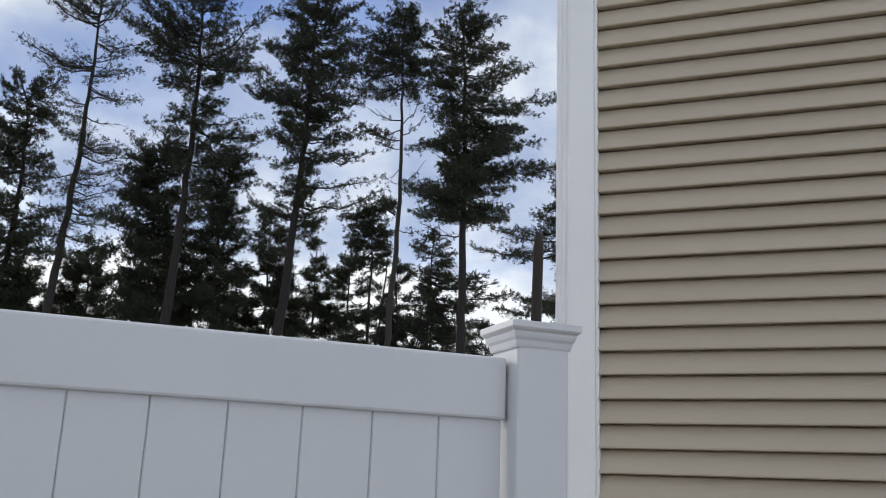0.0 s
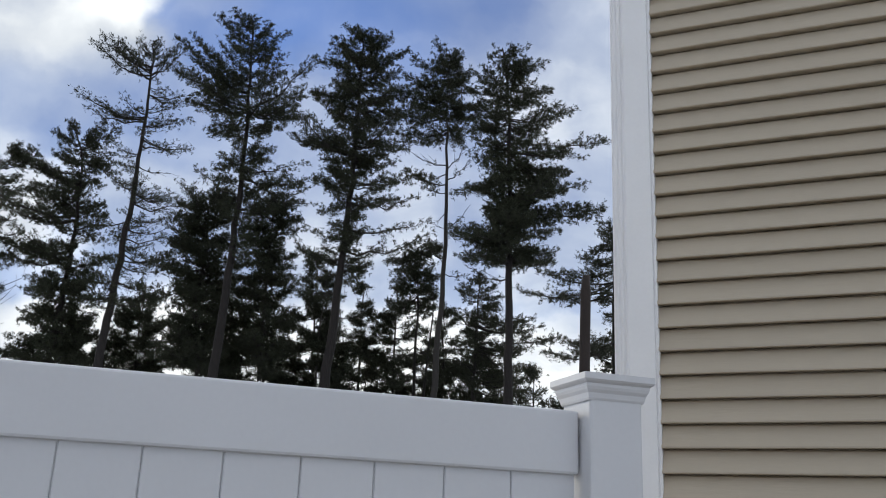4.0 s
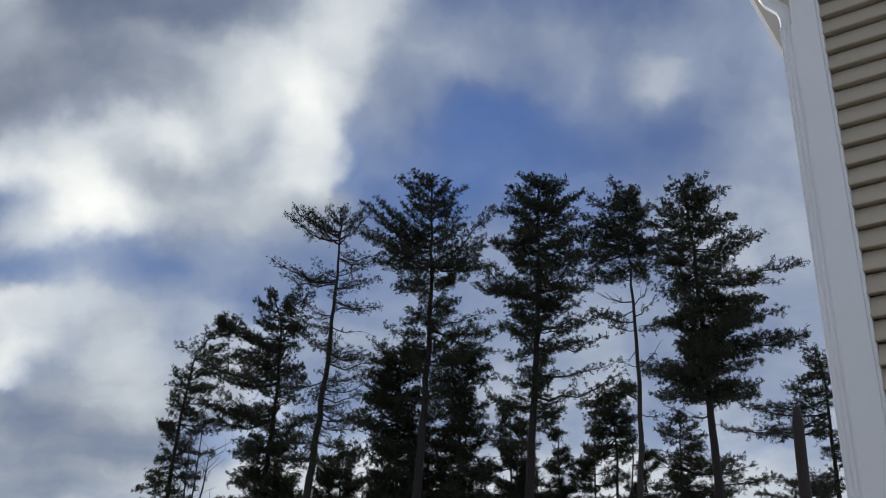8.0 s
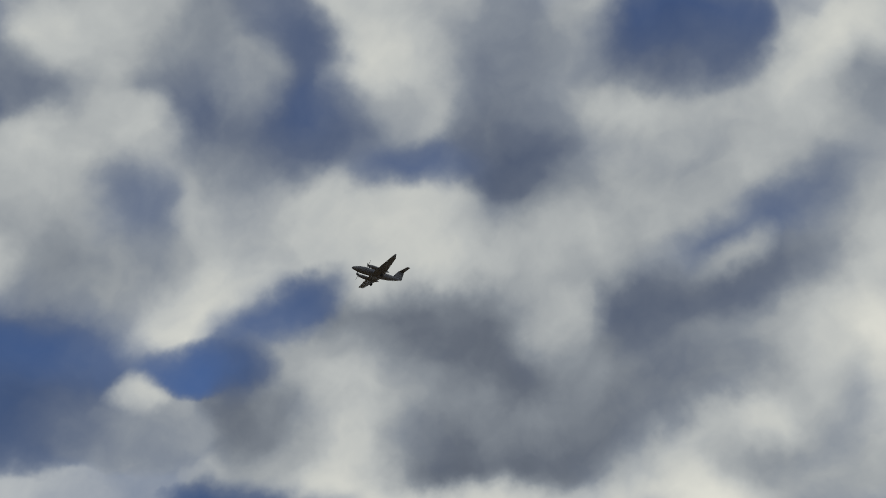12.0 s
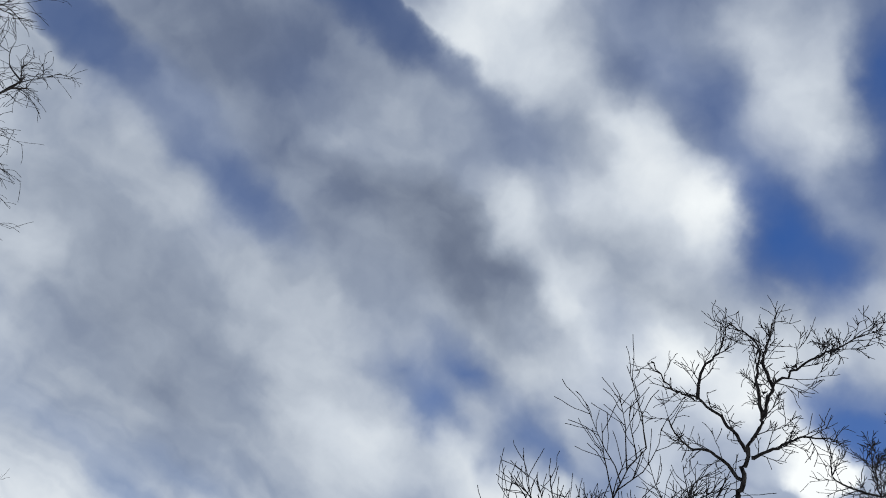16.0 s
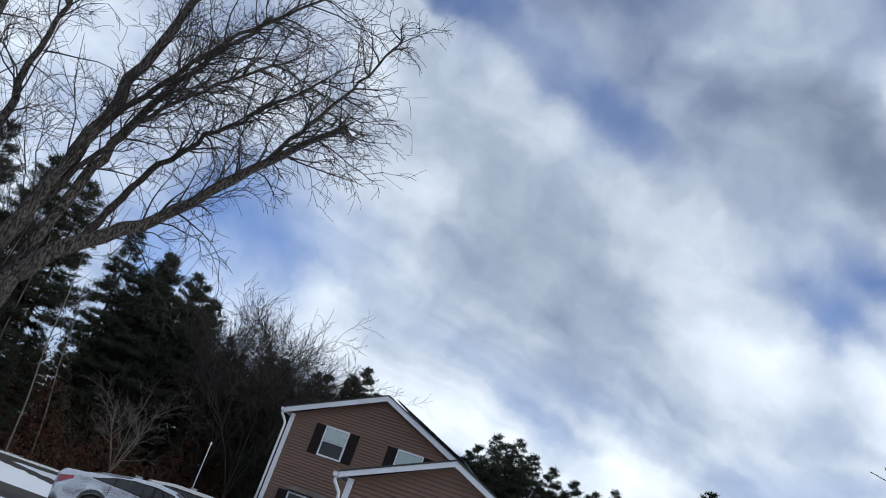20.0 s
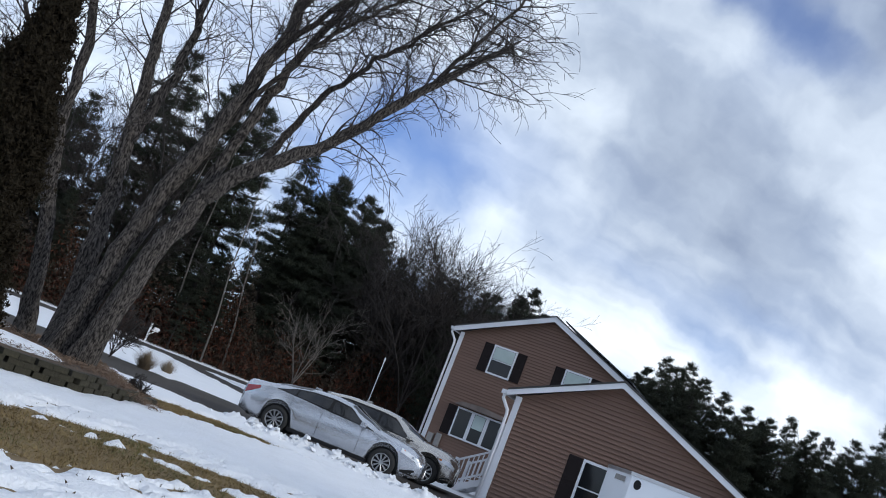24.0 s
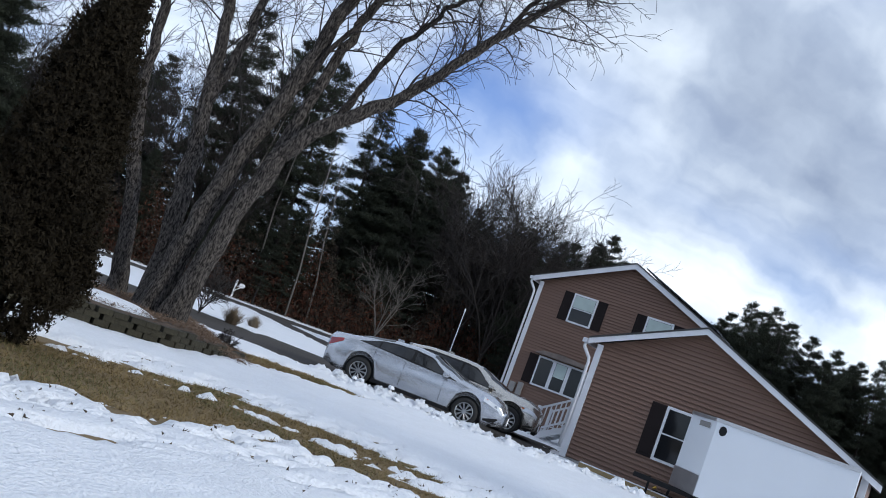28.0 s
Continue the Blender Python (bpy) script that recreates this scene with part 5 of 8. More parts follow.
white_pine(-12.03, 39.50, [(0.0, 0.0), (-0.43, 8.0), (-0.61, 11.2), (-0.69, 15.4), (-0.68, 16.2)], 0.16, "younger pine with dense dark crown", 105,
           left=[(15.2, 1.5, -0.1), (14.7, 1.4, -0.7), (14.0, 1.9, -0.7), (12.6, 2.4, 0.3), (11.9, 2.0, -0.7), (10.4, 2.1, -0.5), (9.1, 1.8, -0.5)],
           right=[(15.8, 0.6, 0.4), (13.8, 1.0, 0.2), (11.2, 1.5, 0.7)],
           fill=[(8.0, 16.0, 1.41, 150)])
white_pine(-6.96, 37.46, [(0.0, 0.0), (0.46, 7.2), (0.67, 10.5), (0.82, 13.2), (0.95, 16.0), (1.02, 19.2), (1.02, 22.0), (1.01, 23.4)], 0.30, "tall white pine with dense dark green tufts", 106,
           left=[(22.8, 0.3, 0.7), (22.0, 1.2, 0.9), (21.8, 2.0, 0.6), (20.7, 1.2, 0.4), (20.5, 2.0, -0.1), (19.2, 1.7, 0.6), (17.6, 2.8, 1.1), (17.4, 2.0, 0.6), (16.7, 1.1, 0.2), (15.7, 1.5, 0.5), (15.0, 1.1, -0.3), (13.4, 1.1, 0.3), (12.4, 1.7, 0.6), (11.1, 1.8, 0.6, 0.7)],
           right=[(22.4, 0.7, 0.8), (22.0, 1.2, 0.9), (21.4, 1.9, 1.1), (21.1, 1.6, 0.4), (20.0, 2.5, 0.8), (19.6, 2.7, 0.3), (18.7, 1.4, 0.5), (17.8, 2.6, 0.4), (17.1, 1.8, 0.3), (16.7, 1.1, 1.0), (16.2, 2.8, 0.3, 0.8), (15.4, 1.9, 0.3), (15.2, 2.7, 0.8, 0.4), (14.0, 3.3, 0.5, 0.4), (13.4, 0.8, 0.7), (13.0, 3.5, 1.2, 0.35), (12.5, 1.3, 0.8, 0.6), (12.1, 1.2, 0.3)],
           fill=[(16.6, 23.2, 1.04, 90), (11.7, 16.6, 0.82, 50)])
white_pine(-2.47, 37.96, [(0.0, 0.0), (0.32, 6.6), (0.51, 10.6), (0.59, 13.6), (0.52, 17.2), (0.40, 20.4), (0.43, 22.8)], 0.19, "tall pine with pale bare trunk and tufted top", 107, bark=PALE_BARK,
           left=[(22.2, 0.4, 0.3), (21.6, 1.5, 0.4), (21.0, 1.8, 0.3), (20.4, 1.0, 0.2), (20.2, 2.4, 0.5), (19.7, 1.3, 0.2), (19.5, 2.6, 0.2), (18.9, 2.2, 0.0), (18.5, 1.0, -0.2), (17.2, 1.6, 0.7, 0.1), (16.3, 1.7, 0.6, 0.8), (15.9, 1.0, 0.2, 0.6), (15.0, 0.5, -0.4, 0.05), (14.3, 0.6, 0.2, 0.05), (12.9, 1.0, 0.7, 0.7)],
           right=[(22.2, 0.5, 0.3), (21.4, 0.9, 0.3), (20.8, 1.1, 0.2), (20.0, 1.4, 0.2), (19.7, 1.1, -0.4), (19.1, 0.7, -0.8), (17.0, 0.8, 1.1, 0.1), (16.5, 1.0, 0.7, 0.15), (14.3, 0.9, 1.1, 0), (12.3, 0.8, 0.0, 0.5)],
           fill=[(18.7, 22.7, 0.71, 50)])
white_pine(-3.28, 43.00, [(0.0, 0.0), (-0.03, 7.6), (-0.05, 13.3), (0.01, 15.0)], 0.14, "younger pine with dense crown on a thin trunk", 108,
           left=[(14.4, 1.5, -0.2), (14.1, 1.2, -0.8), (13.3, 0.8, -0.4), (12.5, 1.2, -0.4), (10.1, 1.1, -0.2, 0.8), (8.7, 1.3, -0.2, 0.8)],
           right=[(14.8, 0.9, 0.2), (13.7, 1.0, 0.0), (13.3, 0.7, -0.4), (12.2, 0.8, -0.2), (9.9, 1.6, 0.0, 0.8), (8.5, 1.1, 0.0, 0.8)],
           fill=[(11.6, 15.2, 0.90, 60)])
white_pine(0.88, 36.03, [(0.0, 0.0), (-0.02, 6.2), (-0.03, 9.1), (-0.08, 11.7), (-0.12, 14.7), (-0.16, 17.3), (-0.29, 20.0), (-0.52, 21.9)], 0.27, "tall pine with long flat limbs and bare lower trunk", 109,
           left=[(21.5, 0.5, 0.0), (20.2, 1.1, 0.4), (19.7, 1.5, 0.3), (19.0, 1.9, 0.3), (18.3, 2.1, -0.1), (17.6, 1.3, 0.0), (16.9, 1.0, -0.2), (16.0, 2.1, -0.2), (16.0, 1.6, -0.8), (14.5, 0.9, 0.0), (13.7, 2.3, 0.2), (13.2, 2.2, -0.2), (12.5, 1.7, -0.1), (12.4, 0.7, -0.1), (11.7, 0.5, -0.2, 0.1), (11.6, 1.7, 0.6, 0.05)],
           right=[(21.3, 0.4, 0.3), (20.9, 0.9, 0.4), (20.5, 1.4, 0.3), (20.0, 1.8, 0.2), (19.2, 0.9, 0.3), (18.5, 2.5, 0.3), (18.3, 1.5, -0.2), (17.4, 2.1, -0.1), (17.1, 3.5, -0.3), (16.7, 2.3, -0.3), (16.0, 2.2, -0.4), (15.5, 1.4, -0.2), (15.0, 1.6, -0.2), (14.8, 3.7, -0.2), (14.8, 3.2, 0.1), (14.2, 1.3, -0.2), (13.7, 1.3, -0.3), (13.0, 1.7, 0.0), (12.7, 1.7, -0.2), (12.7, 0.9, -0.3)],
           fill=[(15.2, 21.5, 0.83, 80), (12.3, 15.2, 1.08, 70)])
white_pine(-0.76, 42.00, [(0.0, 0.0), (0.18, 7.1), (0.28, 10.9), (0.37, 13.4)], 0.15, "younger pine with loose layered limbs", 110,
           left=[(12.3, 0.9, 0.4, 0.8), (11.4, 1.2, 0.2, 0.8), (10.3, 1.0, -0.2, 0.8), (9.1, 1.2, 0.3, 0.8)],
           right=[(13.0, 0.0, 0.6, 0.8), (12.3, 1.0, 0.2, 0.8), (11.2, 2.4, 0.0, 0.7), (10.9, 2.9, 0.0, 0.7), (10.1, 3.5, 0.2, 0.9), (9.8, 2.1, 0.0, 0.8), (8.9, 1.8, -0.1, 0.8), (8.4, 2.8, 0.4, 0.8)],
           fill=[(7.7, 13.2, 0.79, 40)])
white_pine(5.45, 41.60, [(0.0, 0.0), (0.22, 8.5), (0.29, 11.2), (0.36, 14.1), (0.15, 15.9)], 0.22, "shorter pine with loose drooping limbs", 111,
           left=[(15.5, 0.1, 0.6), (15.2, 0.5, 0.2), (14.8, 1.0, -0.2), (14.1, 1.4, -0.0), (13.7, 2.9, -0.2, 0.7), (13.1, 3.4, 0.4, 0.6), (13.0, 2.8, -0.7, 0.7), (12.6, 4.2, -0.0, 0.6), (12.1, 0.7, 0.2), (10.3, 2.1, -0.0, 0.9), (10.2, 0.6, -0.2), (10.0, 3.0, -0.3, 0.8), (9.5, 1.4, 0.7)],
           right=[(14.6, 0.4, 0.2), (11.5, 0.4, 0.4)],
           fill=[(8.5, 15.9, 0.56, 40)])

for i, (x, y, h, r) in enumerate([(-10.6, 44.9, 15.8, 2.1), (-8.6, 46.6, 15.4, 2.0), (-6.3, 47.6, 14.2, 1.7), (-16.4, 43.4, 12.8, 2.1), (-19.2, 42.0, 12.4, 1.9), (-13.9, 46.2, 14.8, 2.3), (-4.4, 46.4, 14.0, 1.9), (-11.8, 42.6, 13.2, 1.9), (-7.5, 43.8, 13.6, 1.8), (-2.0, 47.5, 13.2, 1.8), (-0.2, 46.4, 12.6, 1.8), (-17.6, 45.0, 12.6, 2.0)]):
    pine(x, y, h, (-0.3, 0), 0.13, [(0.36, 0.55, r * 0.9, r, 26, 0.9), (0.55, 0.82, r, r * 0.75, 32, 1.0), (0.82, 1.0, r * 0.65, 0.3, 16, 1.0)], 20 + i, "younger pine with dense dark crown")
# low growth far behind the fence
for i, (x, y, h, r) in enumerate([(2.3, 48, 10.2, 2.0), (1.0, 50, 11.2, 2.0), (-7.0, 53, 11.4, 2.2), (-3.0, 51, 10.6, 2.0), (-10.8, 52, 11.6, 2.2), (-14.6, 52, 12.0, 2.2), (-21.4, 50, 10.8, 1.8), (4.0, 50, 9.7, 1.6), (-1.6, 54, 11.2, 2.0), (-4.8, 55, 10.6, 2.0), (-12.6, 55, 12.2, 2.4), (-19.5, 54, 11.6, 2.2), (-9.2, 56, 11.2, 2.2), (-29.4, 47, 9.3, 1.4), (-27.6, 50, 9.2, 1.2), (0.6, 57, 11.4, 1.8), (-16.0, 57, 12.0, 2.2)]):
    pine(x, y, h, (0.2, 0), 0.11, [(0.25, 0.8, r, r * 0.7, 26, 0.9), (0.8, 1.0, r * 0.6, 0.3, 10, 0.9)], 40 + i, "low bushy pine in the woods beyond the fence", tuft=0.2, blades=9, close=0.11, broad=0.14)
for i, (x, y, lean, h) in enumerate([(-12.1, 43.0, 0.9, 13.0), (-8.1, 43.2, 0.3, 14.0), (-6.9, 44.0, -0.2, 12.0), (-3.2, 42.6, 0.7, 13.2)]):
    pole = thing("pine_tree", "slim bare pine trunk with a few dead twigs", "tree", pose(x, y, 0), "pines behind the fence")
    r = np.random.default_rng(300 + i)
    trunk_part(pole, [Vector((0, 0, 0)), Vector((lean * 0.5, 0, h * 0.5)), Vector((lean, 0, h))], 0.10, PALE_BARK if i == 1 else None, r)
    geo, none = Geo(), []
    for k in range(9):
        z = h * r.uniform(0.55, 1.0)
        root = Vector((lean * z / h, 0, z))
        bough(geo, none, none, root, root + Vector((r.normal() * 0.7, r.normal() * 0.5, r.uniform(0.0, 0.4))), 0.0, r)
    tagged(part("branchwork", geo, BARK, pole, smooth=True), kind="stuff")
snag = thing("dead_tree", "thick red-brown snapped pine trunk", "tree", pose(3.4, 33.9, 0))
geo = Geo().tube([(0, 0, 0), (0.05, 0, 3), (0.15, 0, 7), (0.22, 0, 10.6), (0.24, 0, 11.2)], [0.24, 0.22, 0.20, 0.19, 0.13], 12)
part("trunk", geo, SNAG, snag, smooth=True)

sapling = thing("bare_sapling", "thin bare sapling standing behind the fence", "tree", pose(-21.7, 37.9, 0))
geo = Geo()
r = np.random.default_rng(19)
for a, b in ((-0.3, 12.0), (0.25, 13.2), (0.8, 11.2)):
    geo.tube([(0, 0, 0), (a * 0.3, 0, 7.0), (a * 0.8, 0.1, 9.5), (a, 0, b)], [0.07, 0.05, 0.035, 0.012], 5)
    for k in range(9):
        z = r.uniform(8.4, b)
        w = a * (z / b)
        geo.tube([(w, 0, z), (w + r.normal() * 0.4, 0.1, z + 0.5), (w + r.normal() * 0.7, 0.1, z + 1.0)], [0.016, 0.011, 0.005], 4)
part("branchwork", geo, BARK, sapling, smooth=True)
# ---- bare trees ----
MAPLE_BARK = bark_material("maple_bark", (0.135, 0.118, 0.105), (0.014, 0.012, 0.011), 34.0, 0.05)
# darker copy of the maple bark: thin limbs' backlit shade put into the colour
BACKLIT_LIMB = bark_material("backlit_maple_bark", (0.070, 0.060, 0.053), (0.012, 0.010, 0.009), 24.0, 0.03)
TWIG = material("grey_twig", (0.024, 0.019, 0.017), 0.9, grain=(8, 0.1), stain=(0.6, 0.15))
GREY_TWIG = material("pale_twig", (0.10, 0.086, 0.074), 0.9, grain=(8, 0.1), stain=(0.6, 0.15))


def spray(geo, p, way, length, radius, level, rng, droop=0.0, sides=4, kids=(3, 6), crook=0.16, least=0.0055):
    """One bare branch and, level by level, the twigs that leave it."""
    m = 5
    points = [p]
    d = way.normalized()
    for i in range(m):
        d = (d + Vector(rng.normal(size=3)) * crook * (0.5 if level > 2 else 1.0) + Vector((0, 0, -droop))).normalized()
        points.append(points[-1] + d * length / m)
    geo.tube(points, [max(least, radius * (1 - 0.75 * i / m)) for i in range(m + 1)], sides if level > 1 else 3, False)
    if level == 0:
        return
    for k in range(int(rng.integers(kids[0], kids[1] + 1))):
        q = rng.uniform(0.2, 1.0)
        i = min(int(q * m), m - 1)
        start = points[i].lerp(points[i + 1], q * m - i)
        along = (points[i + 1] - points[i]).normalized()
        side = along.cross(Vector(rng.normal(size=3))).normalized()
        spray(geo, start, along * rng.uniform(0.5, 1.0) + side * rng.uniform(0.5, 0.9) + Vector((0, 0, 0.12 - droop)), length * rng.uniform(0.38, 0.66), radius * 0.5, level - 1, rng, droop, sides, kids, crook, least)


def furrowed(points, radii, rng, deep):
    """A limb with ridged bark: a many-sided tube whose sides rise and sink in long plates."""
    if not deep:
        return Geo().tube(points, radii, 9)
    dense, rad = [], []
    for i in range(len(points) - 1):
        for k in range(4):
            dense.append(points[i].lerp(points[i + 1], k / 4))
            rad.append(radii[i] + (radii[i + 1] - radii[i]) * k / 4)
    dense.append(points[-1])
    rad.append(radii[-1])
    sides = 40
    geo = Geo().tube(dense, rad, sides)
    for i in range(len(dense)):
        c = dense[i]
        for j in range(sides):
            p = Vector(geo.v[i * sides + j])
            n1 = noise.noise(Vector((j * 0.75, i * 0.22, rad[0] * 50)))
            n2 = noise.noise(Vector((j * 0.31, i * 0.10, rad[0] * 90)))
            geo.v[i * sides + j] = tuple(c + (p - c) * (1 + 0.09 * (1 - abs(n1) * 3) + 0.10 * n2))
    return geo


def limb(parent, guide, r0, r1, rng, bark, twigs, label="", reach=1.6, droop=0.03, level=2, start=0.35, twig=0.020):
    """A limb along a few guide points, smoothed and knotted, and the twigs that grow from it."""
    pts = [Vector(g) for g in guide]
    fine = []
    for i in range(len(pts) - 1):
        p0, p1, p2, p3 = pts[max(i - 1, 0)], pts[i], pts[i + 1], pts[min(i + 2, len(pts) - 1)]
        for k in range(6):
            s = k / 6
            fine.append(0.5 * (2 * p1 + (p2 - p0) * s + (2 * p0 - 5 * p1 + 4 * p2 - p3) * s * s + (3 * p1 - p0 - 3 * p2 + p3) * s ** 3))
    fine.append(pts[-1])
    n = len(fine) - 1
    flare = 0.75 if r0 > 0.25 else 0.0
    fine = [p + Vector(rng.normal(size=3)) * min(0.03, r0 * 0.25) * (0 < i < n) for i, p in enumerate(fine)]
    geo = furrowed(fine, [0.61 * (r0 + (r1 - r0) * (i / n) ** 0.8) * rng.uniform(0.95, 1.07) * (1 + flare * math.exp(-i * 1.1)) for i in range(n + 1)], rng, r0 > 0.16)
    # thin limbs take the bark with their shade against the sky painted in
    wood = part("limb", geo, bark if r0 > 0.16 else BACKLIT_LIMB, parent, label, True)
    crown = Geo()
    for k in range(twigs):
        q = start + (1 - start) * (k + rng.uniform(0, 1)) / twigs
        i = min(int(q * n), n - 1)
        along = (fine[i + 1] - fine[i]).normalized()
        side = along.cross(Vector(rng.normal(size=3))).normalized()
        spray(crown, fine[i], along * 0.75 + side * rng.uniform(0.4, 0.9), reach * rng.uniform(0.6, 1.25), twig, level, rng, droop, crook=0.15, least=0.0045)
    if twigs:
        part("twig_spray", crown, TWIG, wood)
    return wood


rng = np.random.default_rng(77)
maple = thing("maple_tree", "large bare maple with several grey furrowed trunks", "tree")
limb(maple, [(-0.75, -18.1, 0.15), (-1.0, -18.0, 2.5), (-1.45, -17.9, 4.5), (-2.0, -17.8, 6.9), (-2.4, -17.7, 9.4), (-2.7, -17.6, 11.5)], 0.40, 0.10, rng, MAPLE_BARK, 26, reach=2.2)
limb(maple, [(-1.15, -17.7, 0.10), (-1.6, -17.5, 3.0), (-2.3, -17.3, 4.6), (-3.6, -17.1, 5.85), (-5.0, -16.8, 7.8), (-6.1, -16.5, 9.2)], 0.36, 0.075, rng, MAPLE_BARK, 42, reach=1.35, start=0.5, droop=0.06)
limb(maple, [(-0.65, -18.5, 0.2), (-0.55, -18.8, 2.6), (-0.35, -19.0, 4.3), (-0.1, -19.1, 6.1), (0.3, -19.1, 8.2), (0.5, -19.2, 10.5)], 0.34, 0.09, rng, MAPLE_BARK, 22, reach=1.9)
limb(maple, [(-0.35, -19.0, 4.6), (-0.6, -19.2, 6.2), (-0.55, -19.4, 8.4), (-0.6, -19.5, 10.5)], 0.19, 0.06, rng, MAPLE_BARK, 16, reach=1.8)
limb(maple, [(-1.75, -17.8, 3.5), (-2.3, -17.9, 6.3), (-2.75, -18.1, 8.1), (-3.4, -18.2, 9.6), (-4.2, -18.3, 11.3)], 0.20, 0.05, rng, MAPLE_BARK, 30, reach=1.6)
limb(maple, [(-2.6, -17.3, 4.9), (-3.2, -17.9, 6.6), (-3.9, -18.2, 7.9), (-4.8, -18.1, 9.2), (-5.8, -18.0, 10.6)], 0.14, 0.04, rng, MAPLE_BARK, 36, reach=1.45, droop=0.05)
limb(maple, [(-4.9, -16.8, 7.7), (-5.35, -16.5, 8.8), (-5.95, -16.3, 10.1), (-6.4, -16.2, 11.5)], 0.09, 0.03, rng, MAPLE_BARK, 24, reach=1.15, droop=0.06, start=0.15)
limb(maple, [(-2.1, -17.8, 7.2), (-3.0, -17.3, 9.0), (-4.1, -17.0, 10.8), (-5.2, -16.9, 12.2)], 0.11, 0.03, rng, MAPLE_BARK, 30, reach=1.45, start=0.15)
limb(maple, [(-1.6, -17.9, 5.0), (-2.6, -17.4, 7.4), (-3.5, -17.0, 8.7), (-4.6, -16.8, 9.9)], 0.11, 0.03, rng, MAPLE_BARK, 32, reach=1.5, droop=0.05, start=0.2)
second = thing("maple_tree", "narrower bare maple standing behind the large one", "tree")
limb(second, [(-0.15, -19.9, 0.2), (0.3, -19.8, 2.2), (0.9, -19.7, 4.3), (1.15, -19.7, 6.1), (1.6, -19.7, 8.0), (1.8, -19.8, 10.0)], 0.29, 0.08, rng, MAPLE_BARK, 18, reach=1.8)
limb(second, [(0.65, -19.8, 3.3), (1.5, -20.0, 4.8), (2.3, -19.9, 6.0), (2.9, -19.9, 7.6)], 0.15, 0.05, rng, MAPLE_BARK, 16, reach=1.7)


def bare_tree(x, y, height, stems, seed, label, name="bare_tree", mat=None, level=3, spread=0.5, group="", thick=0.08, crook=0.18, kids=(5, 8), trunk=0.22, least=0.0055):
    r = np.random.default_rng(seed)
    tree = thing(name, label, "tree", pose(x, y, 0), group)
    geo, foot = Geo(), height * trunk
    geo.tube([(0, 0, -0.05), (0.04, 0.02, foot * 0.5), (0.02, 0.05, foot)], [thick * 1.3, thick, thick * 0.95], 8, False)
    part("trunk", geo, MAPLE_BARK, tree, smooth=True)
    crown = Geo()
    for k in range(stems):
        a = 2 * math.pi * (k + r.uniform(-0.3, 0.3)) / stems
        lean = spread * r.uniform(0.3, 1.15)
        spray(crown, Vector((0.02, 0.05, foot * r.uniform(0.75, 1.0))), Vector((math.cos(a) * lean, math.sin(a) * lean, 1.0)), height * r.uniform(0.52, 0.78) * (1 - trunk) / 0.78 * (0.8 if trunk > 0.3 else 1.0), thick * 0.6, level, r, -0.02, 5, kids, crook, least)
    part("crown", crown, mat or TWIG, tree, "bare twiggy crown")
    return tree


# crab apples beside the lawn
rng = np.random.default_rng(78)
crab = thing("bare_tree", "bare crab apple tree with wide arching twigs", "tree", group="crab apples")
limb(crab, [(-10.94, -3.19, 0.0), (-10.99, -3.26, 2.91), (-11.04, -3.29, 5.29), (-11.05, -3.25, 5.79), (-11.06, -3.22, 6.23), (-11.10, -3.08, 6.70), (-11.13, -2.99, 7.15), (-11.21, -2.66, 7.47), (-11.29, -2.35, 7.73), (-11.37, -1.96, 8.00)], 0.075, 0.012, rng, BACKLIT_LIMB, 20, reach=0.42, droop=-0.02, level=2, start=0.5, twig=0.008)
limb(crab, [(-11.06, -3.22, 6.23), (-10.99, -3.45, 6.53), (-10.85, -3.84, 6.85), (-10.73, -4.15, 6.92), (-10.61, -4.44, 7.27)], 0.04125, 0.012, rng, BACKLIT_LIMB, 14, reach=0.38, droop=-0.02, level=1, start=0.1, twig=0.008)
limb(crab, [(-11.10, -3.08, 6.70), (-11.07, -3.19, 7.24), (-11.07, -3.20, 7.72), (-10.95, -3.56, 7.98)], 0.04125, 0.012, rng, BACKLIT_LIMB, 14, reach=0.38, droop=-0.02, level=1, start=0.1, twig=0.008)
limb(crab, [(-10.85, -3.84, 6.85), (-10.85, -3.83, 7.26), (-10.92, -3.64, 7.59), (-10.93, -3.63, 7.84)], 0.04125, 0.012, rng, BACKLIT_LIMB, 14, reach=0.38, droop=-0.02, level=1, start=0.1, twig=0.008)
limb(crab, [(-11.08, -3.17, 6.16), (-11.15, -2.93, 6.31), (-11.23, -2.62, 6.51), (-11.31, -2.23, 6.52)], 0.04125, 0.012, rng, BACKLIT_LIMB, 14, reach=0.38, droop=-0.02, level=1, start=0.1, twig=0.008)
limb(crab, [(-11.05, -3.26, 5.86), (-10.93, -3.62, 6.16), (-10.83, -3.91, 6.18), (-10.72, -4.17, 6.51)], 0.04125, 0.012, rng, BACKLIT_LIMB, 14, reach=0.38, droop=-0.02, level=1, start=0.1, twig=0.008)
limb(crab, [(-11.13, -2.99, 7.15), (-11.09, -3.13, 7.49), (-11.10, -3.07, 7.83), (-11.11, -3.04, 8.08)], 0.04125, 0.012, rng, BACKLIT_LIMB, 14, reach=0.38, droop=-0.02, level=1, start=0.1, twig=0.008)
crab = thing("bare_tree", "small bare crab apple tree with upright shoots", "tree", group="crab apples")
limb(crab, [(-13.79, -1.96, 0.0), (-13.84, -2.03, 3.44), (-13.89, -2.06, 6.25), (-13.87, -2.17, 6.80), (-13.84, -2.32, 7.37)], 0.05, 0.012, rng, BACKLIT_LIMB, 20, reach=0.42, droop=-0.02, level=2, start=0.5, twig=0.008)
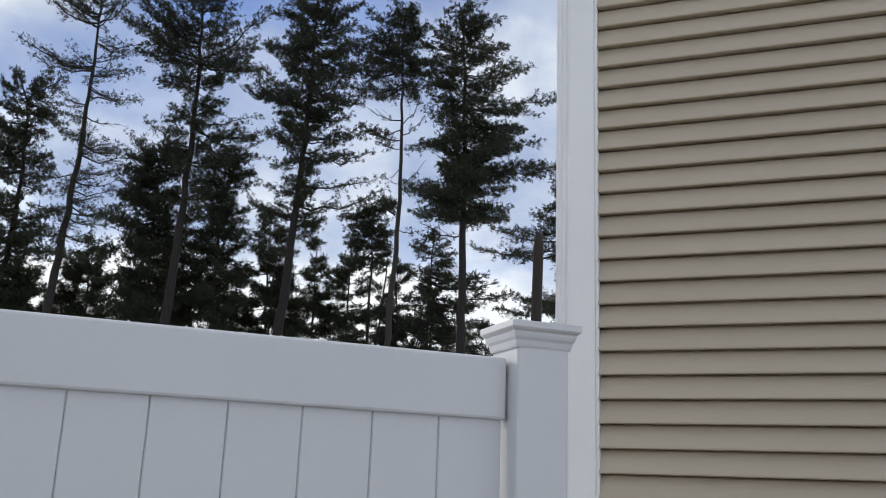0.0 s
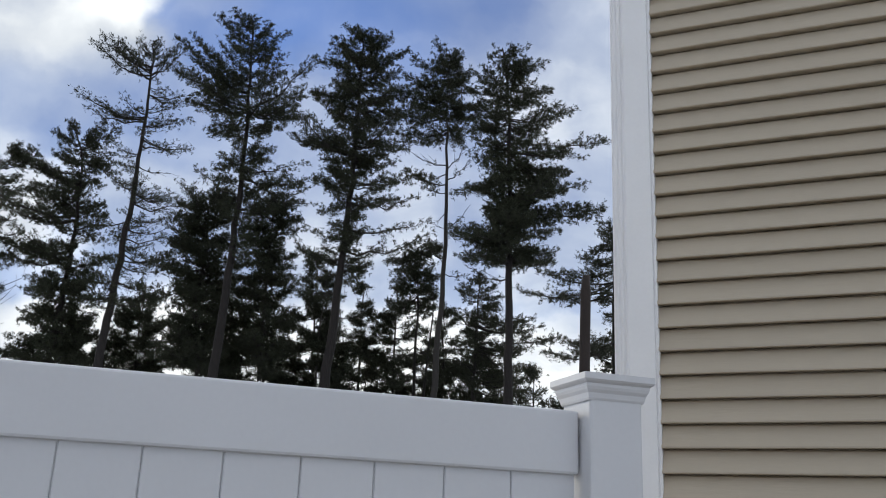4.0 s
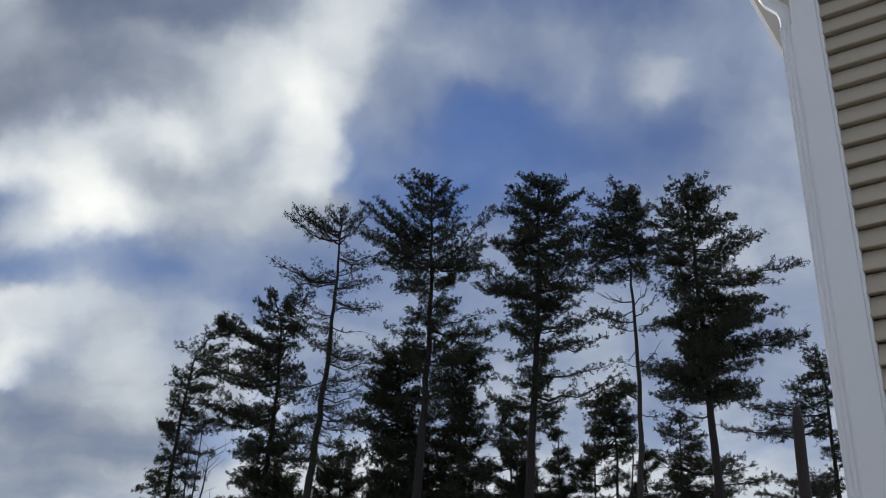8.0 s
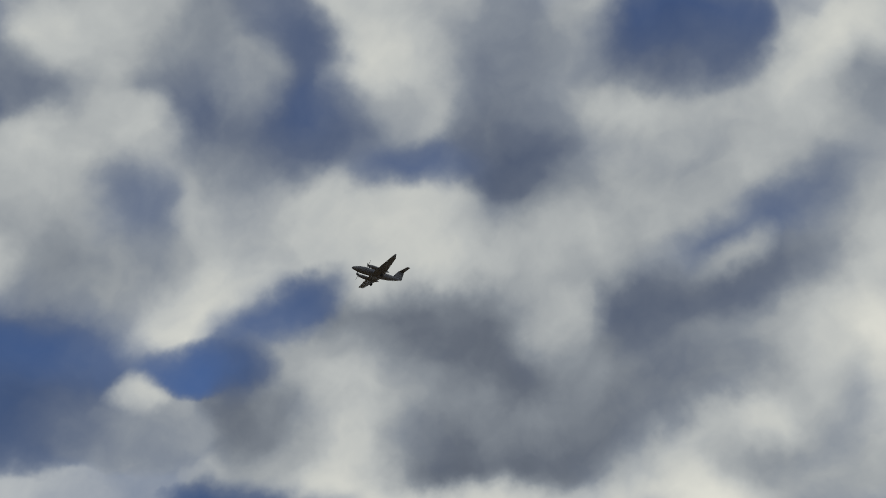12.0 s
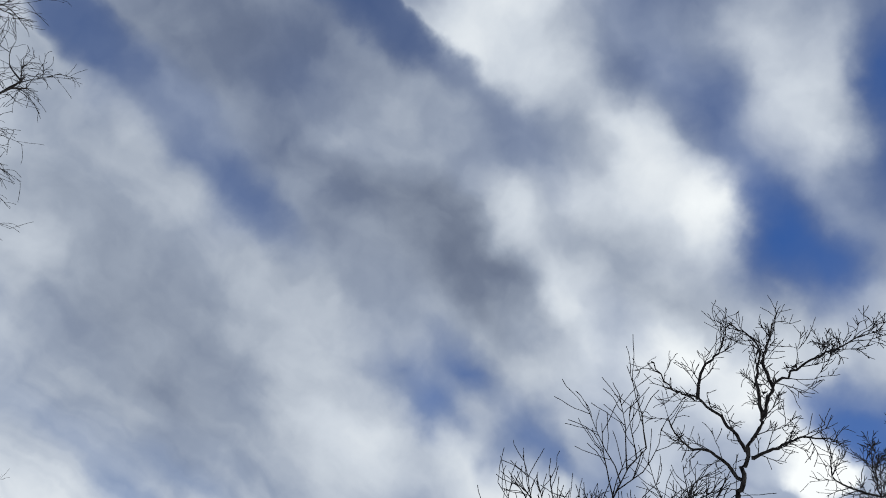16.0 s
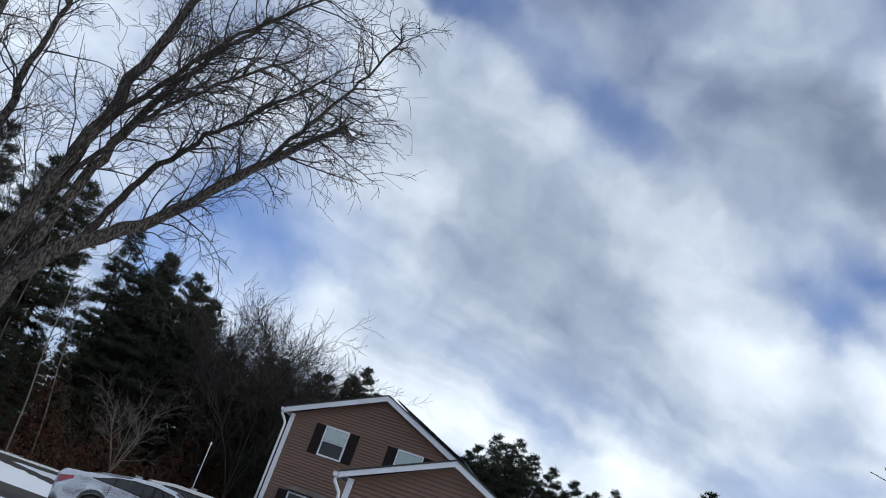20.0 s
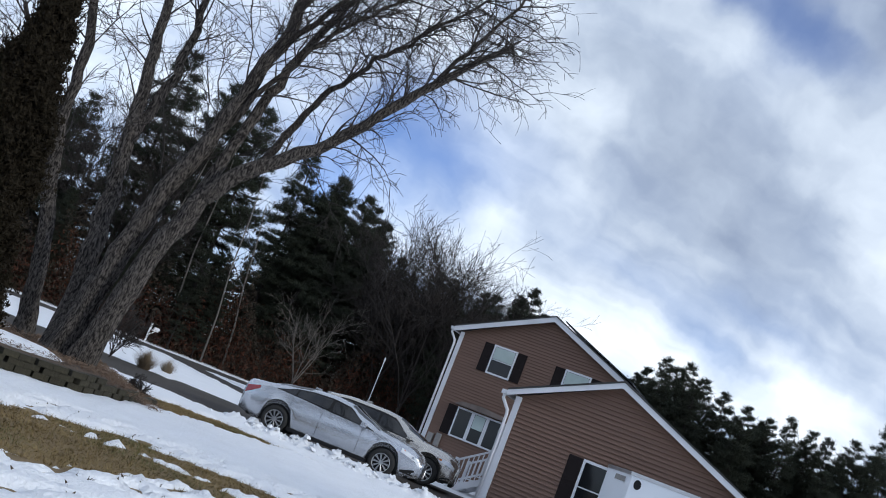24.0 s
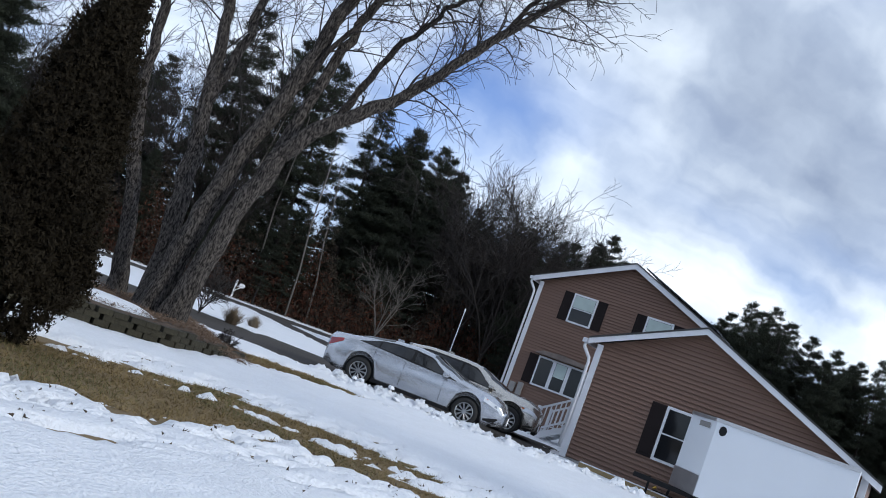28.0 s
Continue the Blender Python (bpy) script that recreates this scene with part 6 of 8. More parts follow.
limb(crab, [(-13.87, -2.17, 6.80), (-13.76, -2.75, 6.97), (-13.74, -2.83, 7.40)], 0.0275, 0.012, rng, BACKLIT_LIMB, 14, reach=0.38, droop=-0.02, level=1, start=0.1, twig=0.008)
limb(crab, [(-13.88, -2.10, 6.64), (-13.91, -1.88, 7.16), (-13.90, -1.95, 7.58)], 0.0275, 0.012, rng, BACKLIT_LIMB, 14, reach=0.38, droop=-0.02, level=1, start=0.1, twig=0.008)

bare_tree(-12.4, -5.3, 6.5, 13, 16, "bare crab apple tree with dense twigs", spread=0.42, crook=0.14, kids=(5, 8), trunk=0.45, group="crab apples")

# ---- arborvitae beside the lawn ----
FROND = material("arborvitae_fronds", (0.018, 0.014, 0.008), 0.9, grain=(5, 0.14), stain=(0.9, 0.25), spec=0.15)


def arborvitae(x, y, height, radius, seed):
    r = np.random.default_rng(seed)
    shrub = thing("arborvitae", "tall narrow arborvitae with dark bronze-green foliage", "shrub", pose(x, y, 0))
    stems = Geo()
    for k in range(9):
        a = r.uniform(0, 6.28)
        stems.tube([(0, 0, 0), (math.cos(a) * 0.25, math.sin(a) * 0.25, 0.7), (math.cos(a) * 0.35, math.sin(a) * 0.35, height * 0.6)], [0.05, 0.035, 0.012], 5, False)
    for k in range(45):
        a, h = r.uniform(0, 6.28), r.uniform(0.25, 1.0)
        stems.tube([(0, 0, h), (math.cos(a) * 0.4, math.sin(a) * 0.4, h + 0.05), (math.cos(a) * 0.62, math.sin(a) * 0.62, h + r.uniform(0.0, 0.35))], [0.014, 0.009, 0.004], 4, False)
    part("woody_core", stems, TWIG, shrub)
    n = 34000
    h = height * r.beta(1.0, 1.25, n)
    h = np.where(r.uniform(size=n) < 0.75, np.maximum(h, 0.55 + 0.5 * r.uniform(size=n)), h)
    shape = radius * np.minimum(1.0, 0.55 + h / 1.3) * np.clip(1.0 - (h / height) ** 1.8, 0, 1) + 0.02
    a = r.uniform(0, 2 * np.pi, n)
    lump = 1 + 0.13 * np.sin(a * 3 + h * 4) + 0.10 * np.sin(a * 7 - h * 6)
    d = shape * lump * np.sqrt(r.uniform(0.35, 1.0, n))
    c = np.stack([np.cos(a) * d, np.sin(a) * d, h], 1)
    w = np.stack([np.cos(a) * 0.5, np.sin(a) * 0.5, np.full(n, 0.8)], 1)
    clump = c[r.integers(0, 1500, n)] + r.normal(size=(n, 3)) * 0.055
    c = np.where((r.uniform(size=n) < 0.85)[:, None], clump, c)
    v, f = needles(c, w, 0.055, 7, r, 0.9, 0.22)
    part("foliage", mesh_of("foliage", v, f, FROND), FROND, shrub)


arborvitae(1.03, -11.3, 4.75, 0.75, 3)

# ---- woods across the street ----
W_LABEL = "dark pine in the woods across the street"
proto = []
for i, (h, r, droop) in enumerate([(20, 2.7, 0.16), (20, 3.1, 0.06), (20, 2.1, 0.30), (20, 2.9, 0.10)]):
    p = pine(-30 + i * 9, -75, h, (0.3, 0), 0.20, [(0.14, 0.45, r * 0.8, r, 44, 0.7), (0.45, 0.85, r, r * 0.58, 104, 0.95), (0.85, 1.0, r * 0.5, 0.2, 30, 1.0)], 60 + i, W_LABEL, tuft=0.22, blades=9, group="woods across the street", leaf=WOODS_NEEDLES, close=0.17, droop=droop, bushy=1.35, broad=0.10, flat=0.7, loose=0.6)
    proto.append(p)
bare_proto = [bare_tree(-40 + 8 * i, -80, 14, 6, 90 + i, "bare grey tree in the woods across the street", mat=TWIG, spread=0.5, group="woods across the street", thick=0.13, least=0.013) for i in range(2)]
bare_proto[0].matrix_world = pose(10.5, -64, 0)
bare_proto[1].matrix_world = pose(-3.0, -66, 0)


def skyline(yaw):
    """Height of the woods' outline, in degrees over the horizon, by yaw."""
    line = [(100, 7.0), (124, 7.2), (131, 9.6), (134, 7.6), (138.5, 7.6), (141.4, 8.4), (144.3, 9.0), (147, 7.2), (151, 8.6), (153, 10.0), (155.3, 8.8), (158, 9.6), (161.5, 10.0), (164.5, 11.6), (168.5, 12.6), (171, 13.6), (175, 14.6), (178.5, 15.2), (181, 11.5), (184, 8.6), (190, 8.4), (192, 11.6), (205, 12.0), (240, 8.0)]
    for (a, ha), (b, hb) in zip(line, line[1:]):
        if a <= yaw <= b:
            return ha + (hb - ha) * (yaw - a) / (b - a)
    return 8.0


r = np.random.default_rng(12)
spots = [(yaw, 1.0, 62) for yaw in (131.2, 141.5, 144.2, 153.0, 155.2, 164.6, 166.3, 168.6, 172.2, 174.8, 177.6, 183.0, 186.0, 193.5, 196.5)]
spots += [(yaw + r.uniform(-1.2, 1.2), r.uniform(0.25, 0.44) if 168 < yaw < 182 else r.uniform(0.62, 1.0), r.uniform(59, 80)) for yaw in np.linspace(156.5, 206, 54)]
spots += [(yaw + r.uniform(-1, 1), r.uniform(0.7, 1.0), r.uniform(56, 74)) for yaw in np.linspace(128, 157, 34)]
spots += [(yaw + r.uniform(-1, 1), r.uniform(0.26, 0.42), r.uniform(58, 72)) for yaw in np.linspace(157, 204, 32)]
spots += [(yaw, share, far) for yaw, share, far in ((136.6, 1.05, 57), (137.8, 0.95, 60), (139.0, 1.0, 56), (140.3, 1.0, 61), (142.6, 1.05, 58), (145.4, 0.9, 63), (135.2, 1.0, 60), (133.0, 0.95, 58), (191.2, 1.35, 46), (193.0, 1.1, 44), (194.0, 1.1, 45))]
spots += [(yaw + r.uniform(-0.8, 0.8), r.uniform(0.78, 0.94), r.uniform(70, 84)) for yaw in [*np.linspace(156, 168, 12), *np.linspace(183, 204, 12), *np.linspace(134, 152, 10)]]
first_places = []
for i, (yaw, share, far) in enumerate(spots):
    high = far * math.tan(radians(skyline(yaw))) * share + 1.6
    s = high / 20
    place = pose(-math.sin(radians(yaw)) * far, math.cos(radians(yaw)) * far, 0, 0, 0, r.uniform(0, 360)) @ Matrix.Diagonal((s * 1.10, s * 1.10, s, 1))
    if i < 4:
        first_places.append(place)
    else:
        copy_thing(proto[int(r.integers(0, 4))], place)
for p, place in zip(proto, first_places):
    p.matrix_world = place
for i, (yaw, far, s) in enumerate([(159.0, 63, 0.80), (157.4, 64, 0.75), (154.6, 66, 0.72), (176, 60, 0.7), (181, 61, 0.8), (158.2, 60, 0.74), (160.2, 62, 0.80), (156.3, 61, 0.66), (161.6, 64, 0.8), (155.4, 63, 0.66), (159.6, 66, 0.8)]):
    place = pose(-math.sin(radians(yaw)) * far, math.cos(radians(yaw)) * far, 0, 0, 0, 50 * i) @ Matrix.Diagonal((s, s, s, 1))
    copy_thing(bare_proto[i % 2], place)
bare_tree(-13.0, -47.5, 5.3, 6, 33, "small pale leafless tree at the street edge", mat=GREY_TWIG, spread=0.75, thick=0.055, kids=(2, 5), crook=0.12)
BIRCH = material("birch_bark", (0.12, 0.108, 0.096), 0.8, grain=(9, 0.28), stain=(2, 0.2))
for yaw, far, h, lean in ((170.2, 58, 12, 0.9), (168.9, 59, 10.5, 1.4), (172.8, 60, 12.5, 0.4), (175.3, 60, 13, -0.8)):
    geo = Geo()
    for k in range(14):
        z = h * r.uniform(0.45, 0.95)
        side = r.uniform(0, 6.28)
        geo.tube([(lean * z / h + 0.1, 0, z), (lean * z / h + 0.1 + math.cos(side) * 0.5, math.sin(side) * 0.5, z + 0.5), (lean * z / h + 0.1 + math.cos(side) * 0.9, math.sin(side) * 0.9, z + 1.2)], [0.022, 0.015, 0.006], 4)
    birch = thing("birch_tree", "slender pale birch trunk among dark pines", "tree", pose(-math.sin(radians(yaw)) * far, math.cos(radians(yaw)) * far, 0))
    part("trunk", Geo().tube([(0, 0, 0), (lean * 0.2, 0, h * 0.25), (lean * 0.42 + 0.18, 0, h * 0.5), (lean * 0.8, 0, h * 0.78), (lean * 1.1, 0, h)], [0.06, 0.055, 0.045, 0.035, 0.015], 7), BIRCH, birch, smooth=True)
    part("branchwork", geo, TWIG, birch)
# undergrowth: oak saplings that keep their dry leaves, at the edge of the woods
DRY_LEAF = material("dry_oak_leaves", (0.072, 0.030, 0.019), 0.9, grain=(1.5, 0.2), stain=(0.25, 0.3), spec=0.15)
DARK_BRUSH = material("dark_brush", (0.050, 0.040, 0.031), 0.95, grain=(1.5, 0.2), stain=(0.3, 0.25), spec=0.1)
for mat, name, label, count, lift in ((DRY_LEAF, "undergrowth", "rust-brown oak undergrowth at the wood's edge", 60000, 4.4), (DARK_BRUSH, "brush", "dark tangled brush under the pines", 90000, 6.5)):
    x = r.uniform(-62, 22, count)
    y = -57.5 - r.uniform(0, 1, count) ** 1.5 * 16
    clump = 0.5 + 0.5 * np.sin(x * 0.9 + 1.3) * np.sin(x * 0.37 + y * 0.5)
    z = r.uniform(0, 1, count) ** 1.2 * (0.8 + lift * clump)
    v, f = needles(np.stack([x, y, z], 1), np.tile([0, 0, 0.6], (count, 1)), 0.24, 3, r, 1.0, 0.16)
    tagged(new(name, mesh_of(name, v, f, mat)), label, "undergrowth", kind="stuff")

# ---- brown house across the lawn ----
BROWN = material("brown_clapboard", (0.165, 0.096, 0.068), 0.6, vary=0.10, grain=(40, 0.04), stain=(0.8, 0.1), stretch=(0.2, 1, 1), bump=0.05)
FAR = pose(-12.07, -22.34, 0, 0, 0, 135)
far_house = thing("house", "brown clapboard house with white trim and low gabled wing", "house", FAR)


def gable(outline, y, back, name, label):
    """A gabled block: one wall mesh, and its clapboards as real laps across the gable."""
    body = part(name, Geo().prism(outline, y + 0.03, back), BROWN, far_house, label)
    xs = [p[0] for p in outline]
    z, top = 0.14, max(p[1] for p in outline)

    def span(h):
        cut = []
        for (xa, za), (xb, zb) in zip(outline, outline[1:] + outline[:1]):
            if (za - h) * (zb - h) < 0:
                cut.append(xa + (xb - xa) * (h - za) / (zb - za))
        return (min(cut), max(cut)) if len(cut) > 1 else None

    while z < top - 0.1:
        low, high = span(z), span(min(z + 0.115, top - 0.01))
        if low and high:
            a, b = low[0] + 0.02, low[1] - 0.02
            laps = Geo()
            c, d = max(high[0] + 0.02, a), min(high[1] - 0.02, b)
            laps.add([(a, y + 0.030, z + 0.022), (a, y - 0.016, z + 0.016), (c, y + 0.024, z + 0.116), (b, y + 0.030, z + 0.022), (b, y - 0.016, z + 0.016), (d, y + 0.024, z + 0.116)], [(1, 4, 5, 2), (0, 3, 4, 1), (0, 1, 2), (3, 5, 4)])
            part("clapboard", laps, BROWN, body)
        z += 0.115
    return body


LOW = [(0.0, 0.0), (0.0, 3.22), (2.64, 4.36), (7.15, 2.30), (7.15, 0.0)]
HIGH = [(-6.1, 0.0), (-6.1, 5.5), (-2.61, 7.08), (0.95, 5.5), (0.95, 0.0)]
gable(LOW, 0.0, 10.2, "wing_wall", "brown clapboard wing")
gable(HIGH, 10.0, 24.0, "main_wall", "brown clapboard main block")
FTRIM = material("house_trim", (0.66, 0.67, 0.70), 0.5, stain=(1.5, 0.08))
SHUTTER = material("dark_shutter", (0.012, 0.008, 0.008), 0.75, grain=(30, 0.06), spec=0.2)
CONCRETE = material("foundation_concrete", (0.26, 0.25, 0.24), 0.9, grain=(20, 0.1), bump=0.3)
PANE = bpy.data.materials.new("window_glass")
PANE.use_nodes = True
shader = PANE.node_tree.nodes["Principled BSDF"]
shader.inputs["Base Color"].default_value, shader.inputs["Roughness"].default_value = (0.012, 0.013, 0.015, 1), 0.05
shader.inputs["Specular IOR Level"].default_value = 0.42
BLIND = material("pale_blind", (0.42, 0.50, 0.48), 0.7, grain=(30, 0.03))
SOLAR = material("solar_panel", (0.010, 0.011, 0.016), 0.2, grain=(30, 0.05))


def roof(points, y0, y1, drop, name):
    """White rake boards on the gable and dark roof slopes, along the outline left eave, peak, right eave."""
    for (xa, za), (xb, zb) in zip(points, points[1:]):
        part("rake_board", Geo().prism([(xa, za - drop), (xb, zb - drop), (xb, zb), (xa, za)], y0 - 0.24, y0 - 0.20), FTRIM, far_house)
        part("rake_soffit", Geo().prism([(xa, za - 0.07), (xb, zb - 0.07), (xb, zb - 0.04), (xa, za - 0.04)], y0 - 0.20, y0 + 0.02), FTRIM, far_house)
        part("roof", Geo().prism([(xa, za), (xb, zb), (xb, zb + 0.05), (xa, za + 0.05)], y0 - 0.26, y1), SHINGLE, far_house, "dark shingle roof")


roof([(-0.24, 3.28), (2.64, 4.47), (7.44, 2.22)], 0.0, 10.0, 0.15, "wing")
roof([(-6.36, 5.60), (-2.61, 7.18), (1.2, 5.45)], 10.0, 24.2, 0.20, "main")
for x, y, top in ((-0.02, -0.025, 3.22), (6.98, -0.025, 2.36), (-6.12, 9.975, 5.5), (0.80, 9.975, 5.5)):
    part("corner_board", Geo().soft_box(x, x + 0.17, y, y + 0.12, 0.10, top, 0.006), FTRIM, far_house)
part("foundation", Geo().box(-0.01, 7.16, -0.012, 0.0, 0.0, 0.13), CONCRETE, far_house)
part("foundation", Geo().box(-6.11, -0.02, 9.985, 10.0, 0.0, 0.13), CONCRETE, far_house)
for x, y, z in ((-0.30, -0.22, 3.20), (-6.42, 9.78, 5.52)):
    part("gutter", Geo().soft_box(x - 0.10, x + 0.04, y, y + 9.0, z - 0.06, z + 0.06, 0.01), FTRIM, far_house)
    part("downspout", Geo().tube([(x - 0.02, y + 0.10, z - 0.05), (x - 0.02, y + 0.10, z - 0.16), (x + 0.18, y + 0.16, z - 0.42), (x + 0.20, y + 0.18, z - 0.55), (x + 0.20, y + 0.20, 0.3)], [0.045] * 5, 8), FTRIM, far_house, smooth=True)
for k in range(6):
    a = 0.06 + k * 0.155
    x0, x1 = -2.45 + 3.45 * a, -2.45 + 3.45 * (a + 0.145)
    slope = -(7.18 - 5.45) / 3.81
    z0, z1 = 7.18 + slope * (x0 + 2.61) + 0.12, 7.18 + slope * (x1 + 2.61) + 0.12
    part("solar_panel", Geo().prism([(x0, z0), (x1, z1), (x1, z1 + 0.05), (x0, z0 + 0.05)], 9.9, 20.0), SOLAR, far_house, "black solar panel")


def sash_window(x0, x1, z0, z1, y, shutters=(True, True), blind=0.0, columns=1, rows=2):
    window = part("window", Geo().soft_box(x0 - 0.07, x1 + 0.07, y - 0.035, y + 0.02, z0 - 0.07, z1 + 0.07, 0.006), FTRIM, far_house, "white framed window")
    for c in range(columns):
        a, b = x0 + (x1 - x0) * c / columns + 0.07 * (c > 0), x0 + (x1 - x0) * (c + 1) / columns - 0.07 * (c < columns - 1)
        for q in range(rows):
            low, high = z0 + (z1 - z0) * q / rows + 0.018 * (q > 0), z0 + (z1 - z0) * (q + 1) / rows - 0.018 * (q < rows - 1)
            part("pane", Geo().box(a, b, y - 0.041, y - 0.030, low, high), PANE, window)
            if blind and q == rows - 1:
                part("blind", Geo().box(a + 0.01, b - 0.01, y - 0.046, y - 0.0415, low + 0.01 + (1 - blind) * (high - low), high - 0.01), BLIND, window, "pale green-grey window blind")
    for on, xa, xb in ((shutters[0], x0 - 0.47, x0 - 0.085), (shutters[1], x1 + 0.085, x1 + 0.47)):
        if on:
            leaf = part("shutter", Geo().soft_box(xa, xb, y - 0.03, y + 0.02, z0 - 0.06, z1 + 0.06, 0.005), SHUTTER, far_house, "dark brown shutter")
            part("panel", Geo().soft_box(xa + 0.06, xb - 0.06, y - 0.037, y - 0.028, z0 + 0.02, (z0 + z1) / 2 - 0.04, 0.004), SHUTTER, leaf)
            part("panel", Geo().soft_box(xa + 0.06, xb - 0.06, y - 0.037, y - 0.028, (z0 + z1) / 2 + 0.04, z1 - 0.02, 0.004), SHUTTER, leaf)
    return window


sash_window(2.33, 3.20, 0.95, 2.23, 0.0)
sash_window(-4.52, -3.67, 4.36, 5.38, 10.0, blind=1.0)
sash_window(-1.55, -0.65, 4.36, 5.38, 10.0, blind=1.0)
bow = sash_window(-5.02, -3.15, 1.63, 2.66, 9.98, shutters=(True, True), columns=3, rows=1)
part("blind", Geo().box(-4.31, -3.86, 9.934, 9.9385, 2.12, 2.65), BLIND, bow, "half-drawn pale blind")
hood = Geo().prism([(-5.22, 2.78), (-2.98, 2.78), (-3.25, 2.93), (-4.1, 3.0), (-4.95, 2.93)], 9.70, 10.0)
HOOD = material("patched_hood", (0.16, 0.13, 0.115), 0.8, grain=(3, 0.25), stain=(2.2, 0.3), stretch=(1, 0.2, 0.2))
part("window_hood", hood, HOOD, far_house, "small patched brown roof over the window")
part("meter_box", Geo().soft_box(-5.85, -5.62, 9.86, 10.0, 1.05, 1.42, 0.02), CONCRETE, far_house, "grey electric meter box")
part("meter_box", Geo().soft_box(-5.52, -5.30, 9.88, 10.0, 1.0, 1.5, 0.02), CONCRETE, far_house, "grey electric meter box")
# side steps with white railings
steps = thing("steps", "white wooden steps and railing at the side door", "stairs", FAR @ pose(0, 0, 0))
for k in range(4):
    part("tread", Geo().soft_box(-1.35 - 0.27 * (k + 1), -1.35 - 0.27 * k + 0.02, 4.2, 5.5, 0.72 - 0.18 * k - 0.03, 0.72 - 0.18 * k, 0.005), FTRIM, steps)
part("landing", Geo().soft_box(-1.35, -0.03, 4.2, 5.5, 0.70, 0.74, 0.005), FTRIM, steps)
for y in (4.22, 5.46):
    part("stringer", Geo().prism([(-2.5, 0.02), (-2.2, 0.02), (-1.3, 0.56), (-0.03, 0.56), (-0.03, 0.72), (-1.35, 0.72), (-2.5, 0.10)], y - 0.03, y + 0.01), FTRIM, steps)
    for x, z in ((-2.42, 0.05), (-1.33, 0.02), (-0.12, 0.02)):
        part("newel", Geo().soft_box(x - 0.045, x + 0.045, y - 0.045, y + 0.045, z, 1.05 if x < -2 else 1.72, 0.006), FTRIM, steps)
    for dz in (0.0, -0.72):
        part("rail", Geo().prism([(-2.42, 0.92 + dz), (-1.33, 1.62 + dz), (-1.33, 1.69 + dz), (-2.42, 0.99 + dz)], y - 0.03, y + 0.03), FTRIM, steps)
        part("rail", Geo().soft_box(-1.33, -0.05, y - 0.03, y + 0.03, 1.62 + dz, 1.69 + dz, 0.005), FTRIM, steps)
    for k in range(17):
        x = -2.32 + k * 0.14
        z = 0.98 + (x + 2.42) * 0.642 if x < -1.33 else 1.64
        if min(abs(x + 1.33), abs(x + 0.12)) > 0.06:
            part("baluster", Geo().soft_box(x - 0.016, x + 0.016, y - 0.016, y + 0.016, z - 0.70, z, 0.003), FTRIM, steps)

# ---- white cargo trailer ----
WHITE_PANEL = material("white_painted_aluminium", (0.72, 0.75, 0.79), 0.35, grain=(40, 0.01), stain=(0.8, 0.03))
PLATE = material("diamond_plate", (0.55, 0.55, 0.56), 0.28, 1.0, grain=(40, 0.1), bump=0.5, bump_scale=60)
RUBBER = material("tyre_rubber", (0.018, 0.018, 0.018), 0.85, grain=(40, 0.1))
AMBER_CAP = material("yellow_cap", (0.45, 0.27, 0.03), 0.5)
BLACK = material("black_plastic", (0.010, 0.010, 0.011), 0.6, spec=0.25)
trailer = thing("cargo_trailer", "white enclosed cargo trailer with wedge nose, parked by the house", "trailer", FAR)
plan = [(3.00, -0.55), (3.78, -1.55), (6.95, -1.55), (6.95, 0.0 - 0.35), (3.75, -0.35)]
box = Geo().add([(x, y, z) for z in (0.50, 2.36) for x, y in plan], [(4, 3, 2, 1, 0), (5, 6, 7, 8, 9)] + [(i, (i + 1) % 5, 5 + (i + 1) % 5, 5 + i) for i in range(5)])
body = part("body", box, WHITE_PANEL, trailer)
part("roof_rail", Geo().soft_box(3.74, 6.96, -1.575, -1.545, 2.30, 2.39, 0.01), PLATE, trailer, "metal roof edge rail")
part("nose_rail", Geo().add([(2.98, -0.56, 2.30), (3.77, -1.57, 2.30), (3.77, -1.57, 2.39), (2.98, -0.56, 2.39)], [(0, 1, 2, 3)]), PLATE, trailer)
part("stone_guard", Geo().add([(2.985, -0.56, 0.50), (3.765, -1.565, 0.50), (3.765, -1.565, 0.98), (2.985, -0.56, 0.98)], [(0, 1, 2, 3)]), PLATE, trailer, "bright diamond plate stone guard")
part("nameplate", Geo().add([(3.30, -0.97, 2.10), (3.62, -1.38, 2.10), (3.62, -1.38, 2.23), (3.30, -0.97, 2.23)], [(0, 1, 2, 3)]), CONCRETE, trailer, "small grey maker's plate")
patch_geo = Geo()
ring = [(3.95 + 0.10 * math.cos(a) * (1.0 if math.cos(a) > 0 else 0.8), -1.556, 2.13 + 0.115 * math.sin(a)) for a in [2 * math.pi * k / 14 for k in range(14)]]
patch_geo.add(ring, [tuple(range(14))])
part("vent_cover", patch_geo, BLACK, trailer, "black round-edged vent cover")
for x in (4.9, 5.75):
    part("wheel", Geo().tube([(x, -1.62, 0.33), (x, -1.40, 0.33)], [0.33, 0.33], 20), RUBBER, trailer)
part("frame", Geo().box(2.2, 6.9, -1.0, -0.9, 0.38, 0.5), BLACK, trailer)
part("jack", Geo().tube([(2.6, -0.95, 0.05), (2.6, -0.95, 0.52)], [0.03, 0.03], 8), BLACK, trailer, "black tongue jack")


